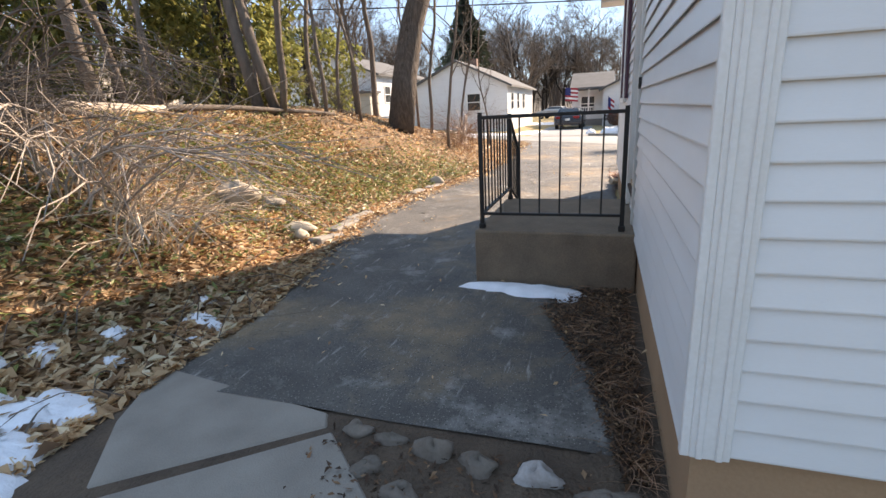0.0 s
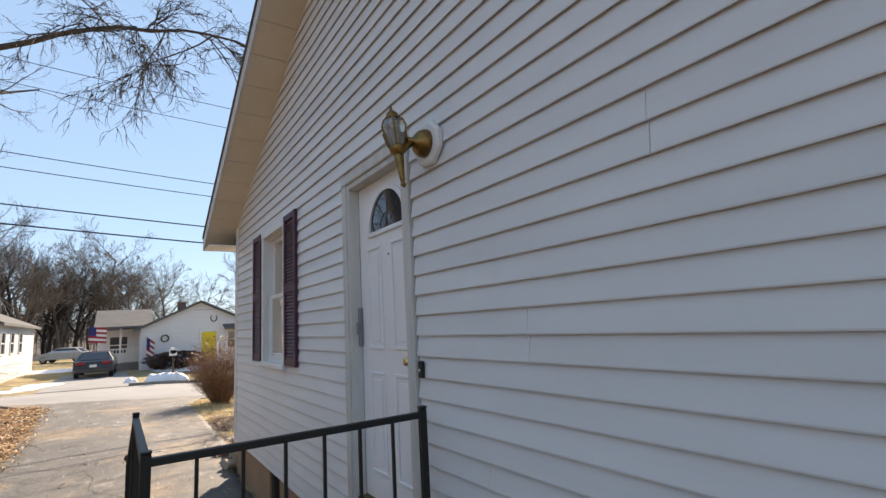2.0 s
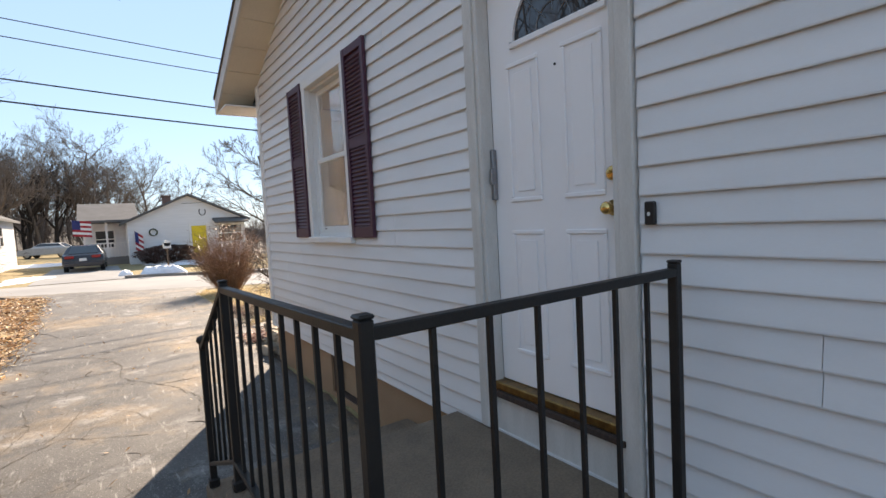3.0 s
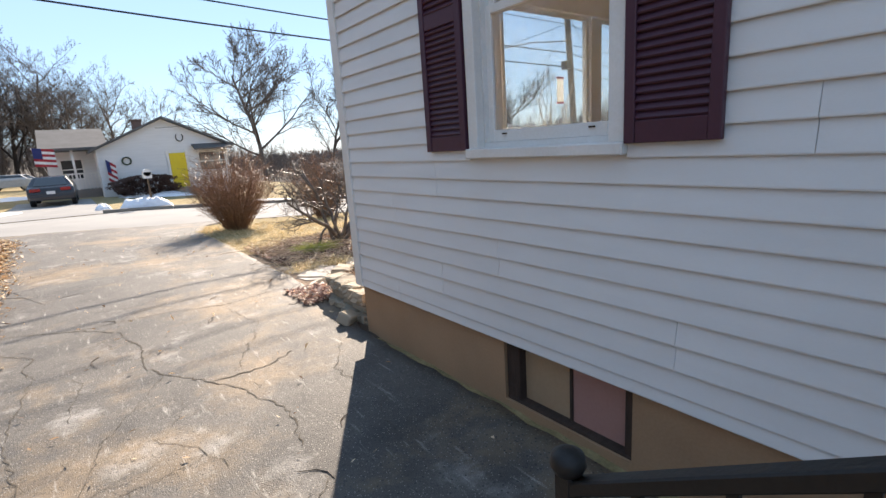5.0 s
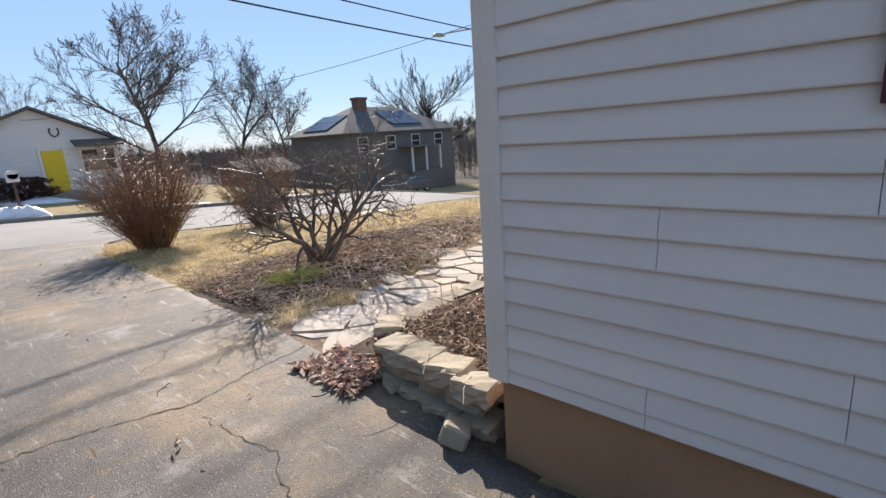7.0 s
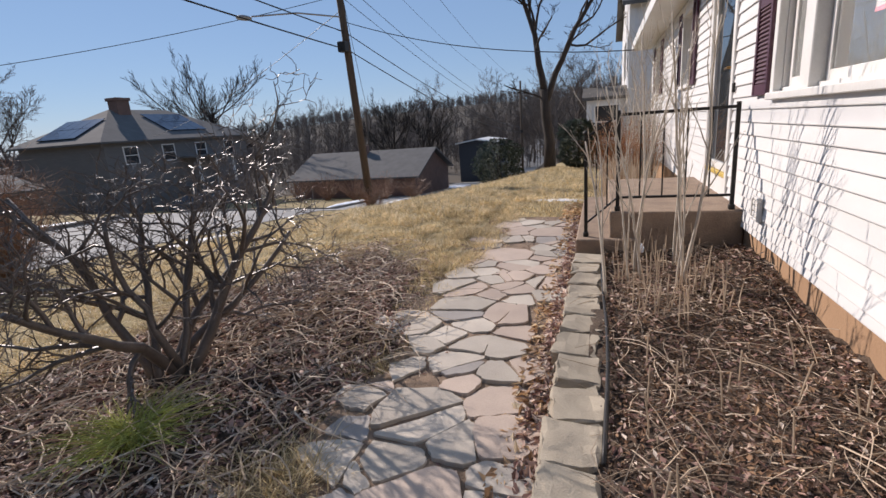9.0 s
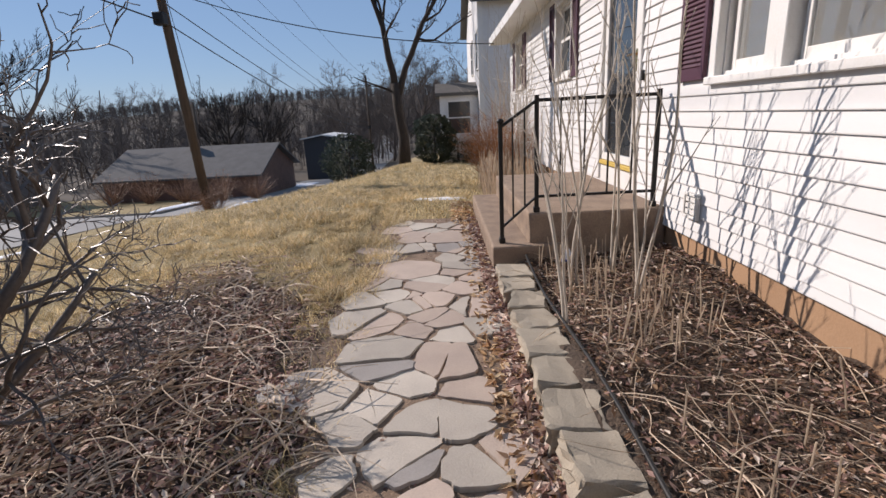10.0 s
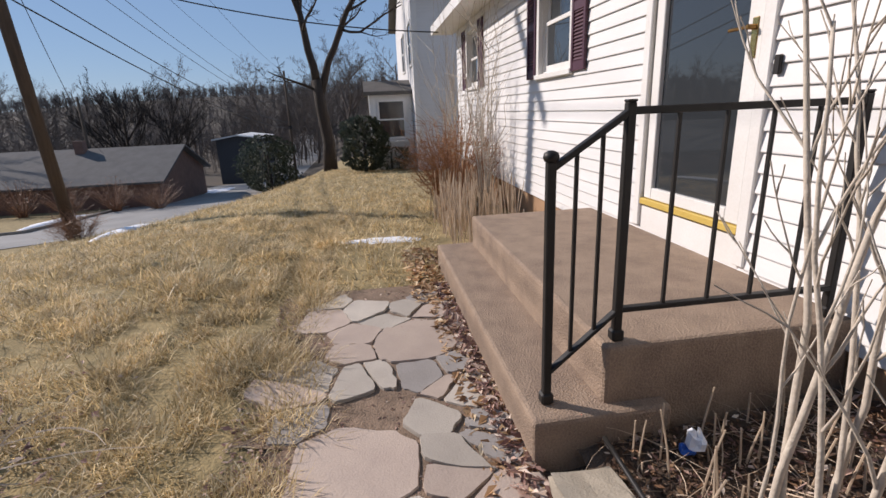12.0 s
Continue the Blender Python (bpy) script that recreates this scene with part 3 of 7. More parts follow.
def window(name, to_world, a0, a1, z0, z1, label, split=None, sill=True, glass=None, double=True):
    glass = glass or pane_glass
    w = tagged(new(name), label, "window", kind="structure")
    c = .075
    part("window_frame", bars(to_world, [(a0 - .04, a0 + c - .04, z0, z1, -.02, .035), (a1 - c + .04, a1 + .04, z0, z1, -.02, .035), (a0 - .04, a1 + .04, z1 - .03, z1 + .045, -.02, .04)]), trimwhite, w, bevel=.004)
    part("window_jamb", bars(to_world, [(a0, a0 + .045, z0, z1, -.14, -.02), (a1 - .045, a1, z0, z1, -.14, -.02), (a0 + .045, a1 - .045, z1 - .05, z1, -.14, -.02), (a0 + .045, a1 - .045, z0, z0 + .03, -.14, -.02)]), trimwhite, w)
    if sill:
        part("window_sill", bars(to_world, [(a0 - .045, a1 + .045, z0 - .05, z0 + .002, -.02, .062)]), trimwhite, w, bevel=.006)
    lights = [(a0 + .045, a1 - .045)] if not split else split
    for l0, l1 in lights:
        mid = z0 + .03 + (z1 - z0) * .48
        for h0, h1, o in (((z0 + .03, mid + .02, -.075), (mid - .02, z1 - .05, -.105)) if double else ((z0 + .03, z1 - .05, -.08),)):
            t = .042
            part("sash", bars(to_world, [(l0, l0 + t, h0, h1, o, o + .03), (l1 - t, l1, h0, h1, o, o + .03), (l0 + t, l1 - t, h0, h0 + t + (.02 if h0 < mid - .1 else 0), o, o + .03), (l0 + t, l1 - t, h1 - t, h1, o, o + .03)]), trimwhite, w, bevel=.003)
            pn = part("pane", bars(to_world, [(l0 + t, l1 - t, h0 + t, h1 - t, o + .011, o + .015)]), glass, w)
            pn.visible_shadow = False
    return w


w1 = window("window_1", side_w, 5.27, 6.14, 1.53, 2.92, "white double-hung window with a sloped sill in the gable wall", glass=clear_glass)
part("sash_lock", bars(side_w, [(5.42, 5.45, 1.598, 1.606, -.046, -.036), (5.96, 5.99, 1.598, 1.606, -.046, -.036)]), rotwood, w1)
shutter(side_w, 4.86, 5.225, 1.525, 2.965, "shutters on the house")
shutter(side_w, 6.19, 6.555, 1.525, 2.965, "shutters on the house")
window("window_2", front_w, 1.02, 3.80, 1.58, 2.88, "wide white picture window with narrow side sashes", split=[(1.10, 1.52), (1.72, 3.10), (3.30, 3.72)], double=False, glass=clear_glass)
part("mullion", bars(front_w, [(1.54, 1.70, 1.58, 2.88, -.1, .03), (3.12, 3.28, 1.58, 2.88, -.1, .03)]), trimwhite, bpy.data.objects["window_2"], bevel=.006)
shutter(front_w, 3.88, 4.25, 1.57, 2.95, "shutters on the house")
shutter(front_w, 0.58, 0.95, 1.57, 2.95, "shutters on the house")
window("window_3", front_w, 7.46, 8.40, 1.86, 2.90, "white double-hung window high in the front wall")
shutter(front_w, 7.12, 7.42, 1.83, 2.95, "shutters on the house")
shutter(front_w, 8.44, 8.74, 1.83, 2.95, "shutters on the house")
window("window_4", front_w, 11.45, 12.45, 1.90, 2.90, "white double-hung window near the far corner of the front wall")
shutter(front_w, 11.08, 11.40, 1.87, 2.95, "shutters on the house")
shutter(front_w, 12.50, 12.82, 1.87, 2.95, "shutters on the house")
# rooms behind the panes, with the front corner room open to the street windows
rm = Geo().box(0.2, FW - 3.9, SB + .1, 5.0, FW - .15, SB + .15).box(0.16, FW - 3.95, SB, 5.0, FW - 3.9, 3.2).box(4.95, FW - 3.9, SB, 5.0, FW - .15, 3.2).box(0.16, FW - 3.9, 3.1, 5.0, FW - .15, 3.16)
solo("corner_room", rm, mat("warm_room_paint", (0.55, 0.43, 0.30), (0.5, 0.38, 0.26), 0.8), "plain warm-painted room behind the corner windows", "room", kind="structure")
paper_white = mat("thin_white_paper", (0.8, 0.8, 0.78), None, 0.8, bump=0)
let_through(paper_white, paper_white.node_tree.nodes["Principled BSDF"].inputs["Base Color"].links[0].from_socket, 0.5)
card = thing("window_sticker", "white paper sticker with pink ends on the window glass", "sticker")
part("paper", bars(front_w, [(2.545, 2.655, 1.93, 2.17, -.0735, -.0725)], ), paper_white, card)
part("pink_band", bars(front_w, [(2.54, 2.66, 2.17, 2.19, -.0735, -.072), (2.54, 2.66, 1.91, 1.93, -.0735, -.072)]), mat("pink_print", (0.7, 0.1, 0.15), None, 0.6), card)

# side door
d1 = tagged(new("door_1"), "white panelled entry door with a fan light and worn number mark", "door", kind="structure")
part("casing", bars(side_w, [(2.765, 2.835, .50, 2.86, 0, .035), (3.665, 3.735, .50, 2.86, 0, .035), (2.765, 3.735, 2.86, 2.93, 0, .038)]), oldtrim, d1, "weathered grey-white door casing", bevel=.006)
part("storm_frame", bars(side_w, [(2.835, 2.865, .52, 2.86, -.06, .022), (3.635, 3.665, .52, 2.86, -.06, .022), (2.865, 3.635, 2.82, 2.86, -.06, .022)]), oldtrim, d1, bevel=.004)
part("jamb", bars(side_w, [(2.80, 2.835, .50, 2.89, -.14, -.0), (3.665, 3.70, .50, 2.89, -.14, 0), (2.835, 3.665, 2.86, 2.89, -.14, 0)]), oldtrim, d1)
part("threshold", bars(side_w, [(2.84, 3.66, .715, .76, -.10, .005)]), brass, d1, "brass threshold strip", bevel=.006)
part("threshold_lip", bars(side_w, [(2.84, 3.66, .69, .715, -.10, .03)]), rotwood, d1)
part("kick_board", bars(side_w, [(2.835, 3.665, .50, .69, -.10, -.005)]), oldtrim, d1, "stained white board below the threshold")
DF = -.06
slab = part("door_leaf", bars(side_w, [(2.865, 3.635, .765, 2.82, -.12, DF)]), doorpaint, d1, "white painted steel door leaf")


def frame_moulding(a0, a1, h0, h1, o):
    t = .022
    return bars(side_w, [(a0, a1, h0, h0 + t, o, o + .009), (a0, a1, h1 - t, h1, o, o + .009), (a0, a0 + t, h0 + t, h1 - t, o, o + .009), (a1 - t, a1, h0 + t, h1 - t, o, o + .009)])


for a0, a1 in ((2.95, 3.165), (3.30, 3.515)):
    for h0, h1 in ((.93, 1.56), (1.70, 2.38)):
        part("panel_moulding", frame_moulding(a0, a1, h0, h1, DF), doorpaint, slab, bevel=.004)
        part("raised_panel", bars(side_w, [(a0 + .05, a1 - .05, h0 + .05, h1 - .05, DF, DF + .005)]), doorpaint, slab, bevel=.004)
fan_t = [math.pi * i / 24 for i in range(25)]
FR, FZ = .245, 2.475


def half_disc(r0, r1, o0, o1):
    g, n = Geo(), len(fan_t)
    vs = [side_w(3.20 + r * math.cos(t), o, FZ + r * math.sin(t)) for r, o in ((r1, o0), (r1, o1), (r0, o1), (r0, o0)) for t in fan_t]
    f = []
    for k in range(4):
        k2 = (k + 1) % 4
        f += [(k * n + i, k * n + i + 1, k2 * n + i + 1, k2 * n + i) for i in range(n - 1)]
    return g.add(vs, f)


part("fan_light_moulding", half_disc(FR, FR + .03, DF, DF + .016), doorpaint, slab)
part("fan_light_moulding", bars(side_w, [(3.20 - FR - .03, 3.20 + FR + .03, FZ - .03, FZ, DF, DF + .016)]), doorpaint, slab, bevel=.004)
part("fan_light_pane", Geo().add([side_w(3.20, DF + .003, FZ)] + [side_w(3.20 + FR * math.cos(t), DF + .003, FZ + FR * math.sin(t)) for t in fan_t], [(0, i, i + 1) for i in range(1, 25)]), pane_glass, slab, "half-round leaded glass")
came = Geo()
for t in (math.pi / 4, math.pi / 2, 3 * math.pi / 4):
    came.tube([side_w(3.20 + .06 * math.cos(t), DF + .005, FZ + .06 * math.sin(t)), side_w(3.20 + FR * math.cos(t), DF + .005, FZ + FR * math.sin(t))], .003, 4)
came.tube([side_w(3.20 + .1 * math.cos(t), DF + .005, FZ + .1 * math.sin(t)) for t in fan_t], .003, 4)
part("lead_came", came, mat("lead", (.2, .2, .2), None, .4, metal=.6), slab)
part("knob", Geo().lathe([(.001, .075), (.018, .073), (.026, .06), (.026, .048), (.012, .035), (.012, .012), (.033, .008), (.033, 0)][::-1], 18, Matrix.Translation((.072, 2.915, 1.645)) @ pose(0, 0, 0, 0, -90, 0)), polished, slab, "polished brass knob", smooth=True)
part("deadbolt", Geo().lathe([(.03, 0), (.03, .012), (.022, .02), (.015, .022), (.001, .023)], 18, Matrix.Translation((.072, 2.915, 1.785)) @ pose(0, 0, 0, 0, -90, 0)), polished, slab, "brass deadbolt", smooth=True)
part("number_mark", Geo().lathe([(.006, 0), (.006, .004), (.001, .005)], 10, Matrix.Translation((.072, 3.20, 2.30)) @ pose(0, 0, 0, 0, -90, 0)), blackiron, slab)
part("closer_bracket", bars(side_w, [(3.612, 3.635, 1.72, 1.98, -.058, -.03), (3.605, 3.62, 1.80, 1.88, -.035, -.01)]), mat("dull_steel", (.35, .35, .36), (.2, .2, .21), .4, metal=.9), d1, bevel=.003)
part("top_closer", bars(side_w, [(2.90, 2.97, 2.79, 2.815, -.07, -.04)]), mat("grey_steel", (.2, .2, .21), None, .4, metal=.8), d1, bevel=.004)
bell = thing("doorbell", "small black doorbell box on the siding", "doorbell")
part("body", bars(side_w, [(2.685, 2.725, 1.575, 1.66, .018, .04)]), blackiron, bell, bevel=.005)
part("button", bars(side_w, [(2.700, 2.710, 1.608, 1.622, .04, .043)]), trimwhite, bell, bevel=.003)

# front door
d2 = tagged(new("door_2"), "white storm door with full-height glass and a yellow sill", "door", kind="structure")
part("casing", bars(front_w, [(5.0, 5.08, .62, 2.95, 0, .035), (6.08, 6.16, .62, 2.95, 0, .035), (5.0, 6.16, 2.93, 3.0, 0, .038)]), trimwhite, d2, bevel=.006)
part("door_frame", bars(front_w, [(5.10, 5.21, .84, 2.93, -.05, .01), (5.97, 6.06, .84, 2.93, -.05, .01), (5.21, 5.97, 2.8, 2.93, -.05, .01), (5.21, 5.97, .84, .92, -.05, .01)]), trimwhite, d2, bevel=.005)
part("glass", bars(front_w, [(5.21, 5.97, .92, 2.80, -.025, -.020)]), pane_glass, d2)
part("yellow_sill", bars(front_w, [(5.08, 6.08, .79, .835, -.06, .03)]), ochre, d2, "yellow painted sill", bevel=.005)
part("step_board", bars(front_w, [(5.06, 6.10, .60, .775, -.1, .012)]), trimwhite, d2)
part("lever", Geo().box(5.14, FW - .01, 1.86, 5.165, FW + .05, 1.885).box(5.14, FW + .03, 1.865, 5.30, FW + .045, 1.882), brass, d2, "brass lever handle", bevel=.005)
part("lock_plate", bars(front_w, [(5.13, 5.175, 1.72, 1.92, -.002, .016)]), polished, d2, bevel=.004)
bell2 = thing("doorbell", "small black doorbell box beside the storm door", "doorbell")
part("body", bars(front_w, [(4.935, 4.975, 1.63, 1.72, .018, .04)]), blackiron, bell2, bevel=.005)

# ---- lantern ----
lan = thing("wall_lantern", "aged brass coach lantern with smoked glass on a white block", "wall lantern", at=(0, 2.53, 2.78))
part("mounting_block", Geo().lathe([(.125, 0), (.125, .022), (.11, .03)], 8, Matrix.Translation((-.012, 2.52, 2.775)) @ pose(0, 0, 0, 0, -90, 0) @ pose(0, 0, 0, 0, 0, 22.5)), trimwhite, lan, "octagonal white siding block")
part("wall_dome", Geo().lathe([(.075, 0), (.072, .02), (.06, .045), (.045, .06), (.02, .075), (.02, .11)], 20, Matrix.Translation((-.04, 2.52, 2.775)) @ pose(0, 0, 0, 0, -90, 0)), brass, lan, smooth=True)
LT = Matrix.Translation((-.20, 2.53, 2.72)) @ pose(0, 0, 0, -13, 0, 0) @ Matrix.Diagonal((0.78, 0.78, 0.78, 1))
part("base_cup", Geo().lathe([(.012, -.05), (.03, -.035), (.05, -.01), (.055, .01), (.05, .02)], 18, LT), brass, lan, smooth=True)
part("arm", Geo().tube([(-.12, 2.52, 2.775), (-.16, 2.52, 2.74), (-.20, 2.53, 2.70)], [.02, .02, .025], 10), brass, lan, smooth=True)
part("tail", Geo().lathe([(.002, -.275), (.012, -.262), (.02, -.25), (.008, -.235), (.016, -.225), (.022, -.15), (.032, -.06), (.035, -.04)], 14, LT), brass, lan, smooth=True)
part("glass_cage", Geo().lathe([(.052, .02), (.072, .08), (.088, .155), (.088, .16), (.07, .21), (.05, .225)], 6, LT), lampglass, lan, "smoked glass panels")
cage = Geo()
for i in range(6):
    a = 2 * math.pi * i / 6
    cage.tube([LT @ Vector((r * math.cos(a), r * math.sin(a), z)) for r, z in ((.053, .02), (.073, .08), (.090, .157), (.071, .212), (.05, .227))], .0045, 5)
part("cage_ribs", cage, brass, lan)
part("cap", Geo().lathe([(.055, .222), (.06, .23), (.05, .245), (.035, .262), (.04, .27), (.03, .285), (.012, .295), (.014, .305), (.006, .318), (.01, .326), (.002, .34)], 16, LT), brass, lan, smooth=True)
part("bulb", Geo().lathe([(.012, .03), (.012, .07), (.022, .1), (.026, .125), (.018, .15), (.002, .158)], 12, LT), mat("frosted_bulb", (.8, .78, .72), None, .3), lan, smooth=True)

# ---- stoops and railings ----
stoop = thing("side_stoop", "brown concrete stoop with one lower step under the side door", "steps", kind="structure")
part("platform", Geo().box(-1.285, 2.475, -.1, 0.02, 4.0, .492), stepmat, stoop, bevel=.018, segments=2)
part("lower_step", Geo().box(-1.285, 4.004, -.1, 0.02, 4.62, .25), stepmat, stoop, bevel=.018, segments=2)
fsteps = thing("front_steps", "sunlit concrete platform with one long lower step at the front door", "steps", kind="structure")
part("platform", Geo().box(4.37, FW - .02, -.1, 6.95, 8.87, .592), treadmat, fsteps, bevel=.018, segments=2)
part("lower_step", Geo().box(4.30, 8.60, -.1, 7.0, 9.19, .335), treadmat, fsteps, bevel=.018, segments=2)


def railing(label, posts, runs):
    """posts: (x, y, foot, top); runs: (post, post, balusters, rail drop, foot height)."""
    r = thing("iron_railing", label, "railing", "iron railings")
    for x, y, z0, z1 in posts:
        p = part("post", Geo().box(x - .017, y - .017, z0, x + .017, y + .017, z1), blackiron, r, bevel=.004)
        if z0 < .45:
            part("ball_cap", Geo().lathe([(.001, -.006), (.024, .0), (.03, .014), (.026, .03), (.012, .038), (.001, .04)], 16, Matrix.Translation((x, y, z1))), blackiron, p, smooth=True)
        else:
            part("cap", Geo().box(x - .019, y - .019, z1, x + .019, y + .019, z1 + .010), blackiron, p, bevel=.004)
        part("foot", Geo().box(x - .026, y - .026, z0, x + .026, y + .026, z0 + .05), blackiron, p, bevel=.008)
    for a, b, n, low in runs:
        (xa, ya, fa, ta), (xb, yb, fb, tb) = posts[a], posts[b]
        A, B = Vector((xa, ya, ta - .03)), Vector((xb, yb, tb - .03))
        A2, B2 = Vector((xa, ya, fa + low)), Vector((xb, yb, fb + low))
        for nm, P, Q, h in (("top_rail", A, B, .014), ("bottom_rail", A2, B2, .011)):
            d = (Q - P)
            side = Vector((-d.y, d.x, 0)).normalized() * .016
            up = Vector((0, 0, h))
            vs = [P - side - up, P + side - up, P + side + up, P - side + up]
            vs += [v + d for v in vs]
            part(nm, Geo().add([tuple(v) for v in vs], [(3, 2, 1, 0), (4, 5, 6, 7), (0, 1, 5, 4), (1, 2, 6, 5), (2, 3, 7, 6), (3, 0, 4, 7)]), blackiron, r, bevel=.003)
        for i in range(n):
            t = (i + 1) / (n + 1)
            p0, p1 = A2.lerp(B2, t), A.lerp(B, t)
            part("baluster", Geo().box(p0.x - .0065, p0.y - .0065, p0.z, p0.x + .0065, p0.y + .0065, p1.z), blackiron, r)
    return r


railing("black iron railing round the side stoop", [(-.10, 2.575, .49, 1.45), (-1.235, 2.575, .49, 1.45), (-1.235, 3.95, .49, 1.415), (-1.25, 4.55, .25, 1.045)], [(0, 1, 6, .13), (1, 2, 9, .13), (2, 3, 4, .13)])
railing("black iron railing on the front steps", [(4.43, 7.82, .59, 1.53), (4.43, 8.80, .59, 1.53), (4.43, 9.095, .335, 1.335)], [(0, 1, 4, .135), (1, 2, 2, .135)])

# ---- small paving, stones and snow by the driveway ----
def blob(cx, cy, cz, rx, ry, rz, seed, n=14, m=9, rough=0.18, flat=-0.3):
    """An uneven rounded stone or lump."""
    r = np.random.default_rng(seed)
    ph = r.uniform(0, 6.28, 6)
    g, rows = Geo(), []
    for i in range(m):
        la = -math.pi / 2 + math.pi * i / (m - 1)
        for j in range(n):
            lo = 2 * math.pi * j / n
            k = 1 + rough * (math.sin(2 * lo + ph[0]) * math.cos(la + ph[1]) + .6 * math.sin(3 * lo + ph[2] + 2 * la) + .4 * math.sin(5 * la + ph[3] + lo))
            z = max(math.sin(la) * k, flat)
            g.v.append((cx + rx * k * math.cos(la) * math.cos(lo), cy + ry * k * math.cos(la) * math.sin(lo), cz + rz * z))
    g.f = [(i * n + j, i * n + (j + 1) % n, (i + 1) * n + (j + 1) % n, (i + 1) * n + j) for i in range(m - 1) for j in range(n)]
    return g


walkslabs = thing("concrete_walk", "old concrete walk slabs split by a dark joint", "walk", kind="structure")
for poly in ([(-2.86, .62), (-2.62, .10), (-2.30, -.30), (-1.50, .325), (-1.56, .43)], [(-2.25, -.36), (-2.05, -1.6), (-.70, -1.6), (-1.08, -.06), (-1.46, .30)]):
    part("walk_slab", Geo().prism(poly, -.08, .035), concrete, walkslabs, bevel=.012)
for i, (x, y, rx, ry, rz, c) in enumerate([(-1.34, .33, .07, .05, .04, 0), (-1.16, .31, .085, .035, .028, 0), (-.93, .27, .075, .055, .07, 0), (-.72, .24, .09, .05, .055, 0), (-.47, .23, .10, .055, .065, 1), (-.19, .18, .10, .045, .04, 0), (-1.18, .12, .07, .05, .03, 0), (-1.0, .02, .08, .05, .03, 0), (-.62, -.02, .1, .06, .04, 0)]):
    solo("edging_stone", blob(x, y, .03, rx, ry, rz, 40 + i, 18, 11, .30), mat("dark_field_stone", (.20, .165, .135), (.12, .10, .082), .85, 9, 80, .6, rand=.2) if not c else mat("snow_dusted_stone", (.45, .43, .42), (.25, .22, .20), .85, 9, 60, .5), "rounded field stone edging the end of the driveway", "stone", "edging stones", smooth=True)
solo("soil_patch", Geo().prism([(-2.95, .62), (-3.3, .1), (-3.3, -1.7), (-.06, -1.7), (-.06, .9), (-1.5, .9)], -.06, .0145), soil, "dark soil between the slabs and the edging stones", "soil", kind="structure")
solo("soil_patch", Geo().prism([(-3.0, .58), (-3.25, -.2), (-3.25, -1.7), (-.1, -1.7), (-.1, .24), (-1.46, .40)], -.06, .026), soil, "dark soil filling the joint of the walk", "soil", kind="structure")
for i, (x, y, rx, ry, rz, lab) in enumerate([(-4.75, 3.65, .30, .24, .20, "large rounded tan boulder on the leafy bank"), (-4.6, 4.15, .22, .14, .07, "flat reddish stone half sunk in leaves"), (-3.75, 3.5, .10, .09, .08, "small pale stone at the driveway edge"), (-3.95, 3.75, .28, .16, .07, "flat brown stone at the driveway edge"), (-3.5, 8.0, .16, .12, .12, "grey stone at the driveway edge")]):
    solo("boulder", blob(x, y, float(gz(x, y)) + .03 + .3 * rz, rx, ry, rz, 60 + i, 18, 12, .13), rockmat, lab, "stone", "bank stones", smooth=True)
border = thing("broken_kerb", "broken pale concrete edging along the driveway", "kerb", kind="structure")
for i, y in enumerate([3.6, 4.25, 4.95, 7.0, 7.7, 11.2]):
    x = float(np.interp(y, LEFT_Y, LEFT_X)) - .08
    L = .62 if i % 3 else .45
    m = Matrix.Translation((x, y, .0)) @ pose(0, 0, 0, rng.normal(0, 3), rng.normal(0, 4), rng.normal(-6, 4))
    part("kerb_piece", Geo().box(-.11, -L / 2, -.1, .10, L / 2, .055 + rng.uniform(0, .03), m), concrete, border, bevel=.02)


def snow(x, y, rx, ry, h, seed, z=None, name="snow_patch", label="melting patch of old snow"):
    r = np.random.default_rng(seed)
    g, n, k = Geo(), 26, 6
    ph = r.uniform(0, 6.28, 5)
    z0 = (float(gz(x, y)) if z is None else z)
    g.v.append((x, y, z0 + h))
    for i in range(1, k + 1):
        for j in range(n):
            a = 2 * math.pi * j / n
            e = 1 + .22 * math.sin(2 * a + ph[0]) + .16 * math.sin(3 * a + ph[1]) + .10 * math.sin(7 * a + ph[2]) + .06 * math.sin(11 * a + ph[3])
            q = i / k
            px, py = x + rx * e * q * math.cos(a), y + ry * e * q * math.sin(a)
            zz = (float(gz(px, py)) if z is None else z) + h * (1 - q ** 3) * (1 + r.normal(0, .12)) - (.03 if i == k else 0)
            g.v.append((px, py, zz))
    g.f = [(0, 1 + j, 1 + (j + 1) % n) for j in range(n)] + [(1 + i * n + j, 1 + (i + 1) * n + j, 1 + (i + 1) * n + (j + 1) % n, 1 + i * n + (j + 1) % n) for i in range(k - 1) for j in range(n)]
    return solo(name, g, snowmat, label, "snow", "snow patches", smooth=True)


snow(-.82, 2.30, .50, .13, .055, 1, .03, label="strip of old snow against the stoop")
for i, (x, y, rx, ry, h) in enumerate([(-3.05, .05, .30, .22, .05), (-2.95, -.25, .28, .16, .06), (-3.45, -.1, .3, .22, .05), (-3.2, .55, .10, .07, .03), (-3.42, .78, .09, .09, .04), (-3.55, .4, .14, .1, .03), (-3.1, 1.22, .22, .10, .04), (-3.32, 1.5, .07, .09, .035), (-3.7, .15, .2, .12, .03), (-2.75, -.45, .2, .2, .05), (-2.95, 1.0, .1, .05, .02)]):
    snow(x, y, rx, ry, h * 1.5, 10 + i, label="melting snow among leaves beside the walk")

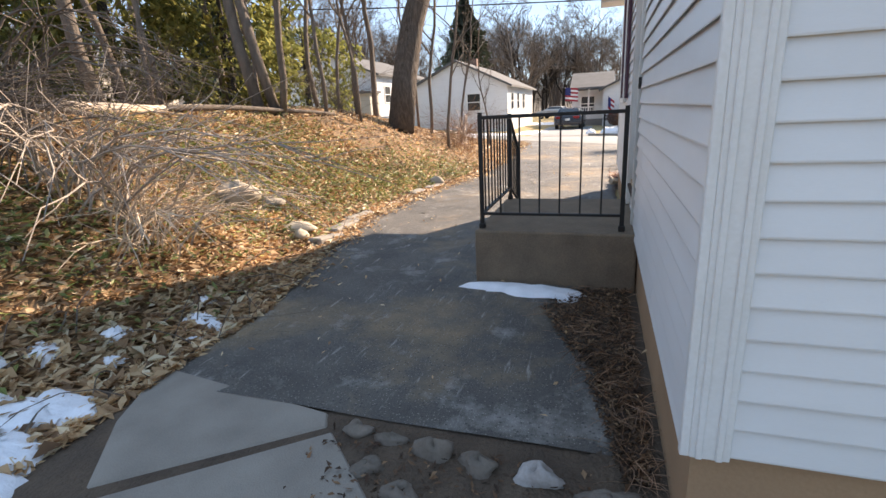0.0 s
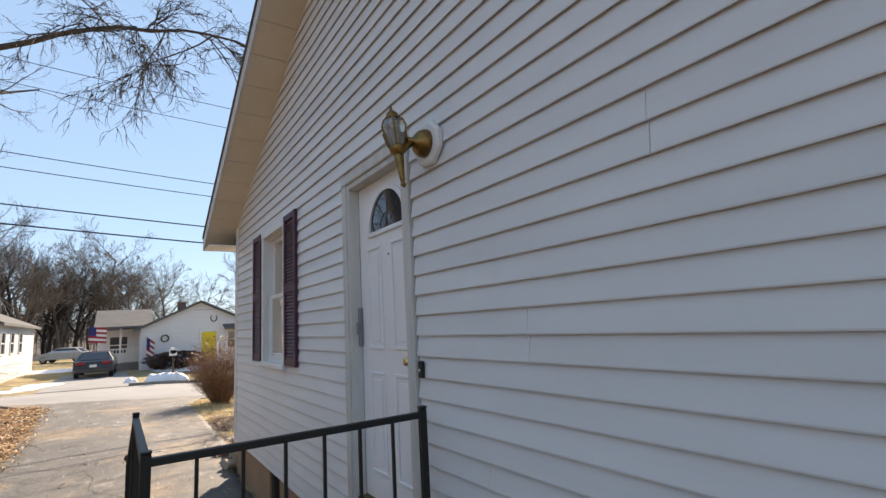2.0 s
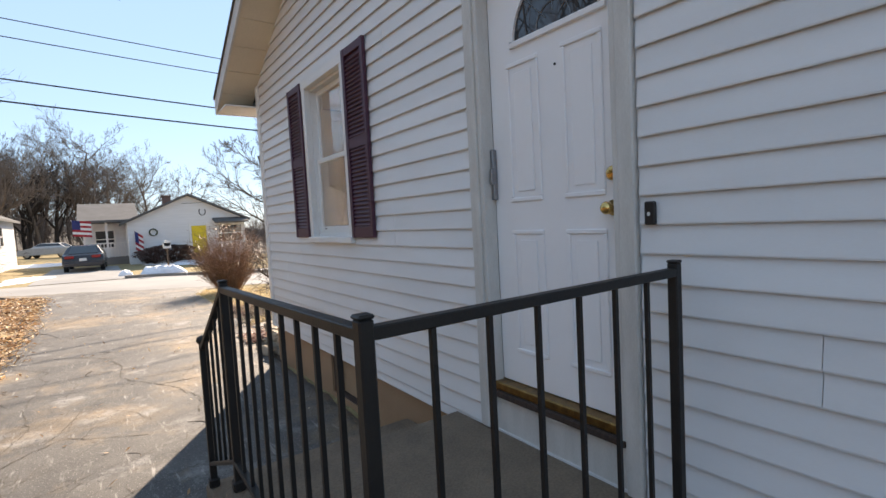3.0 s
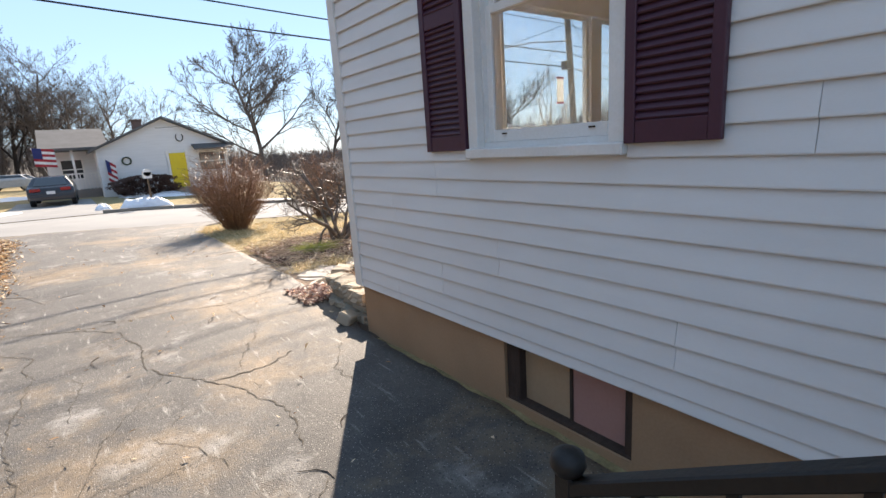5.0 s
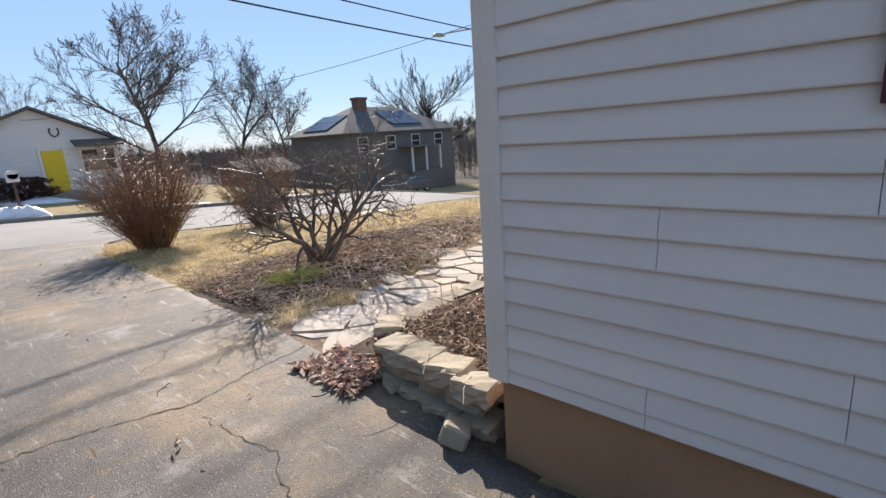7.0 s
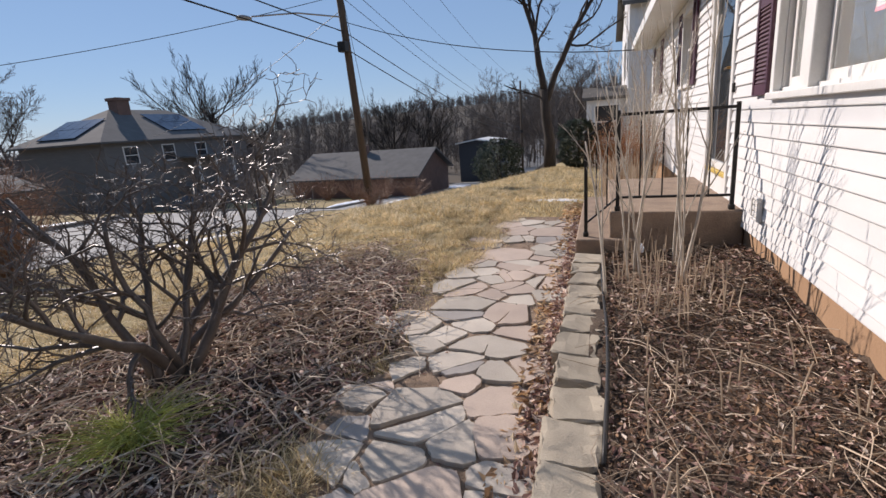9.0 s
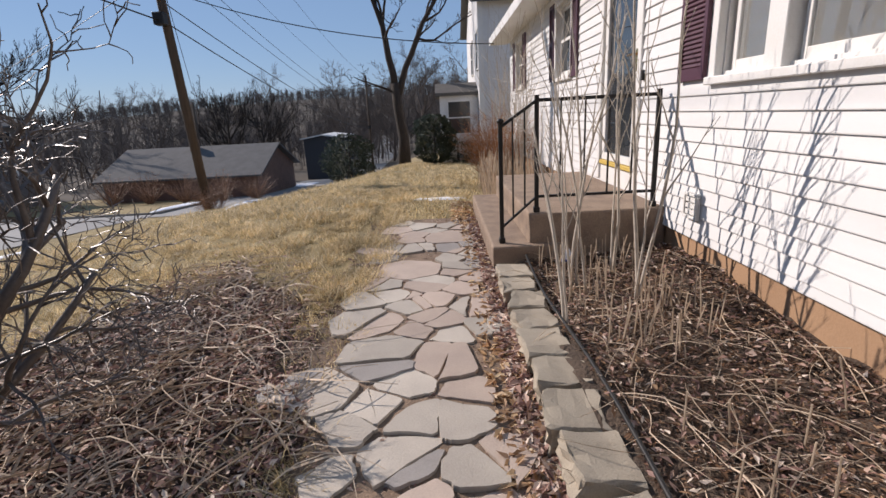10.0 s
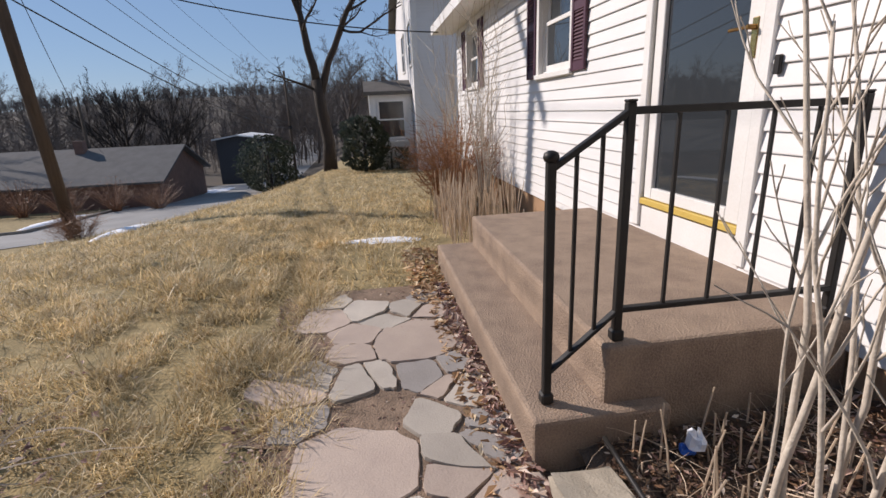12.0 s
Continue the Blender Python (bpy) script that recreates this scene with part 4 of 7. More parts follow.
# cracks in the asphalt, as thin sunk-looking ribbons
def crack(parent, pts, w, seed):
    r = np.random.default_rng(seed)
    p = np.array(pts, float)
    seg = np.linalg.norm(np.diff(p, axis=0), axis=1)
    s = np.r_[0, np.cumsum(seg)]
    q = np.arange(0, s[-1], .045)
    xs, ys = np.interp(q, s, p[:, 0]), np.interp(q, s, p[:, 1])
    xs, ys = xs + np.cumsum(r.normal(0, .008, len(q))) * .6 + r.normal(0, .009, len(q)), ys + np.cumsum(r.normal(0, .008, len(q))) * .6 + r.normal(0, .009, len(q))
    dx, dy = np.gradient(xs), np.gradient(ys)
    l = np.hypot(dx, dy) + 1e-9
    ww = w * .55 * (0.35 + r.random(len(q)) * 1.1)
    g = Geo()
    z = gz(xs, ys) + .0235 + .006 * np.sin(xs * 2.3 + ys) + .004 * np.sin(xs * 5 - 3 * ys)
    for sgn in (1, -1):
        g.v += list(zip((xs - sgn * dy / l * ww).tolist(), (ys + sgn * dx / l * ww).tolist(), z.tolist()))
    n = len(q)
    g.f = [(i, i + n, i + n + 1, i + 1) for i in range(n - 1)]
    part("crack", g, crackmat, parent)


for i, (pts, w) in enumerate([([(-3.0, 10.1), (-2.6, 10.1), (-2.0, 9.8), (-1.7, 9.4), (-1.6, 8.8), (-1.65, 8.4), (-1.5, 8.0), (-1.3, 7.7), (-.95, 7.65), (-.65, 7.8)], .010), ([(-2.1, 9.85), (-1.2, 9.7), (-.7, 9.5), (.2, 9.7)], .008), ([(-3.0, 10.1), (-2.35, 9.3), (-2.4, 9.0), (-2.3, 8.7)], .009), ([(-1.3, 7.7), (-1.1, 7.4), (-.95, 6.85), (-1.05, 6.4)], .007),
                              ([(-3.2, 6.4), (-2.6, 6.1), (-2.1, 6.6), (-1.5, 6.2)], .007), ([(-3.2, 5.2), (-2.4, 5.5), (-1.9, 5.1), (-1.2, 5.4)], .006), ([(-2.9, 13.0), (-1.6, 13.3), (-.4, 12.7), (.2, 12.9)], .009), ([(-2.9, 15.2), (-1.0, 15.6), (.3, 15.3)], .008),
                              ([(-1.1, 7.7), (-.7, 8.6), (-.8, 9.35)], .005), ([(-2.3, 8.7), (-2.4, 7.6), (-2.3, 7.0), (-2.6, 6.1)], .005), ([(-1.5, 8.1), (-1.9, 7.3), (-2.1, 6.6)], .004), ([(-2.6, 1.1), (-1.9, 1.4), (-1.6, 1.9)], .003), ([(-1.3, 1.3), (-1.05, 1.25)], .003), ([(-.3, 7.6), (-.55, 7.2), (-.5, 6.7)], .004)]):
    crack(drive, pts, w, 100 + i)
cr = np.random.default_rng(9)
for i in range(70):
    x, y = (cr.normal(-2.5, .45), cr.normal(6.4, .9)) if i < 40 else (cr.uniform(-2.8, -.3), cr.uniform(5.0, 11.5))
    a, L = cr.uniform(0, 6.28), cr.uniform(.25, .9)
    pts = [(x, y)]
    for _ in range(4):
        a += cr.normal(0, .7)
        pts.append((pts[-1][0] + L / 4 * math.cos(a), pts[-1][1] + L / 4 * math.sin(a)))
    if all(-3.1 < p[0] < -.12 for p in pts):
        crack(drive, pts, cr.uniform(.0018, .0042), 300 + i)
tw = np.random.default_rng(5)
for i in range(22):
    x, y = tw.uniform(-2.9, -.2), tw.uniform(1.0, 12)
    a, L = tw.uniform(0, 6.28), tw.uniform(.08, .28)
    pts = [(x + L * t * math.cos(a + t * .8), y + L * t * math.sin(a + t * .8), .034) for t in (0, .3, .6, 1)]
    solo("fallen_twig", Geo().tube(pts, [.004, .004, .003, .002], 4), bark, "thin dead twig lying on the asphalt", "twig", "twigs on the driveway")

# ---- raised bed with block edging ----
bed_z = lambda x, y: .20 + .05 * math.sin(x * 2.1) * math.sin(y * 3 + x) + .05 * (FW + 1.2 - y)
g, nxb, nyb = Geo(), 60, 22
for j in range(nyb):
    for i in range(nxb):
        x, y = .12 + 4.22 * i / (nxb - 1), FW - .03 + 1.30 * j / (nyb - 1)
        g.v.append((x, y, bed_z(x, y) + rng.normal(0, .010)))
g.f = [(j * nxb + i, j * nxb + i + 1, (j + 1) * nxb + i + 1, (j + 1) * nxb + i) for j in range(nyb - 1) for i in range(nxb - 1)]
solo("bed_soil", g, soil, "dark soil of the raised planting bed along the wall", "planting bed", kind="structure", smooth=True)
edging = thing("block_edging", "weathered tan concrete block edging of the raised bed", "retaining wall", kind="structure")


def split_face(g, m, D):
    """Breaks the six plain sides of a block into an uneven, chipped skin."""
    me = g.mesh("block", blockmat)
    bm = bmesh.new()
    bm.from_mesh(me)
    bpy.data.meshes.remove(me)
    bmesh.ops.bevel(bm, geom=bm.edges[:], offset=.009, segments=1, affect="EDGES", profile=.5)
    bmesh.ops.subdivide_edges(bm, edges=[e for e in bm.edges if e.calc_length() > .05], cuts=3, use_grid_fill=True)
    back = m.inverted()
    for v in bm.verts:
        q = back @ v.co
        v.co += Vector(rng.normal(0, .007 if abs(q.y) > D * .4 else .0028, 3))
    g.v = [tuple(v.co) for v in bm.verts]
    bm.verts.index_update()
    g.f = [tuple(v.index for v in f.verts) for f in bm.faces]
    bm.free()


def block(x, y, z, ang, L, D, H):
    m = Matrix.Translation((x, y, z)) @ pose(0, 0, 0, rng.normal(0, 1.6), rng.normal(0, 1.6), ang + rng.normal(0, 5))
    poly = [(-L / 2, -D / 2), (L / 2 * .93, -D / 2), (L / 2, D / 2), (-L / 2, D / 2)]
    g = Geo().prism(poly, 0, H)
    g.v = [tuple(m @ (Vector(v) + Vector(rng.normal(0, .010, 3)))) for v in g.v]
    split_face(g, m, D)
    part("block", g, blockmat, edging)


for i in range(11):
    x = .95 + .305 * i
    block(x, 9.06 + .012 * math.sin(i * 2.2), .115 + .006 * i / 11, 0, .292, .24, .115)
    block(x - .13, 9.075, .0, 0, .30, .24, .112)
for lay in range(3):
    for i in range(5):
        t = (i + (.5 if lay % 2 else 0)) / 5
        a = math.radians(90 + 80 * t)
        px, py = (.16 + .10 * t, 7.95 + .23 * i) if i < 4 else (.42, 8.93)
        block(px + (.06 if lay % 2 else 0), py + (.1 if lay % 2 else 0), -.02 + .112 * lay, 92 - (0 if i < 3 else 45 * (i - 2) / 2), .235, .2, .108)
block(.72, 9.03, .115, 8, .3, .24, .115)
solo("loose_block", Geo().box(-.10, -.07, -.05, .10, .07, .055, Matrix.Translation((-.02, 7.98, .075)) @ pose(0, 0, 0, 24, 12, 35)), blockmat, "broken piece of wall block lying by the foundation", "block", bevel=.014)

edge_strip = Geo().tube([(x, 8.925 + .015 * math.sin(x * 2.3), .262 + .012 * math.sin(x * 3.1)) for x in np.linspace(1.1, 4.25, 24)], .011, 6)
solo("lawn_edging", edge_strip, blackiron, "black plastic edging strip behind the block edging", "edging", smooth=True)
vent = thing("dryer_vent", "white plastic louvred vent cover low on the siding", "vent")
part("frame", bars(front_w, [(3.80, 3.99, .60, .62, .02, .055), (3.80, 3.99, .765, .785, .02, .055), (3.80, 3.82, .62, .765, .02, .055), (3.97, 3.99, .62, .765, .02, .055), (3.82, 3.97, .62, .765, .02, .03)]), trimwhite, vent, bevel=.003)
for h in (.628, .674, .72):
    part("louvre", bars(front_w, [(3.82, 3.97, h, h + .034, .036, .046)]), trimwhite, vent, bevel=.002)

# ---- flagstone path ----
pathg = thing("flagstone_path", "irregular flagstone path with leaf-filled joints along the bed", "path", kind="structure")
PX0, PX1, PY0, PY1 = .30, 6.45, 9.24, 10.32
pr = np.random.default_rng(21)
stone_b = mat("pink_grey_flag", (.50, .40, .325), (.38, .30, .25), .8, 4, 110, .45, rand=.14, dist=.006)
slate = mat("dark_slate_flag", (.34, .31, .285), (.25, .225, .205), .75, 4, 110, .45, rand=.12, dist=.006)


def half_plane(poly, c, n):
    """The part of a convex polygon that lies behind the line through c with normal n."""
    out = []
    for i in range(len(poly)):
        p, q = poly[i], poly[(i + 1) % len(poly)]
        dp, dq = np.dot(n, p - c), np.dot(n, q - c)
        if dp <= 0:
            out.append(p)
        if dp * dq < 0:
            out.append(p + (q - p) * dp / (dp - dq))
    return out


def path_edge(x):
    return PY1 + .07 * math.sin(x * 1.9 + 1) + .05 * math.sin(x * 5.3) + .35 * float(sstep(1.5, .4, x))


def lay_flags():
    """Quarry pieces of mixed size, fitted together with uneven joints and rounded corners."""
    seeds = []
    for _ in range(9000):
        size = pr.choice([.11, .15, .19, .24, .28])
        p = np.array((pr.uniform(PX0 - .35, PX1 + .35), pr.uniform(PY0 - .25, PY1 + .75)))
        if all(np.hypot(*(p - q)) > .86 * (size + b) for q, b in seeds):
            seeds.append((p, size))
    for p, size in seeds:
        if not (PX0 < p[0] < PX1 and PY0 + .05 + .03 * math.sin(p[0] * 4) < p[1] < path_edge(p[0]) - .02):
            continue
        poly = [p + np.array(v) for v in ((-.5, -.5), (.5, -.5), (.5, .5), (-.5, .5))]
        for q, b in seeds:
            d = np.hypot(*(q - p))
            if 0 < d < 1.1:
                n = (q - p) / d
                poly = half_plane(poly, p + n * ((d * d + size * size - b * b) / (2 * d)), n)
        if len(poly) < 3 or pr.random() < .03:
            continue
        pieces = [np.array(poly)]
        if size > .14 and pr.random() < .62:
            a, m = pr.uniform(0, 6.28), pieces[0].mean(0) + pr.normal(0, .05, 2)
            n = np.array((math.cos(a), math.sin(a)))
            pieces = [np.array(q) for q in (half_plane(poly, m, n), half_plane(poly, m, -n)) if len(q) > 2]
        for piece in pieces:
            cut_flag(piece)


def cut_flag(poly):
    c = poly.mean(0)
    gap = pr.uniform(.006, .02)
    poly = np.array([c + (w - c) * (1 - gap / max(np.hypot(*(w - c)), .06)) + pr.normal(0, .012, 2) for w in poly])
    fine = []
    for k in range(len(poly)):
        a, b = poly[k], poly[(k + 1) % len(poly)]
        bow = np.array((-(b - a)[1], (b - a)[0])) * pr.normal(0, .03)
        for t in (.09, .3, .5, .7, .91):
            fine.append(a + (b - a) * t + bow * 4 * t * (1 - t) + pr.normal(0, .0035, 2))
    base = float(gz(c[0], c[1])) + .012
    tx, ty = pr.normal(0, .012, 2)
    g = Geo()
    n = len(fine)
    h = pr.uniform(.010, .024)
    top = [(w[0], w[1], base + h + tx * (w[0] - c[0]) + ty * (w[1] - c[1])) for w in fine]
    rim = [(c[0] + (x - c[0]) * 1.014, c[1] + (y - c[1]) * 1.014, z - .008) for x, y, z in top]
    low = [(x, y, base - .05) for x, y, z in rim]
    g.v = top + rim + low
    g.f = [tuple(range(n))] + [(r * n + n + k, r * n + n + (k + 1) % n, r * n + (k + 1) % n, r * n + k) for r in range(2) for k in range(n)]
    part("flagstone", g, (stone, stone, stone_b, stone, stone_b, slate)[int(pr.integers(0, 6))], pathg)


PIECES.append(lay_flags)
g, nj = Geo(), 90
for i in range(nj):
    x = PX0 - .1 + (PX1 - PX0 + .2) * i / (nj - 1)
    top_y = path_edge(x) + .04 + rng.normal(0, .05)
    g.v += [(x, y, float(gz(x, y)) + .0155 + rng.normal(0, .0015)) for y in np.linspace(PY0 - .08, top_y, 14)]
g.f = [(i * 14 + j, (i + 1) * 14 + j, (i + 1) * 14 + j + 1, i * 14 + j + 1) for i in range(nj - 1) for j in range(13)]
part("joint_fill", g, mat("sandy_joint_soil", (.30, .21, .145), (.13, .09, .062), 1.0, 9, 90, .9, dist=.01), pathg, "brown soil and grit in the joints")

# ---- loose ground cover ----
def scatter_leaves(name, n, region, material, label, size=(.035, .075), lift=.012, seed=3, zf=None, curl=.35, deep=.03):
    r = np.random.default_rng(seed)
    xy = region(r, n)
    n = len(xy)
    z = (gz(xy[:, 0], xy[:, 1]) if zf is None else np.array([zf(a, b) for a, b in xy])) + lift + r.random(n) * deep
    a, s, w = r.uniform(0, 6.28, n), r.uniform(*size, n), r.uniform(.45, .8, n)
    tilt, roll_ = r.normal(0, curl, n), r.normal(0, curl, n)
    u = np.stack([np.cos(a), np.sin(a), tilt], -1) * s[:, None]
    v = np.stack([-np.sin(a), np.cos(a), roll_], -1) * (s * w)[:, None]
    c = np.stack([xy[:, 0], xy[:, 1], z], -1)
    bend = np.zeros((n, 3))
    bend[:, 2] = s * r.uniform(-.2, .5, n)
    P = np.stack([c - u, c - .1 * u - v * .62 + bend, c + u + bend * .3, c + .1 * u + v * .62 + bend], 1).reshape(-1, 3)
    F = np.arange(n)[:, None] * 4
    g = Geo()
    g.v = P.tolist()
    g.f = np.concatenate([F + [0, 1, 2], F + [0, 2, 3]], 0).tolist()
    return solo(name, g, material, label, "leaves", kind="stuff")


def bank_region(r, n):
    y = r.uniform(-1.5, 17.5, n)
    y = np.where(r.random(n) < .6, r.uniform(-1.0, 8.0, n), y)
    e = np.interp(y, LEFT_Y, LEFT_X)
    x = e + .12 - 6.2 * r.random(n) ** 1.25
    return np.stack([x, y], -1)


def ivy_region(r, n):
    c = np.array([(-4.6, 3.6), (-5.2, 5.0), (-4.4, 6.4), (-4.1, 7.8), (-6.0, 4.2), (-4.6, 1.2), (-5.4, .4), (-3.7, 9.4), (-5.8, 6.5)])
    k = r.integers(0, len(c), n)
    p = c[k] + r.normal(0, .62, (n, 2)) * np.array([1.0, 1.3])
    return p[p[:, 0] < np.interp(p[:, 1], LEFT_Y, LEFT_X) - .1]


scatter_leaves("leaf_litter", 52000, bank_region, leafbrown, "deep litter of dry brown oak leaves on the bank", seed=4)
scatter_leaves("ground_ivy", 13000, ivy_region, leafgreen, "patches of low green ivy among the dead leaves", (.022, .048), .065, 6)


def box_region(x0, x1, y0, y1):
    return lambda r, n: np.stack([r.uniform(x0, x1, n), r.uniform(y0, y1, n)], -1)


def wall_strip(r, n):
    y = r.uniform(.3, 2.45, n)
    e = np.interp(y, RIGHT_Y, RIGHT_X)
    return np.stack([e - .06 + (.03 - e) * r.random(n) ** .8, y], -1)


def mulch_region(r, n):
    """An uneven oval round the twisted shrub."""
    a, q = r.uniform(0, 6.28, n), np.sqrt(r.random(n))
    q = q * (1 + .16 * np.sin(3 * a + 1) + .10 * np.sin(7 * a)) + np.where(r.random(n) < .3, r.normal(0, .16, n), 0)
    p = np.stack([1.95 + 2.5 * q * np.cos(a), 11.45 + 1.25 * q * np.sin(a)], -1)
    return p[(p[:, 0] > .35) & (p[:, 1] > 10.32 + .08 * np.sin(p[:, 0] * 2))]


scatter_leaves("shrub_litter", 19000, mulch_region, litter, "brown leaf and stem litter under the twisted shrub", (.010, .034), .012, 8)
scatter_leaves("shrub_mulch", 15000, mulch_region, darklitter, "dark rotted leaf mulch under the twisted shrub", (.010, .03), .01, 28)
scatter_leaves("bed_litter", 4200, box_region(.2, 4.3, FW + .02, 8.93), litter, "dead leaf scraps on the bed soil", (.007, .026), .012, 9, bed_z)
scatter_leaves("bed_mulch", 15000, box_region(.2, 4.3, FW + .02, 8.93), darklitter, "dark rotted leaf mulch over the bed", (.007, .022), .01, 29, bed_z)
scatter_leaves("path_litter", 3500, box_region(.3, 6.5, 9.16, 9.30), litter, "dry leaves gathered along the foot of the blocks", (.015, .04), .012, 10)
scatter_leaves("path_litter", 14000, box_region(.3, 6.5, 9.22, 10.5), litter, "small leaf scraps in the joints of the flagstones", (.006, .02), .002, 12, curl=.2, deep=.014)
scatter_leaves("path_leaves", 1500, box_region(.8, 6.4, 9.17, 9.40), leafbrown, "curled red-brown leaves between the flagstones and the blocks", (.018, .045), .012, 20, deep=.02)
scatter_leaves("step_leaves", 900, box_region(6.1, 7.6, 8.9, 9.5), leafbrown, "red-brown leaves blown against the lower step", (.02, .05), .015, 13)
scatter_leaves("wall_litter", 5000, wall_strip, darklitter, "dark pine straw and leaves between wall and asphalt", (.008, .022), .012, 14)
scatter_leaves("corner_litter", 700, box_region(-.1, .3, 8.75, 9.4), litter, "dry leaves heaped at the corner of the blocks", (.02, .045), .03, 15)
scatter_leaves("corner_leaves", 900, lambda r, n: np.stack([-3.5 + .75 * r.random(n) ** .8, r.uniform(-1.6, .75, n)], -1), leafbrown, "damp brown leaves along the edge of the walk", (.02, .05), .006, 18, deep=.012)
scatter_leaves("stone_litter", 1200, box_region(-1.5, -.1, -1.2, .32), darklitter, "dark leaf scraps between the edging stones", (.008, .025), .012, 19)
def drive_edge(r, n):
    y = r.uniform(2.0, 17.5, n)
    return np.stack([np.interp(y, LEFT_Y, LEFT_X) + .02 + abs(r.normal(0, .16, n)), y], -1)


scatter_leaves("edge_leaves", 3000, drive_edge, leafbrown, "dry leaves spilling onto the edge of the asphalt", (.02, .05), .022, 17)
scatter_leaves("drive_leaves", 260, box_region(-3.0, .1, .6, 16), leafbrown, "scattered dry leaves on the asphalt", (.012, .03), .028, 16)


def sticks(name, n, region, material, label, length, radius, lift, seed, rise=.12, zf=None, category="twigs"):
    r = np.random.default_rng(seed)
    g = Geo()
    for x, y in region(r, n):
        z = float(gz(x, y) if zf is None else zf(x, y)) + lift * r.random()
        a, L = r.uniform(0, 6.28), r.uniform(*length)
        b, up = r.normal(0, .5), abs(r.normal(0, rise))
        ts = np.linspace(0, 1, 5)
        g.tube([(x + L * t * math.cos(a + b * t), y + L * t * math.sin(a + b * t), z + L * up * math.sin(t * 2.6)) for t in ts], radius * r.uniform(.5, 1.3) * (1 - .6 * ts), 3, False)
    return solo(name, g, material, label, category, kind="stuff")


sticks("dead_stems", 1500, mulch_region, deadstem, "tangle of bleached dead stems lying under the shrub", (.10, .6), .0055, .06, 31)
sticks("bed_stems", 800, box_region(.25, 4.3, FW + .05, 8.9), deadstem, "broken dead stems strewn over the bed", (.06, .45), .003, .03, 32, zf=bed_z)
sticks("bank_sticks", 420, bank_region, bark, "fallen sticks among the leaves on the bank", (.2, 1.1), .006, .08, 33, .2)
sticks("pine_straw", 420, wall_strip, redstem, "brown pine straw beside the stoop", (.08, .25), .0022, .05, 34)


def grass(name, n, region, length, width, seed, label, per=12, spread=9):
    """Tufts of dry blades that splay out from their middles."""
    r = np.random.default_rng(seed)
    tc = region(r, n // per)
    def clump(p):
        q = np.random.default_rng(7)
        return sum(np.sin(p[:, 0] * c + p[:, 1] * d + e) for c, d, e in zip(q.normal(0, 13, 7), q.normal(0, 13, 7), q.uniform(0, 6, 7))) / 2.6
    tc = tc[clump(tc) > r.uniform(-1.2, .45, len(tc))]
    k = len(tc)
    big = np.repeat(r.uniform(.55, 1.35, k) * (1 + .4 * np.sin(tc[:, 0] * 4.1 + 2 * np.sin(tc[:, 1] * 2.3)) * np.sin(tc[:, 1] * 3.7)) * np.clip(1 + .7 * clump(tc), .3, 2.1), per)
    wind = np.repeat(r.uniform(0, 6.28, k), per)
    off = r.normal(0, 1, (k * per, 2)) * (width * spread * big)[:, None]
    xy = np.repeat(tc, per, 0) + off
    n = len(xy)
    z = gz(xy[:, 0], xy[:, 1]) - .006
    out = np.arctan2(off[:, 1], off[:, 0])
    la = np.where(r.random(n) < .5, out, wind) + r.normal(0, .5, n)
    L = r.uniform(*length, n) * big
    lean = r.uniform(.25, 1.25, n)
    base = np.stack([xy[:, 0], xy[:, 1], z], -1)
    a = la + 1.57 + r.normal(0, .5, n)
    side = np.stack([np.cos(a), np.sin(a), np.zeros(n)], -1) * (width * r.uniform(.6, 1.3, n))[:, None]
    d = np.stack([np.cos(la) * lean, np.sin(la) * lean, r.uniform(.5, .9, n)], -1)
    tip = base + d * L[:, None] - np.array((0, 0, .25)) * (L * lean)[:, None]
    mid = base + d * (L * .55)[:, None]
    P = np.stack([base - side, base + side, mid + side * .7, tip, mid - side * .7], 1).reshape(-1, 3)
    F = np.arange(n)[:, None] * 5
    g = Geo()
    g.v = P.tolist()
    g.f = (F + [0, 1, 2]).tolist() + (F + [0, 2, 4]).tolist() + (F + [4, 2, 3]).tolist()
    return solo(name, g, grassblade, label, "grass", kind="stuff")


def lawn_near(r, n):
    x = .3 + 11 * r.random(n) ** 1.1
    y = 10.2 + 6.95 * r.random(n) ** 1.7
    m = ((x - 1.95) / 2.5) ** 2 + ((y - 11.4) / 1.2) ** 2 > .55 + .6 * r.random(n)
    return np.stack([x, y], -1)[m]


def lawn_far(r, n):
    x = 6.6 + 19 * r.random(n) ** 1.3
    y = 8.7 + 8.5 * r.random(n)
    return np.stack([x, y], -1)[(x > 9) | (y > 9.1)]


grass("lawn_grass", 330000, lawn_near, (.04, .095), .0030, 41, "straw-coloured dormant lawn grass", per=38, spread=15)
grass("lawn_grass", 110000, lawn_far, (.05, .12), .006, 42, "straw-coloured dormant lawn grass farther down the slope", per=20, spread=14)

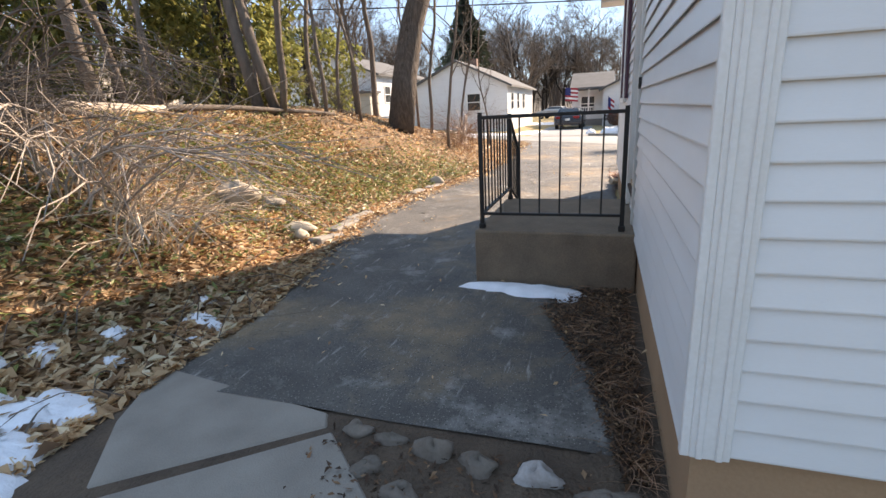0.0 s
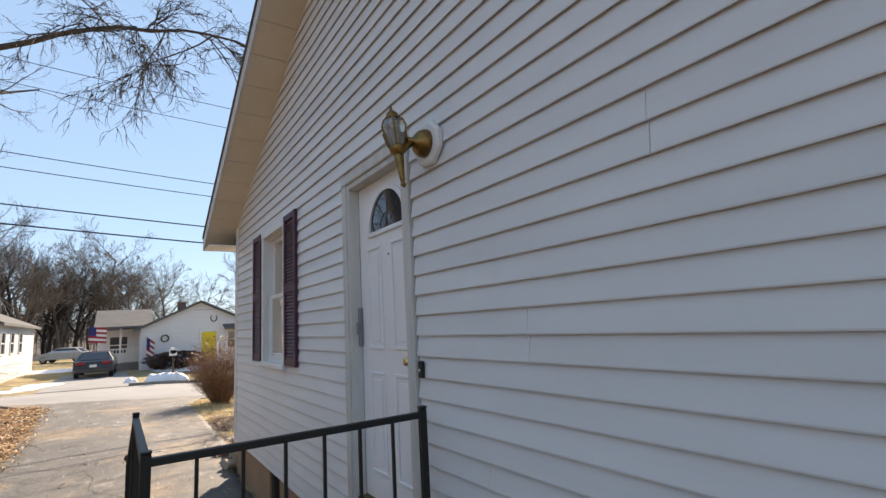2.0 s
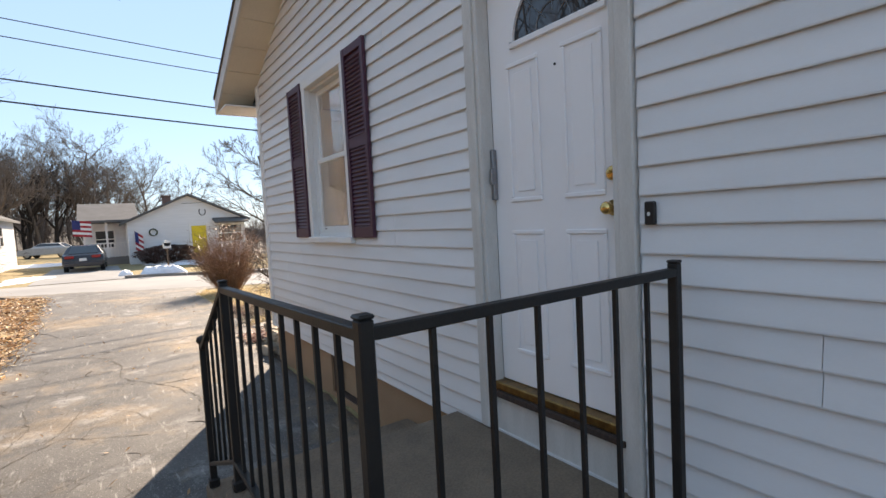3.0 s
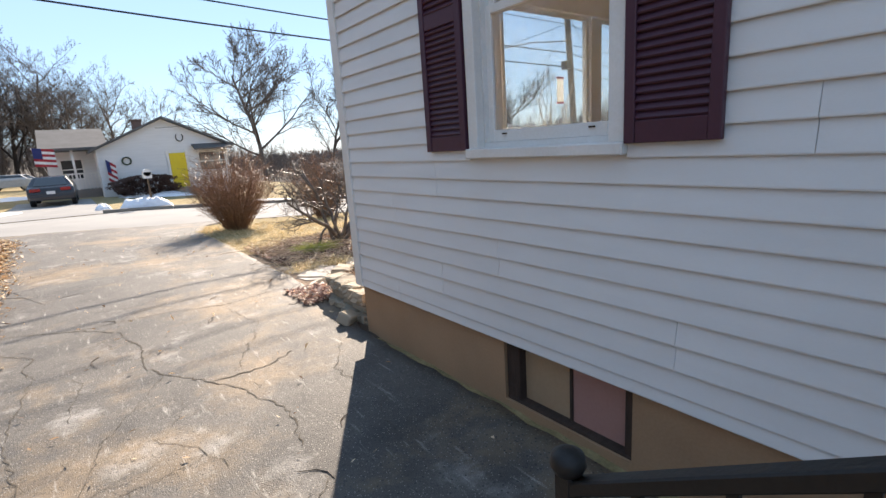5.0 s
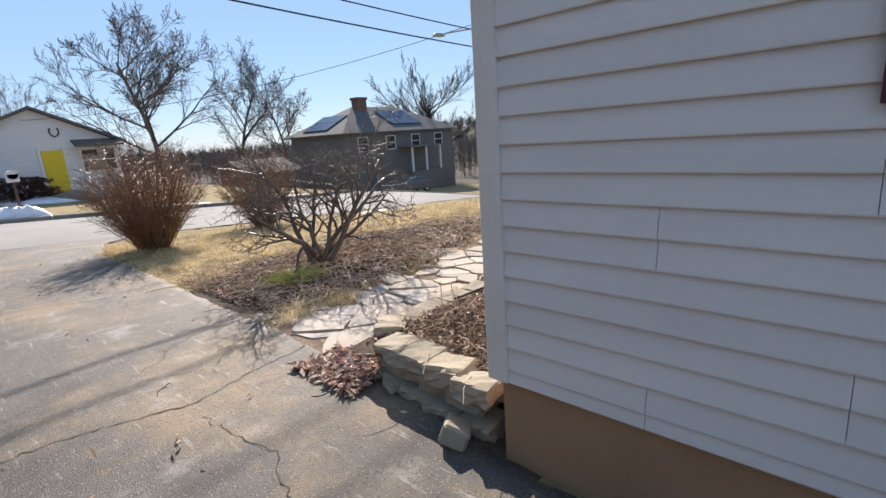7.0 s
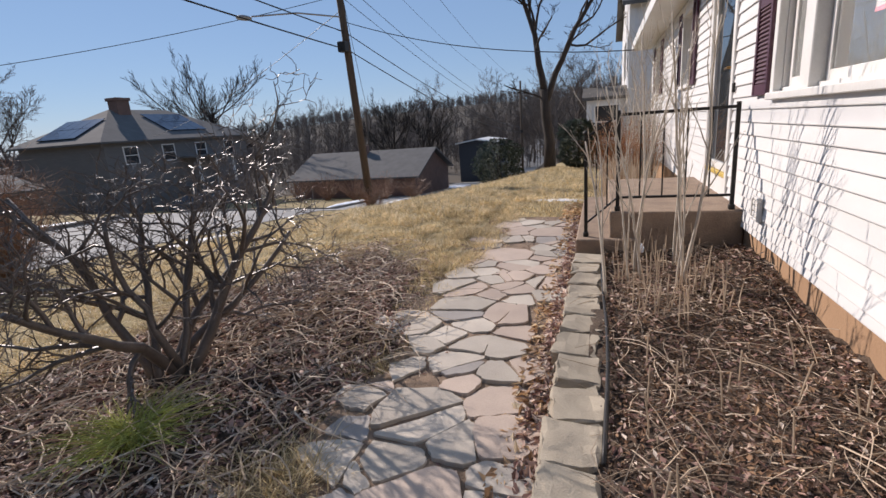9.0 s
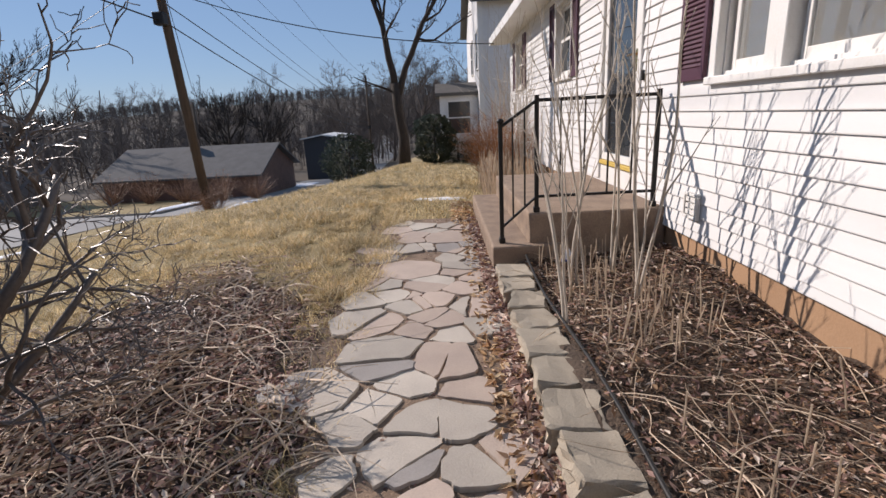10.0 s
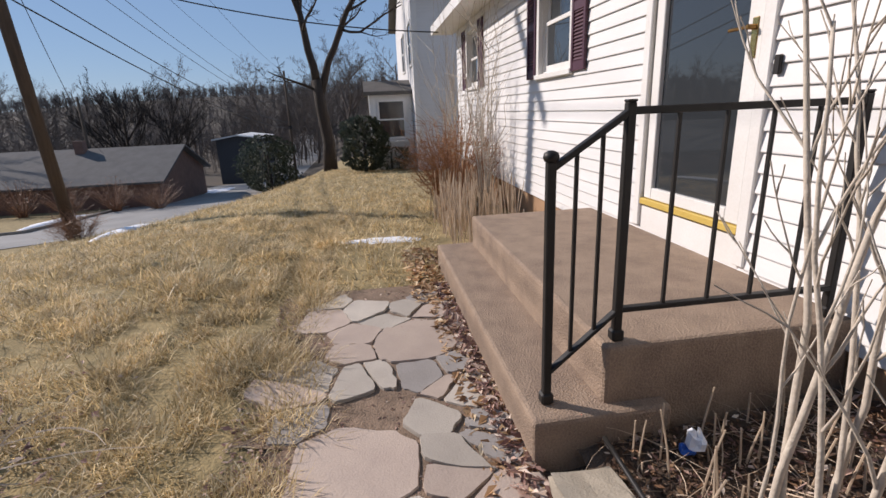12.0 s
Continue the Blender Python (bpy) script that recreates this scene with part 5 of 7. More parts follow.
# ---- trees and shrubs ----
def grow(seed, height, radius, kids, ratios, angles, wander=.12, up=.25, sides=(9, 6, 4, 3, 3), start=.35, thin=.55, trunk_levels=1, lean=(0, 0), segs=(9, 7, 5, 4, 3), min_r=.004, clear=None):
    """A branching plant: the stem and first limbs in one mesh, the finer branches in another."""
    r = np.random.default_rng(seed)
    wood, fine = Geo(), Geo()
    def limb(p, d, L, rad, lev):
        n = segs[min(lev, len(segs) - 1)]
        pts, dirs = [p], [d]
        for _ in range(n):
            d = d + r.normal(0, wander * (1 + .35 * lev), 3) + np.array((0, 0, up * .22 if lev else .05))
            d = d / np.linalg.norm(d)
            p = p + d * L / n
            pts.append(p), dirs.append(d)
        ts = np.linspace(0, 1, n + 1)
        rr = np.maximum(rad * (1 - ts * (.62 if lev == 0 else .78)), min_r * .6)
        (wood if lev <= trunk_levels else fine).tube(pts, rr, sides[min(lev, len(sides) - 1)], lev == 0)
        if lev >= len(kids):
            return
        k = kids[lev]
        for i in range(k):
            t = start + (1 - start) * ((i + r.random()) / k) if lev == 0 else .2 + .8 * (i + r.random()) / k
            j = min(int(t * n), n - 1)
            q = pts[j] + (pts[j + 1] - pts[j]) * (t * n - j)
            ax = np.cross(dirs[j], r.normal(0, 1, 3))
            ax /= np.linalg.norm(ax) + 1e-9
            an = math.radians(angles[lev] * r.uniform(.65, 1.25))
            nd = dirs[j] * math.cos(an) + ax * math.sin(an)
            if lev > 0:
                nd[2] += up
            nd /= np.linalg.norm(nd)
            if clear is not None and lev == 0 and np.dot(nd[:2], clear) > .12:
                continue
            limb(q, nd, L * ratios[lev] * r.uniform(.7, 1.15) * (1.15 - .45 * t if lev == 0 else 1.1 - .4 * t), max(rr[j] * thin, min_r), lev + 1)
    d0 = np.array((lean[0], lean[1], 1.0))
    limb(np.zeros(3), d0 / np.linalg.norm(d0), height, radius, 0)
    return wood, fine


def tree_meshes(material, **kw):
    w, f = grow(**kw)
    return w.mesh("trunk", material, True), f.mesh("crown", material)


def plant(meshes, x, y, label, category="tree", group="", turn=0.0, scale=1.0, name="bare_tree", sink=.06, z=None):
    t = thing(name, label, category, group)
    for nm, me in zip(("trunk", "crown"), meshes):
        o = new(nm, me)
        o.parent = t
    t.location = (x, y, (float(gz(x, y)) if z is None else z) - sink)
    t.rotation_euler, t.scale = (0, 0, turn), (scale,) * 3
    return t


# big tree on the bank, limbs over the drive
oldbark = mat("furrowed_old_bark", (0.17, 0.13, 0.10), (0.06, 0.046, 0.036), 0.95, 7, 30, 1.0, stretch=(3, 3, 0.45), dist=0.04)
big = tree_meshes(oldbark, seed=3, clear=(math.cos(-2.4 - .1), math.sin(-2.4 - .1)), height=13, radius=.36, kids=(9, 7, 8, 6), ratios=(.62, .5, .42, .4), angles=(58, 45, 48, 45), wander=.11, up=.16, start=.27, thin=.42, trunk_levels=1, min_r=.0042, sides=(12, 8, 4, 3, 3))
old_tree = plant(big, -5.5, 11.1, "large old bare tree with heavy spreading limbs on the bank", turn=2.4)


def drooping_bough(root, tip, seed):
    """One long limb whose side branches hang down in fine curved twigs."""
    r = np.random.default_rng(seed)
    g = Geo()
    root, tip = np.array(root), np.array(tip)
    ts = np.linspace(0, 1, 14)
    spine = np.array([root + (tip - root) * t + np.array((0, .3 * math.sin(5 * t), 1.3 * math.sin(t * 2.6))) + r.normal(0, .05, 3) for t in ts])
    g.tube(spine, .075 * (1 - .8 * ts), 8)

    def hang(p, d, L, rad, lev):
        n = 6
        pts = [p]
        for k in range(n):
            d = d + r.normal(0, .20, 3) + np.array((0, 0, -.13 if k < 4 else .10))
            d = d / np.linalg.norm(d)
            pts.append(pts[-1] + d * L / n)
        g.tube(pts, rad * (1 - .7 * np.linspace(0, 1, n + 1)), 3 if lev else 5, False)
        if lev < 3:
            for k in range((7, 6, 4)[lev]):
                j = 1 + int(r.random() * (n - 1))
                e = (pts[j] - pts[j - 1]) / (L / n)
                hang(pts[j], e + r.normal(0, .6, 3), L * r.uniform(.35, .6), max(rad * .55, .0062), lev + 1)
    for t in np.linspace(.5, 1.0, 12):
        k = min(int(t * 13), 12)
        p = spine[k] + (spine[k + 1] - spine[k]) * (t * 13 - k)
        hang(p, np.array((r.normal(.3, .4), r.normal(0, .6), r.uniform(-.3, .2))), r.uniform(1.5, 2.5), .019, 0)
    return g


bough = part("bough", drooping_bough((-5.45, 11.1, 5.6), (.9, 10.6, 7.0), 12), oldbark, old_tree)
bough.matrix_parent_inverse = old_tree.matrix_basis.inverted()
mid_a = tree_meshes(bark, seed=5, height=11, radius=.13, kids=(8, 6, 5, 3), ratios=(.40, .45, .4, .4), angles=(40, 42, 45, 45), up=.22, start=.4, min_r=.004)
mid_b = tree_meshes(bark, seed=6, height=12, radius=.12, kids=(8, 6, 5, 3), ratios=(.40, .45, .4, .4), angles=(38, 42, 45, 45), up=.25, start=.35, lean=(-.30, -.22), min_r=.004)
sap = tree_meshes(bark, seed=7, height=6, radius=.045, kids=(9, 5, 3), ratios=(.35, .45, .5), angles=(45, 45, 45), up=.2, start=.25, min_r=.003)
plant(mid_a, -7.2, 4.05, "slim bare tree with a smooth grey trunk on the bank", group="bank trees", turn=.4, scale=.75)
plant(mid_b, -7.0, 7.3, "leaning bare tree on the crest of the bank", group="bank trees", turn=0)
plant(mid_b, -6.75, 7.5, "leaning bare tree in a clump on the crest of the bank", group="bank trees", turn=.35, scale=.9)
plant(mid_a, -6.65, 7.55, "slender bare tree in a clump on the crest", group="bank trees", turn=2, scale=.6)
for i, (x, y, s) in enumerate([(-6.3, 8.7, 1.1), (-5.9, 9.6, .9), (-4.4, 11.9, 1.0), (-5.2, 12.8, 1.2), (-8.3, 6.1, 1.1), (-6.4, 10.4, 1.2), (-4.5, 13.6, .9), (-9.5, 7.0, 1.2), (-4.0, 15.4, .7), (-8.6, 9.4, 1.3), (-7.6, 11.6, 1.2), (-9.8, 3.0, 1.2), (-6.2, 14.4, 1.1)]):
    plant(sap, x, y, "thin bare sapling among brush on the bank", "sapling", "bank saplings", turn=i * 1.7, scale=s, name="sapling")
for i, (x, y, s) in enumerate([(-12.5, 13, 1.0), (-14, 17, 1.1), (-17, 9, 1.2), (-10.5, 15.5, .9), (-19, 14, 1.1), (-15, 4, 1.1), (-22, 19, 1.3), (-12, 8.5, .8), (-8.5, 16, .9)]):
    plant((mid_a, mid_b)[i % 2], x, y, "bare tree in the yards behind the bank", group="yard trees", turn=i * 2.1, scale=s)
snag = Geo().tube([(-7.9, 2.9, 1.5), (-7.88, 2.92, 2.0), (-7.85, 2.9, 2.6)], [.16, .14, .13], 10)
solo("tree_stump", snag, bark, "broken grey tree stump standing on the bank", "stump", smooth=True)
for i, (a, b, rad) in enumerate([((-7.0, 3.2), (-7.2, 6.0), .10), ((-7.3, 4.6), (-6.2, 8.9), .06), ((-6.6, 2.2), (-7.4, 3.9), .07), ((-6.9, 1.6), (-6.6, 3.6), .05), ((-8.0, 2.5), (-7.0, 1.4), .06)]):
    ts = np.linspace(0, 1, 8)
    p = [(a[0] + (b[0] - a[0]) * t + .06 * math.sin(5 * t + i), a[1] + (b[1] - a[1]) * t, float(gz(a[0] + (b[0] - a[0]) * t, a[1] + (b[1] - a[1]) * t)) + rad * .8 + .10 * (i % 2) * math.sin(3 * t)) for t in ts]
    solo("fallen_log", Geo().tube(p, rad * (1 - .4 * ts), 8), (deadstem, bark)[i % 2], "bleached fallen log lying along the crest of the bank", "log", "fallen logs", smooth=True)


def arching(n, x, y, spread, length, rad, seed, z=None, droop=1.0, lean=(0, 0), forks=3):
    """Stems that rise from one foot and arch over."""
    r = np.random.default_rng(seed)
    g = Geo()
    for i in range(n):
        a, L = r.uniform(0, 6.28), length * r.uniform(.55, 1.15)
        out = spread * r.uniform(.2, 1.1)
        bx, by = x + r.normal(0, .12 * spread), y + r.normal(0, .12 * spread)
        zz = float(gz(bx, by)) if z is None else z
        wob = r.normal(0, .05, (9, 3))
        ts = np.linspace(0, 1, 8)
        P = [np.array((bx + (out * math.cos(a) + lean[0]) * t ** 1.4, by + (out * math.sin(a) + lean[1]) * t ** 1.4, zz + L * (t - droop * .5 * t ** 2.4))) + wob[k] * t * L * .5 for k, t in enumerate(ts)]
        g.tube(P, rad * r.uniform(.6, 1.2) * (1 - .75 * ts), 4, False)
        for _ in range(forks):
            k = r.integers(2, 7)
            d = (P[k] - P[k - 1]) / np.linalg.norm(P[k] - P[k - 1]) + r.normal(0, .55, 3)
            q = [P[k] + d * L * .3 * s * r.uniform(.6, 1.1) + r.normal(0, .012, 3) for s in (0, .33, .66, 1)]
            g.tube(q, rad * .42 * np.array((1, .8, .6, .35)), 3, False)
    return g


# brush pile beside the walk
brush = thing("brush_pile", "tangled pile of grey cut brush and brambles on the bank", "brush pile")
part("brush", arching(52, -4.9, 1.9, 2.1, 1.9, .014, 71, droop=1.7, lean=(.6, .3), forks=5), mat("grey_brush", (.45, .37, .30), (.27, .22, .18), .9, 10, 80, .3, island=.25), brush)
part("low_brush", arching(42, -4.2, 1.8, 1.3, 1.1, .011, 78, droop=1.45, lean=(.45, .1), forks=5), deadstem, brush)
part("bramble", arching(90, -5.6, 1.4, 1.8, 1.7, .009, 72, droop=1.6, lean=(.4, .2), forks=5), bark, brush)
part("long_cane", arching(9, -6.1, 2.0, .8, 2.8, .018, 73, droop=1.7, lean=(2.2, .6), forks=4), bark, brush)
solo("bramble_thicket", arching(70, -4.3, 12.6, 1.6, 1.6, .006, 74, droop=1.1, forks=5), redstem, "thicket of bare reddish brambles at the end of the bank", "thicket")
solo("bramble_thicket", arching(70, -4.6, 15.0, 1.7, 1.8, .006, 75, droop=1.1, forks=5), redstem, "thicket of bare brambles near the street", "thicket")
solo("bramble_thicket", arching(60, -6.6, 9.6, 1.8, 1.6, .006, 76, droop=1.0, forks=5), bark, "bare brambles below the large tree", "thicket")
solo("bramble_thicket", arching(50, -8.0, 5.6, 2.0, 1.7, .006, 77, droop=1.0, forks=5), bark, "bare brambles along the crest of the bank", "thicket")

# clipped shrubs by the street
def twiggy(x, y, h, w, seed, n, material, name, label, rad=.007):
    r = np.random.default_rng(seed)
    s = thing(name, label, "shrub", "street shrubs", at=(x, y, float(gz(x, y))))
    stems, twigs = Geo(), Geo()
    z0 = float(gz(x, y)) - .03
    for i in range(n):
        a, q = r.uniform(0, 6.28), math.sqrt(r.random())
        tx, ty, tz = x + w * q * math.cos(a), y + w * q * math.sin(a), z0 + h * (1.02 - .38 * q * q) * r.uniform(.62, 1.03)
        bx, by = x + .16 * q * math.cos(a) + r.normal(0, .05), y + .16 * q * math.sin(a) + r.normal(0, .05)
        ts = np.linspace(0, 1, 6)
        P = [np.array((bx + (tx - bx) * t ** 1.05, by + (ty - by) * t ** 1.05, z0 + (tz - z0) * t)) + r.normal(0, .018, 3) * t for t in ts]
        stems.tube(P, rad * r.uniform(.6, 1.3) * (1 - .6 * ts), 4, False)
        for _ in range(15):
            k = r.integers(2, 6)
            p = P[k]
            d = np.array((r.normal(0, .55) + .35 * math.cos(a), r.normal(0, .55) + .35 * math.sin(a), r.uniform(-.1, .9)))
            L = r.uniform(.12, .30)
            m_ = p + d * L * .5 + r.normal(0, .02, 3)
            twigs.tube([p, m_, p + d * L], [rad * .42, rad * .34, rad * .2], 3, False)
    part("stem", stems, material, s)
    part("twig_crown", twigs, material, s)


twiggy(1.1, 15.9, 1.85, .98, 81, 360, redstem, "street_shrub", "rounded bare red-brown shrub at the driveway mouth")
twiggy(14.75, 16.6, .75, .5, 83, 60, redstem, "street_shrub", "small bare reddish shrub at the foot of the utility pole")
for i, (x, y, h) in enumerate([(36.2, 23.6, 1.9), (36.4, 26.2, 2.3), (36.1, 28.9, 2.1), (36.3, 31.7, 2.4), (36.0, 34.3, 2.2)]):
    twiggy(x, y, h, 1.55, 84 + i, 90, redstem, "hedge_shrub", "low brown bare hedge shrub beyond the street", rad=.012)
twiggy(3.85, 17.2, 1.9, 1.0, 82, 260, redstem, "street_shrub", "rounded bare red-brown shrub by the street")

# twisted shrub on the mulch
shrubbark = mat("grey_shrub_bark", (.17, .135, .11), (.07, .055, .046), .42, 8, 70, .5, dist=.004)
tshrub = thing("twisted_shrub", "old bare shrub with thick twisted grey stems and long side branches", "shrub", at=(1.62, 11.58, .08))
for i, (lx, ly, h, rad) in enumerate([(-.7, -.05, 1.5, .036), (-.25, .25, 1.75, .03), (.25, -.1, 1.8, .034), (.7, .1, 1.75, .032), (.1, .3, 1.65, .026), (-.5, -.4, 1.4, .026), (.9, -.45, 1.55, .028), (.45, .35, 1.7, .026)]):
    w, f = grow(seed=200 + i, height=h * .84, radius=rad * 1.2, kids=(7, 7, 5), ratios=(.66, .56, .5), angles=(57, 46, 44), wander=.17, up=.05, sides=(7, 5, 3, 3), start=.3, thin=.62, trunk_levels=1, lean=(1.35 * lx, 1.3 * ly), segs=(8, 7, 6, 4), min_r=.0034)
    off = np.array((1.62 + .10 * math.cos(i * 2.4), 11.58 + .08 * math.sin(i * 2.4), float(gz(1.62, 11.58)) - .03))
    for gg in (w, f):
        gg.v = [tuple(np.array(v) + off) for v in gg.v]
    part("stem", w, shrubbark, tshrub, smooth=True)
    part("crown", f, shrubbark, tshrub)
solo("green_tuft", arching(300, 1.05, 11.25, .42, .25, .004, 90, droop=1.0, forks=0), mat("fresh_green", (.46, .45, .10), (.26, .29, .06), .6, island=.3), "small tuft of green grass below the shrub", "grass tuft")

# pale upright stems in the bed
for x, y, n, h, sd in ((3.60, 8.68, 5, 2.0, 1), (3.32, 8.45, 3, 2.0, 2), (2.94, 8.82, 2, 1.4, 3), (3.92, 8.40, 2, 2.0, 4)):
    st = thing("lilac_stems", "clump of pale upright bare stems growing from the bed", "shrub", "pale stemmed shrubs", at=(x, y, .2))
    r = np.random.default_rng(300 + sd)
    for i in range(n):
        a = r.uniform(0, 6.28)
        w, f = grow(seed=310 + sd * 20 + i, height=h * r.uniform(.7, 1.05), radius=r.uniform(.007, .0150), kids=(5, 2), ratios=(.34, .4), angles=(26, 30), wander=.055, up=.35, sides=(6, 5, 3), start=.35, thin=.6, trunk_levels=2, lean=(.035 * math.cos(a), .035 * math.sin(a)), segs=(10, 5, 3), min_r=.003)
        off = np.array((x + .12 * math.cos(a), y + .09 * math.sin(a), bed_z(x, y) - .03))
        w.v = [tuple(np.array(v) + off) for v in w.v]
        part("stem", w, stemmat, st, smooth=True)
r = np.random.default_rng(55)
for i in range(170):
    x, y = r.uniform(.5, 4.28), FW + .12 + .98 * r.random() ** .8
    if i > 90:
        x, y = r.uniform(2.6, 4.28), r.uniform(8.1, 8.85)
    h, a, l = r.uniform(.07, .30), r.uniform(0, 6.28), r.uniform(0, .25)
    z = bed_z(x, y) - .02
    solo("cut_stalk", Geo().tube([(x, y, z), (x + .4 * l * h * math.cos(a), y + .4 * l * h * math.sin(a), z + h * .5), (x + l * h * math.cos(a), y + l * h * math.sin(a), z + h)], [.0046, .0042, .0036], 5), deadstem, "short cut dead perennial stalk standing in the bed", "stalk", "cut stalks in the bed")
rub = thing("litter_bag", "crumpled white and blue plastic wrapper in the bed", "litter")
part("white_wrapper", blob(4.15, 8.60, .27, .04, .03, .045, 5, rough=.35), snowmat, rub)
part("blue_wrapper", blob(4.16, 8.63, .235, .03, .025, .02, 6, rough=.3), mat("blue_plastic", (.02, .12, .5), None, .35), rub)

# beyond the front steps
dry = Geo()
for i in range(190):
    x, y = r.uniform(7.4, 9.6), r.uniform(8.15, 8.95)
    h, a, l = r.uniform(.35, .75), r.uniform(0, 6.28), r.uniform(0, .25)
    z = float(gz(x, y))
    dry.tube([(x, y, z), (x + .5 * l * h * math.cos(a), y + .5 * l * h * math.sin(a), z + h * .5), (x + l * h * math.cos(a), y + l * h * math.sin(a), z + h)], [.007, .006, .004], 4, False)
solo("dead_perennials", dry, deadstem, "dense stand of bleached dead perennial stalks beyond the steps", "dead plants", kind="stuff")
twiggy(10.3, 8.45, 1.5, .85, 91, 170, mat("rust_twigs", (.44, .22, .10), (.28, .14, .07), .8, island=.3), "foundation_shrub", "rust-brown twiggy shrub against the front wall")
for i, (x, y) in enumerate([(9.6, 8.1), (10.4, 7.98), (11.2, 8.2), (11.9, 8.1)]):
    s = thing("tall_twigs", "tall pale bare stems rising to the eave beyond the steps", "shrub", "pale stemmed shrubs", at=(x, y, 0))
    part("stem", arching(14, x, y, .45, 3.0, .010, 95 + i, droop=.15, forks=3), stemmat, s)

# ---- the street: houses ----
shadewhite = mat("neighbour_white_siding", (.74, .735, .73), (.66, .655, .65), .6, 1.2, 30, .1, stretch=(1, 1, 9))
greysiding = mat("grey_siding", (.17, .16, .15), (.13, .123, .117), .6, 1, 30, .1, stretch=(1, 1, 9))
brownwall = mat("brown_brick_wall", (.22, .13, .10), (.15, .09, .07), .9, 3, 40, .2)
beige = mat("beige_siding", (.50, .44, .36), (.43, .38, .31), .7, 1, 30, .1, stretch=(1, 1, 9))
farroof = mat("far_roof", (.13, .127, .125), (.09, .088, .086), .95, 1.5, 20, .2)


def home(name, label, x0, x1, y0, y1, z0, eave, rise, along, wallm, roofm, over=.35, hip=0.0):
    """A small house: along is the axis of its ridge."""
    h = thing(name, label, "house", at=((x0 + x1) / 2, (y0 + y1) / 2, z0))
    w = Geo().box(x0, y0, z0 - .6, x1, y1, eave)
    mx, my = (x0 + x1) / 2, (y0 + y1) / 2
    if not hip:
        if along == "y":
            w.add([(x0, y0, eave), (x1, y0, eave), (mx, y0, eave + rise), (x0, y1, eave), (x1, y1, eave), (mx, y1, eave + rise)], [(0, 1, 2), (5, 4, 3), (0, 2, 5, 3), (1, 4, 5, 2)])
        else:
            w.add([(x0, y0, eave), (x0, y1, eave), (x0, my, eave + rise), (x1, y0, eave), (x1, y1, eave), (x1, my, eave + rise)], [(2, 1, 0), (3, 4, 5), (0, 3, 5, 2), (2, 5, 4, 1)])
    part("wall", w, wallm, h)
    t = .16
    if along == "y":
        s = rise / (mx - x0)
        ex0, ex1, ea, r0, r1 = x0 - over, x1 + over, eave - s * over, (mx, y0 - over + hip), (mx, y1 + over - hip)
        quads = [[(ex0, y0 - over, ea), (r0[0], r0[1], eave + rise), (r1[0], r1[1], eave + rise), (ex0, y1 + over, ea)], [(ex1, y0 - over, ea), (ex1, y1 + over, ea), (r1[0], r1[1], eave + rise), (r0[0], r0[1], eave + rise)]]
        if hip:
            quads += [[(ex0, y0 - over, ea), (ex1, y0 - over, ea), (r0[0], r0[1], eave + rise)], [(ex1, y1 + over, ea), (ex0, y1 + over, ea), (r1[0], r1[1], eave + rise)]]
    else:
        s = rise / (my - y0)
        ey0, ey1, ea, r0, r1 = y0 - over, y1 + over, eave - s * over, (x0 - over + hip, my), (x1 + over - hip, my)
        quads = [[(x0 - over, ey0, ea), (x1 + over, ey0, ea), (r1[0], r1[1], eave + rise), (r0[0], r0[1], eave + rise)], [(x0 - over, ey1, ea), (r0[0], r0[1], eave + rise), (r1[0], r1[1], eave + rise), (x1 + over, ey1, ea)]]
        if hip:
            quads += [[(x0 - over, ey1, ea), (x0 - over, ey0, ea), (r0[0], r0[1], eave + rise)], [(x1 + over, ey0, ea), (x1 + over, ey1, ea), (r1[0], r1[1], eave + rise)]]
    for q in quads:
        k = len(q)
        part("roof", Geo().add([(x, y, z + .02) for x, y, z in q] + [(x, y, z + t) for x, y, z in q], [tuple(range(k))[::-1], tuple(range(k, 2 * k))] + [(i, (i + 1) % k, (i + 1) % k + k, i + k) for i in range(k)]), roofm, h)
    return h


def far_window(h, face, a, w, z, hh, at, trim=trimwhite):
    """A framed window on a wall face: 'y-' looks along -y, 'x+' along +x and so on."""
    def b(a0, a1, z0, z1, o0, o1):
        sgn = -1 if face[1] == "-" else 1
        lo, hi = sorted((at + sgn * o0, at + sgn * o1))
        return (a0, lo, z0, a1, hi, z1) if face[0] == "y" else (lo, a0, z0, hi, a1, z1)
    f = part("window", Geo().box(*b(a - w / 2 - .08, a + w / 2 + .08, z - .08, z, .0, .05)).box(*b(a - w / 2 - .08, a + w / 2 + .08, z + hh, z + hh + .08, 0, .05)).box(*b(a - w / 2 - .08, a - w / 2, z, z + hh, 0, .05)).box(*b(a + w / 2, a + w / 2 + .08, z, z + hh, 0, .05)).box(*b(a - w / 2, a + w / 2, z + hh / 2 - .03, z + hh / 2 + .03, 0, .035)), trim, h)
    part("pane", Geo().box(*b(a - w / 2, a + w / 2, z, z + hh, 0, .02)), pane_glass, f)


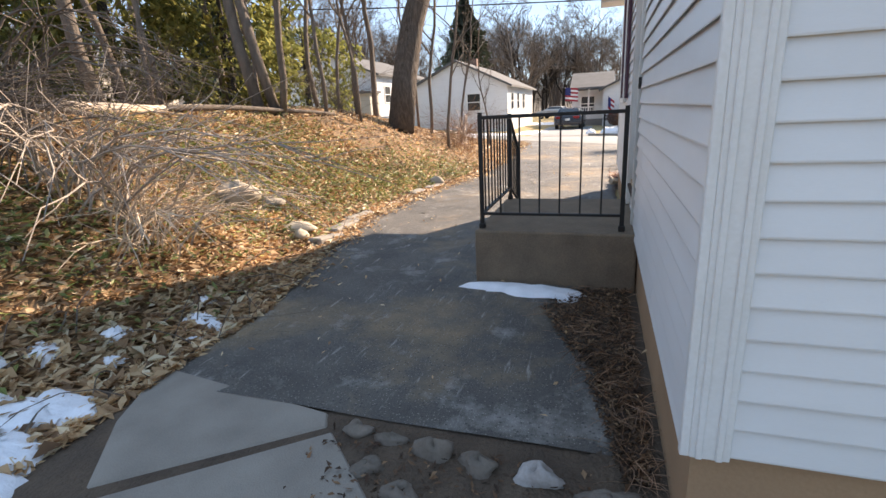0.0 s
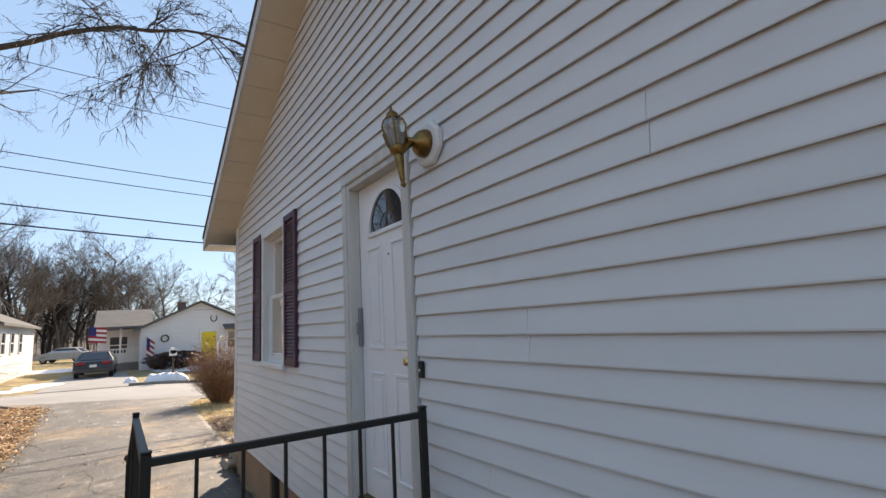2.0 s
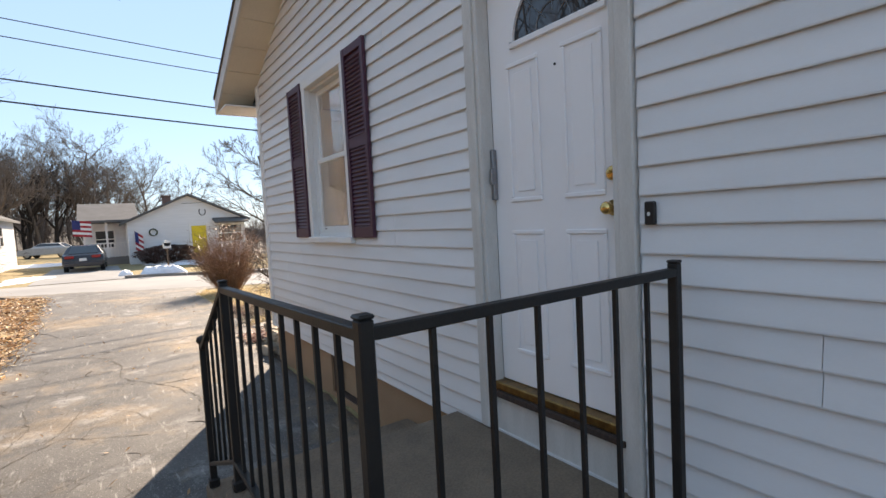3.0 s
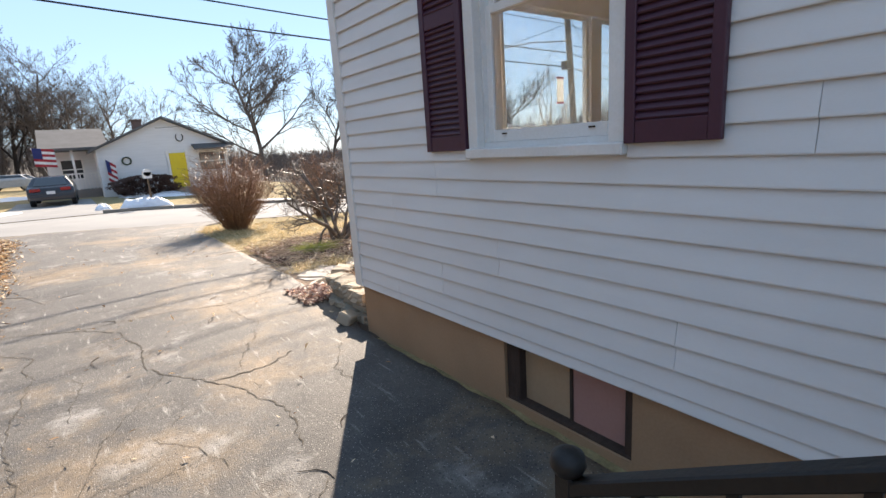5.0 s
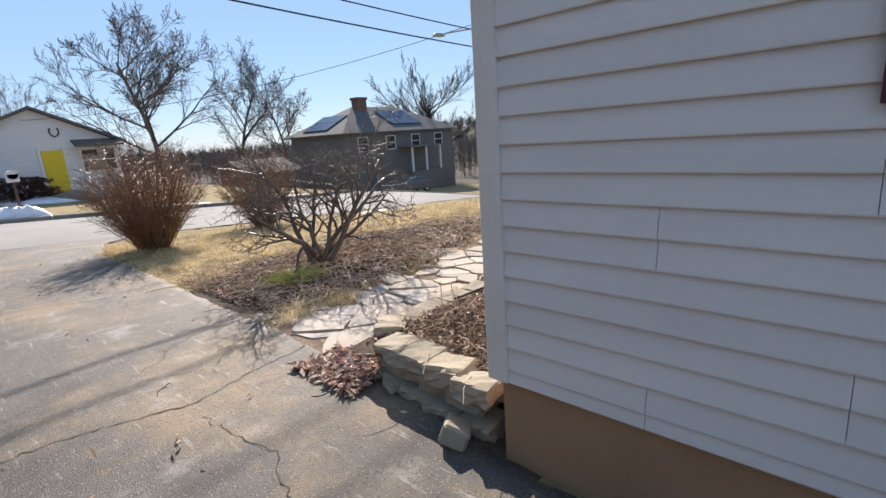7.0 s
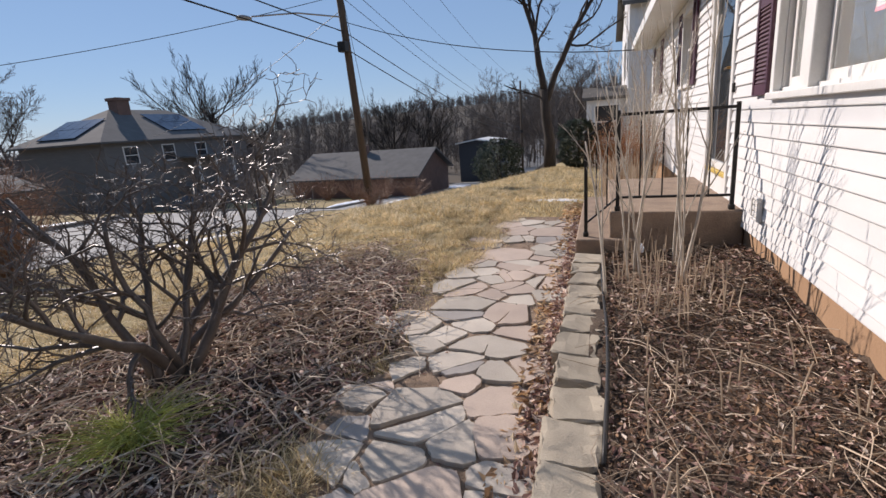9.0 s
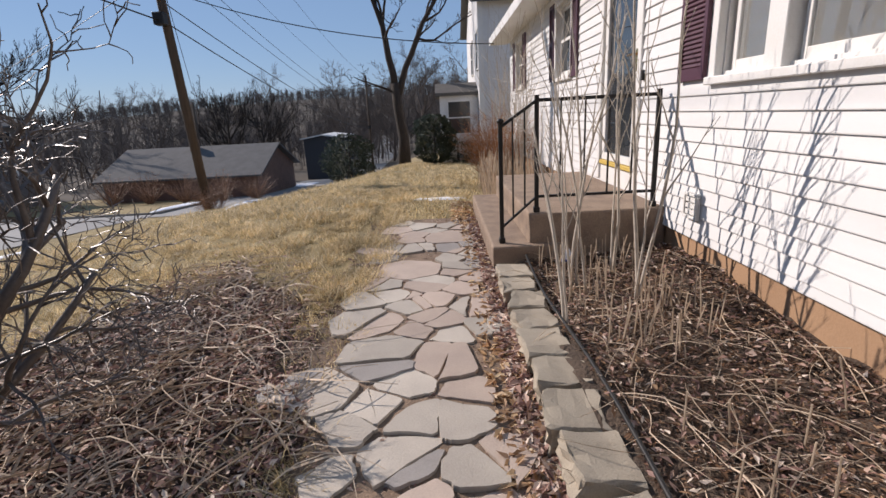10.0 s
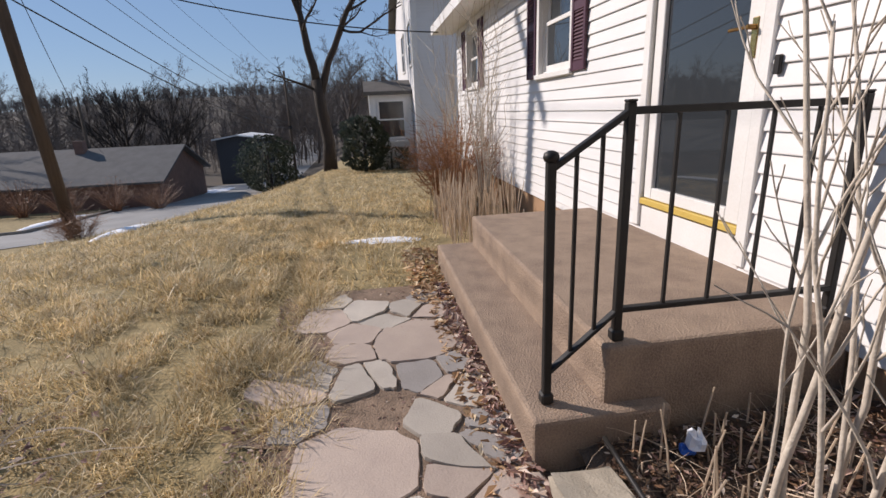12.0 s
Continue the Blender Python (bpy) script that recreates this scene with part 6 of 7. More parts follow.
A = home("ranch_house", "white ranch house with a yellow front door across the street", -.3, 6.8, 38.5, 49, -.2, 2.45, 1.65, "y", shadewhite, farroof)
part("door", Geo().box(3.35, 38.40, -.05, 4.25, 38.5, 2.05), yellow, A, "yellow front door")
part("door_casing", Geo().box(3.2, 38.42, -.05, 3.34, 38.5, 2.2).box(4.26, 38.42, -.05, 4.40, 38.5, 2.2), trimwhite, A)
part("door_step", Geo().box(3.1, 37.3, -.6, 4.7, 38.4, -.08), concrete, A, bevel=.03)
part("awning", Geo().add([(4.7, 38.5, 2.45), (6.9, 38.5, 2.45), (6.9, 37.6, 2.15), (4.7, 37.6, 2.15), (4.7, 38.5, 2.55), (6.9, 38.5, 2.55), (6.9, 37.6, 2.25), (4.7, 37.6, 2.25)], [(0, 1, 2, 3), (7, 6, 5, 4), (4, 5, 1, 0), (5, 6, 2, 1), (6, 7, 3, 2), (7, 4, 0, 3)]), shingle, A, "dark awning over the bay window")
far_window(A, "y-", 5.8, 1.5, .9, 1.1, 38.5)
part("wreath", Geo().tube([(1.1 + .22 * math.cos(t), 38.44, 1.75 + .22 * math.sin(t)) for t in np.linspace(0, 6.28, 13)], .05, 6), needles, A)
part("gable_vent", Geo().tube([(4.1 + .2 * math.cos(t), 38.46, 3.0 + .25 * math.sin(t)) for t in np.linspace(2.4, 7.0, 11)], .03, 5), wiremat, A)
W = home("ranch_wing", "low white wing with an open porch beside the ranch house", -2.6, .2, 41.5, 49, -.2, 2.6, 1.3, "x", shadewhite, farroof)
far_window(W, "y-", -1.5, 1.0, .9, 1.1, 41.5)
porch = thing("porch_railing", "white wooden porch railing beside the ranch house", "railing")
for i in range(13):
    part("baluster", Geo().box(-2.55 + i * .185, 40.1, .25, -2.50 + i * .185, 40.15, 1.15), trimwhite, porch)
part("top_rail", Geo().box(-2.6, 40.07, 1.15, -.15, 40.18, 1.23), trimwhite, porch)
part("deck", Geo().box(-2.7, 40.0, -.4, -.2, 41.5, .25), greysiding, porch)
for x in (-2.6, -1.4, -.25):
    part("post", Geo().box(x - .06, 40.06, .25, x + .06, 40.18, 2.55), trimwhite, porch)
part("porch_roof", Geo().box(-2.9, 39.8, 2.55, -.1, 41.6, 2.7), farroof, porch)
solo("chimney", Geo().box(2.2, 43.0, 3.2, 2.75, 43.5, 4.35).box(2.14, 42.94, 4.35, 2.81, 43.56, 4.45), brownwall, "brick chimney of the ranch house", "chimney", bevel=.02)


def flag(x, y, z, w, h, lean):
    f = thing("flag", "red, white and blue striped flag hanging from a short pole", "flag", "flags", at=(x, y, z))
    part("pole", Geo().tube([(x + .5, y + 1.4, z - .5), (x + .02, y + .02, z + h)], .02, 5), trimwhite, f)
    red, blue = mat("flag_red", (.45, .03, .04), None, .8), mat("flag_blue", (.03, .04, .16), None, .8)
    def cloth(u0, u1, v0, v1, off):
        g = Geo()
        us = np.linspace(u0, u1, 6)
        g.v = [(x + .05 + w * u, y + .05 * math.sin(u * 7) + off, z + h * v - lean * u * h) for v in (v0, v1) for u in us] + [(x + .05 + w * u, y + .05 * math.sin(u * 7) + off + .012, z + h * v - lean * u * h) for v in (v0, v1) for u in us]
        g.f = [(i, i + 1, i + 7, i + 6) for i in range(5)] + [(i + 12, i + 18, i + 19, i + 13) for i in range(5)]
        return g
    for i in range(7):
        part("stripe", cloth(0, 1, i / 7, (i + 1) / 7, 0), red if i % 2 == 0 else trimwhite, f)
    part("canton", cloth(0, .42, 3 / 7, 1, -.012), blue, f)


flag(-3.15, 38.7, 1.75, .95, .98, .12)
flag(.0, 38.2, .7, .45, 1.2, .3)

B = home("white_house", "white house with a sunlit side wall across the street", -13.8, -6.6, 33.2, 46, .3, 3.0, 1.7, "y", shadewhite, farroof)
for y in (35.0, 37.6, 40.4):
    far_window(B, "x+", y, .95, 1.4, 1.1, -6.6)
far_window(B, "y-", -9, .9, 1.4, 1.1, 33.2)
part("chimney", Geo().box(-10.4, 38, 4.2, -9.9, 38.5, 5.3), brownwall, B)
C = home("white_house", "white house behind the trees up the street", -23.5, -15.6, 31.5, 42, 1.0, 4.2, 1.6, "y", shadewhite, farroof)
for y in (33.2, 36.5):
    far_window(C, "x+", y, .95, 2.3, 1.1, -15.6)
far_window(C, "y-", -18.0, .9, 2.2, 1.1, 31.5)
part("shed_roof", Geo().box(-17.6, 29.8, 2.9, -15.3, 31.5, 3.05), farroof, C)
part("lean_to", Geo().box(-17.4, 30.0, .6, -15.5, 31.5, 2.9), beige, C)
D = home("beige_house", "beige house beyond the brush up the hill", -38, -29, 19, 27, 1.8, 5.0, 2.0, "y", beige, farroof)
far_window(D, "x+", 21, 1.0, 3.2, 1.2, -29)
far_window(D, "x+", 24.5, 1.0, 3.2, 1.2, -29)
far_window(D, "y-", -32, 1.0, 3.2, 1.2, 19)
E_ = home("beige_house", "weathered beige house at the top of the bank", -48, -40, 9, 17, 2.4, 5.6, 2.2, "x", beige, farroof)
far_window(E_, "x+", 12.5, 1.0, 3.6, 1.2, -40)
S = home("hip_roof_house", "grey house with a hip roof carrying solar panels", 25.9, 41.0, 43.2, 52.2, -3.7, 2.3, 2.4, "x", greysiding, farroof, .5, hip=5.2)
for x in (28, 31.5, 35, 38.5):
    far_window(S, "y-", x, 1.1, .5, 1.2, 43.2)
panelm = glass_mat("solar_panel_glass", (.02, .03, .06), .12)


def roof_array(a, along, up, cols, rows_):
    """Panels laid in a grid on a roof slope: corner, then the steps along the eave and up the slope."""
    a, along, up = Vector(a), Vector(along), Vector(up)
    lift = along.cross(up).normalized() * .05
    for i in range(cols):
        for k in range(rows_):
            p = a + along * i + up * k
            q = [p, p + along * .96, p + along * .96 + up * .96, p + up * .96]
            part("solar_panel", Geo().add([tuple(v + lift * m) for m in (1, 2) for v in q], [(3, 2, 1, 0), (4, 5, 6, 7), (0, 1, 5, 4), (1, 2, 6, 5), (2, 3, 7, 6), (3, 0, 4, 7)]), panelm, S)


RS = 2.4 / 4.5
roof_array((32.6, 43.9, 2.3 + RS * .7 + .16), (1.05, 0, 0), (0, 1.45, 1.45 * RS), 4, 2)
RW = 2.65 / 5.2
roof_array((26.1, 50.2, 2.05 + RW * .7 + .16), (0, -1.05, 0), (1.4, 0, 1.4 * RW), 4, 2)
part("chimney", Geo().box(30.7, 46.8, 3.4, 31.9, 47.8, 5.5).box(30.6, 46.7, 5.5, 32.0, 47.9, 5.75), brownwall, S, bevel=.03)
part("porch", Geo().box(32.5, 41.4, -4.2, 37.0, 43.2, -1.9).box(32.4, 41.2, .5, 37.1, 43.2, .65), greysiding, S)
for x in (32.7, 34.7, 36.8):
    part("porch_post", Geo().box(x - .08, 41.4, -1.9, x + .08, 41.56, .5), trimwhite, S)
L1 = home("low_house", "low brick house with a broad grey roof down the slope", 38.5, 48.0, 24.2, 36.5, -4.9, -2.35, 1.95, "y", brownwall, farroof, .5)
part("dormer_vent", Geo().box(42.4, 30.5, -.9, 43.0, 31.1, .35), brownwall, L1)
home("brown_house", "small dark brown house beyond the street", 15.0, 18.8, 40.0, 45, -1.8, -.35, .8, "x", brownwall, farroof)
home("white_garage", "dark open garage with a snow-white roof edge", 60, 67, 21.7, 26.3, -5.6, -.75, .35, "x", mat("dark_garage", (.06, .06, .065), None, .8), trimwhite)
N = home("tall_white_house", "tall white neighbouring house with a gabled side porch", 20.8, 30, -1.5, 7.9, -.9, 5.6, 2.4, "y", shadewhite, farroof)
part("corner_board", Geo().box(20.72, 7.78, -.85, 20.84, 7.98, 5.5), trimwhite, N)
for x in (22.2, 25.5):
    far_window(N, "y+", x, 1.0, 3.2, 1.4, 7.9)
far_window(N, "x-", 4.0, 1.0, 3.2, 1.4, 20.8)
NP = home("side_porch", "small white enclosed porch with a dark gabled roof", 22.6, 24.6, 7.92, 9.6, -.95, 2.2, .38, "y", trimwhite, shingle, .18)
far_window(NP, "x-", 8.75, .95, .55, 1.35, 22.6)
part("porch_rail", Geo().box(22.4, 7.95, .35, 22.5, 9.6, .42), trimwhite, NP)
for i in range(11):
    part("porch_baluster", Geo().box(22.42, 8.0 + i * .155, -.4, 22.47, 8.05 + i * .155, .35), trimwhite, NP)


def leafy(name, label, x, y, w, d, h, seed, n=2600, conifer=False, z=None, material=None, taper=0.0):
    """A dense evergreen: a stem and many small leaf tufts with gaps and an uneven outline."""
    r = np.random.default_rng(seed)
    z0 = float(gz(x, y)) if z is None else z
    t = thing(name, label, "evergreen", at=(x, y, z0))
    part("trunk", Geo().tube([(x, y, z0 - .1), (x, y, z0 + h * .5), (x, y, z0 + h * .93)], [w * .10, w * .06, w * .012], 7), darkbark, t)
    g = Geo()
    hh = r.random(n) ** (1.35 if conifer else 1)
    a = r.uniform(0, 6.28, n)
    lump = 1 + .22 * np.sin(3 * a + hh * 9 + seed) + .16 * np.sin(7 * a - hh * 17)
    if conifer:
        tier = .72 + .28 * ((hh * 11) % 1.0)
        rad = (1 - hh) ** .85 * lump * tier * (r.random(n) ** .45)
    else:
        rad = np.sqrt(np.clip(1 - (2 * hh - 1) ** 4, .05, 1)) * (1 - taper * hh) * lump * (.62 + .38 * r.random(n) ** .5)
    px, py, pz = x + w * rad * np.cos(a), y + d * rad * np.sin(a), z0 + h * (.04 + .94 * hh)
    s = r.uniform(.05, .11, n) * (h / 3) ** .6 * (1.5 if conifer else 1)
    for i in range(n):
        u = np.array((math.cos(a[i]), math.sin(a[i]), -.35 if conifer else r.normal(0, .5))) * s[i] * 1.5
        v = np.array((-math.sin(a[i]), math.cos(a[i]), r.normal(0, .3))) * s[i] * .6
        c = np.array((px[i], py[i], pz[i]))
        g.v += [tuple(c - u * .4 - v), tuple(c - u * .4 + v), tuple(c + u)]
        g.v += [tuple(c - v * .8 + (0, 0, s[i])), tuple(c + v * .8 - (0, 0, s[i] * .6)), tuple(c + u * .8 + (0, 0, s[i] * .4))]
        g.f += [(6 * i, 6 * i + 1, 6 * i + 2), (6 * i + 3, 6 * i + 4, 6 * i + 5)]
    part("crown", g, material or needles, t)


leafy("conifer", "tall dark spruce beyond the houses", -14.5, 52, 4.5, 4.5, 12.5, 1, 5200, True)
leafy("conifer", "dark spruce behind the bank", -19.5, 21, 2.6, 2.6, 8, 3, 3000, True)
hedgegreen = ramp_mat("olive_evergreen", [(0.0, (.09, .10, .035)), (.5, (.19, .195, .06)), (1.0, (.33, .31, .10))], .7, .3, .4)
leafy("evergreen_clump", "broad olive-green evergreens behind the bank", -14.5, 10.5, 2.4, 2.2, 6.0, 4, 4200, material=hedgegreen)
leafy("evergreen_clump", "olive-green evergreen on top of the bank", -12.0, 12.5, 2.0, 2.0, 5.2, 5, 3600, material=hedgegreen)
leafy("evergreen_clump", "olive-green evergreen beside the brush", -17.5, 9.0, 2.8, 2.4, 6.8, 6, 4200, material=hedgegreen)
leafy("evergreen_clump", "green evergreen near the white houses", -13.6, 19.5, 2.2, 2.0, 4.6, 7, 2600, material=hedgegreen)
leafy("clipped_yew", "dark clipped column of yew near the neighbour's porch", 21.6, 9.9, .75, .75, 2.1, 8, 2400)
leafy("low_yew", "low dark yew hedge by the neighbour's porch", 22.0, 8.9, .6, .8, .9, 9, 1200)
leafy("dark_cedar", "dark cedars at the bottom of the lawn", 42.5, 17.6, 2.0, 1.9, 4.0, 10, 2600)
leafy("dark_cedar", "dark cedar beside the far garage", 46.5, 18.6, 2.0, 2.0, 4.8, 11, 2400)
leafy("round_bush", "dark red-brown rounded bush before the ranch house", 1.7, 37.1, 1.45, .75, 1.25, 12, 7000, material=mat("dark_red_bush", (.12, .065, .05), (.075, .042, .034), .8, island=.3))

# parked car
def car(x, y, z, turn, paint, label):
    c = thing("parked_car", label, "car", "parked cars", at=(x, y, z))
    T = Matrix.Translation((x, y, z)) @ pose(0, 0, 0, 0, 0, turn)
    prof = [(-2.25, .35), (-2.28, .62), (-2.2, .92), (-1.75, .98), (-1.15, 1.40), (.35, 1.44), (1.15, 1.0), (2.05, .86), (2.25, .62), (2.22, .33)]
    def loft(pf, hw_low, hw_top, zlo=.95, zhi=1.44):
        g, n = Geo(), len(pf)
        for s in (-1, 1):
            for u, h in pf:
                k = min(max((h - zlo) / (zhi - zlo), 0), 1)
                g.v.append(tuple(T @ Vector((s * (hw_low + (hw_top - hw_low) * k), u, h))))
        g.f = [tuple(range(n)), tuple(range(2 * n - 1, n - 1, -1))] + [(i, i + n, (i + 1) % n + n, (i + 1) % n) for i in range(n)]
        return g
    part("body", loft(prof, .90, .62), paint, c, bevel=.03)
    part("windows", loft([(-1.70, 1.0), (-1.16, 1.365), (.33, 1.40), (1.06, 1.0)], .885, .645), pane_glass, c)
    part("rear_window", Geo().add([tuple(T @ Vector(v)) for v in ((-.66, -1.735, 1.01), (.66, -1.735, 1.01), (.52, -1.20, 1.375), (-.52, -1.20, 1.375))], [(0, 1, 2, 3)]), pane_glass, c)
    for sx in (-1, 1):
        for u in (-1.4, 1.4):
            w = part("wheel", Geo().lathe([(.20, -.09), (.32, -.10), (.335, -.06), (.335, .06), (.32, .10), (.20, .09)], 20, T @ Matrix.Translation((sx * .80, u, .335)) @ pose(0, 0, 0, 0, 90, 0)), blackiron, c)
            part("rim", Geo().lathe([(.02, .10), (.19, .095), (.20, .08)], 14, T @ Matrix.Translation((sx * .80, u, .335)) @ pose(0, 0, 0, 0, 90 * sx, 0)), mat("alloy", (.5, .5, .52), None, .3, metal=.9), w)
        part("tail_light", Geo().box(sx * .58 - .2, -2.30, .76, sx * .58 + .2, -2.2, .90, T), mat("red_lens", (.35, .01, .01), None, .2), c, bevel=.015)
    part("number_plate", Geo().box(-.16, -2.305, .62, .16, -2.29, .76, T), trimwhite, c)
    part("bumper", Geo().box(-.86, -2.33, .33, .86, -2.2, .56, T), paint, c, bevel=.04)


car(-2.5, 35.9, float(gz(-2.5, 35.9)), -2, carpaint, "dark blue sedan parked on the driveway across the street")
car(29.0, 38.5, float(gz(29, 38.5)), 80, mat("grey_car_paint", (.12, .12, .13), None, .25), "grey sedan parked before the hip-roofed house")
car(-6.0, 62.0, float(gz(-6, 62)), 70, mat("white_car_paint", (.5, .5, .5), None, .3), "pale car parked far up the street")
solo("car_driveway", Geo().add([(-4.2, 26.5, float(gz(-4.2, 26.5)) + .03), (-.9, 26.5, float(gz(-.9, 26.5)) + .03), (-1.0, 38, float(gz(-1, 38)) + .03), (-4.2, 38, float(gz(-4.2, 38)) + .03)], [(0, 1, 2, 3)]), roadmat, "asphalt driveway across the street", "driveway", kind="structure")
mb = thing("mailbox", "white mailbox on a dark post by the far kerb", "mailbox", at=(.75, 27.3, 0))
part("post", Geo().box(.72, 27.27, float(gz(.75, 27.3)) - .1, .79, 27.34, .95), woodpole, mb)
part("box", Geo().box(.60, 27.05, .95, .90, 27.5, 1.2).tube([(.75, 27.05, 1.18), (.75, 27.5, 1.18)], .145, 14), trimwhite, mb)
for i, (x, y, rx, ry, h) in enumerate([(.6, 26.9, .9, .4, .45), (-.9, 28.5, .35, .3, .25), (2.3, 36.8, 1.6, .7, .25), (5.5, 28.2, 1.6, .5, .1), (9.5, 27.6, 2.4, .5, .12), (-7.0, 28.2, 2.2, .8, .12), (-4.6, 30.5, .9, 1.8, .1), (7.8, 17.5, 1.3, .3, .04), (14.2, 15.2, 1.3, .35, .08), (25, 27.8, 3.0, .6, .12), (33, 27.5, 3.0, .7, .12), (-5, 44, 2.5, 1.5, .15), (50, 24, 4, 1.2, .15), (8.2, 9.7, .16, .55, .02)]):
    snow(x, y, rx, ry, h, 400 + i, label="leftover snow bank along the street" if i < 13 else "thin strip of old snow on the lawn")

# ---- poles and wires ----
def pole(x, y, h, label, lean=(0, 0), gear=True):
    z = float(gz(x, y))
    p = thing("utility_pole", label, "utility pole", "utility poles", at=(x, y, z))
    part("shaft", Geo().tube([(x, y, z - .3), (x + lean[0] * .5, y + lean[1] * .5, z + h * .5), (x + lean[0], y + lean[1], z + h)], [.135, .12, .10], 12), woodpole, p, smooth=True)
    tx, ty = x + lean[0] * .8, y + lean[1] * .8
    if gear:
        part("transformer", Geo().lathe([(.05, 0), (.22, .02), (.23, .1), (.23, .75), (.2, .82), (.06, .86)], 16, Matrix.Translation((tx + .38, ty, z + h * .70))), mat("grey_transformer", (.3, .3, .3), None, .5, metal=.4), p, smooth=True)
        part("lamp_arm", Geo().tube([(tx, ty, z + h * .60), (tx - 1.0, ty + .9, z + h * .605), (tx - 2.0, ty + 1.8, z + h * .59)], .025, 6), mat("galvanised", (.4, .4, .41), None, .45, metal=.8), p)
        part("lamp_head", blob(tx - 2.15, ty + 1.95, z + h * .585, .26, .2, .08, 12, rough=.03), mat("lamp_grey", (.35, .35, .36), None, .5), p, smooth=True)
        part("cross_arm", Geo().box(tx - .05, ty - .9, z + h * .93, tx + .05, ty + .9, z + h * .945), woodpole, p)
    part("cable_clamp", Geo().box(tx - .14, ty - .14, z + h * .50, tx + .14, ty + .14, z + h * .53), blackiron, p, bevel=.02)
    return (x + lean[0] * .5, y + lean[1] * .5, z, h)


PA = pole(15.2, 16.9, 10.5, "weathered wooden utility pole with transformer and street lamp", (-.95, 0))
PB = pole(-24, 17.3, 10.5, "weathered wooden utility pole up the street", (0, 0))
PC = pole(52, 17.0, 10.5, "wooden utility pole far down the street", (0, 0), False)
PD = pole(48, 33, 8.5, "thin wooden pole among the far trees", (.1, 0), False)


def wire(a, b, sag, rad, twist=0):
    ts = np.linspace(0, 1, 30)
    a, b = np.array(a), np.array(b)
    p = [a + (b - a) * t - np.array((0, 0, sag * 4 * t * (1 - t))) for t in ts]
    solo("overhead_wire", Geo().tube(p, rad, 4, False), wiremat, "black overhead utility wire sagging between poles", "wire", "overhead wires")


for frac, rad, sag, dy in ((.51, .020, .55, 0), (.56, .018, .55, 0), (.66, .012, .6, 0), (.71, .012, .7, 0), (.94, .010, .8, -.8), (.94, .010, .8, .8)):
    wire((PA[0], PA[1] + dy, PA[2] + PA[3] * frac), (PB[0], PB[1] + dy, PB[2] + PB[3] * frac), sag, rad)
    wire((PA[0], PA[1] + dy, PA[2] + PA[3] * frac), (PC[0], PC[1] + dy, PC[2] + PC[3] * frac), sag * 1.2, rad)
wire((PA[0], PA[1], PA[2] + 6.6), (30, 42.9, 2.4), .5, .012)
wire((PA[0], PA[1], PA[2] + 7.0), (2.6, 39, 3.6), .8, .010)
wire((PA[0], PA[1], PA[2] + 6.2), (13.0, 8.2, 3.0), .35, .012)
wire((PA[0], PA[1], PA[2] + 7.2), (42, 29, -.6), .9, .010)

# ---- bare trees of the street and the woods ----
oak = tree_meshes(farbark, seed=21, height=9.0, radius=.24, kids=(9, 8, 7, 5), ratios=(.78, .5, .45, .42), angles=(50, 44, 45, 45), wander=.11, up=.10, start=.22, thin=.6, min_r=.012, lean=(.08, 0))
elm = tree_meshes(farbark, seed=22, height=10, radius=.22, kids=(10, 8, 7, 5), ratios=(.68, .5, .45, .4), angles=(44, 42, 44, 45), wander=.09, up=.14, start=.28, thin=.58, min_r=.014)
ash = tree_meshes(farbark, seed=23, height=12, radius=.22, kids=(11, 8, 7, 5), ratios=(.56, .5, .45, .4), angles=(48, 42, 44, 45), wander=.09, up=.14, start=.3, thin=.55, min_r=.014)
fan = tree_meshes(darkbark, seed=24, height=8, radius=.24, kids=(10, 8, 7, 5), ratios=(.72, .5, .42, .4), angles=(34, 34, 40, 42), wander=.06, up=.3, start=.15, thin=.6, min_r=.013)


def forked_tree(seed):
    """A leaning trunk that forks low into two upright limbs with crooked side branches."""
    r = np.random.default_rng(seed)
    trunk, fine = Geo(), Geo()

    def limb(p, d, L, rad, lev, kids):
        n = (9, 7, 5, 4)[min(lev, 3)]
        pts = [np.array(p)]
        d = np.array(d, float)
        for _ in range(n):
            d = d + r.normal(0, .13 + .05 * lev, 3) + np.array((0, 0, .10))
            d = d / np.linalg.norm(d)
            pts.append(pts[-1] + d * L / n)
        rr = np.maximum(rad * (1 - .72 * np.linspace(0, 1, n + 1)), .008)
        (trunk if lev < 2 else fine).tube(pts, rr, (9, 6, 4, 3)[min(lev, 3)], lev == 0)
        if lev < 4:
            for k in range(kids[lev]):
                j = 1 + int((.25 + .75 * (k + r.random()) / kids[lev]) * (n - 1))
                e = (pts[j] - pts[j - 1]) / (L / n)
                limb(pts[j], e + r.normal(0, .62, 3) * np.array((.7, 1, .7)), L * r.uniform(.32, .5), rr[j] * .55, lev + 1, kids)
    trunk.tube([(0, 0, -.2), (.02, -.05, 1.2), (0, .12, 2.6), (0, .20, 3.9)], [.34, .27, .25, .24], 11)
    limb((0, .20, 3.7), (0, .28, 1), 6.4, .19, 0, (8, 5, 4, 3))
    limb((0, .12, 3.2), (.1, -.42, 1), 6.6, .18, 0, (8, 5, 4, 3))
    limb((0, .16, 3.4), (-.3, .75, .55), 2.4, .07, 1, (8, 5, 4, 3))
    return trunk.mesh("trunk", darkbark, True), fine.mesh("crown", darkbark)


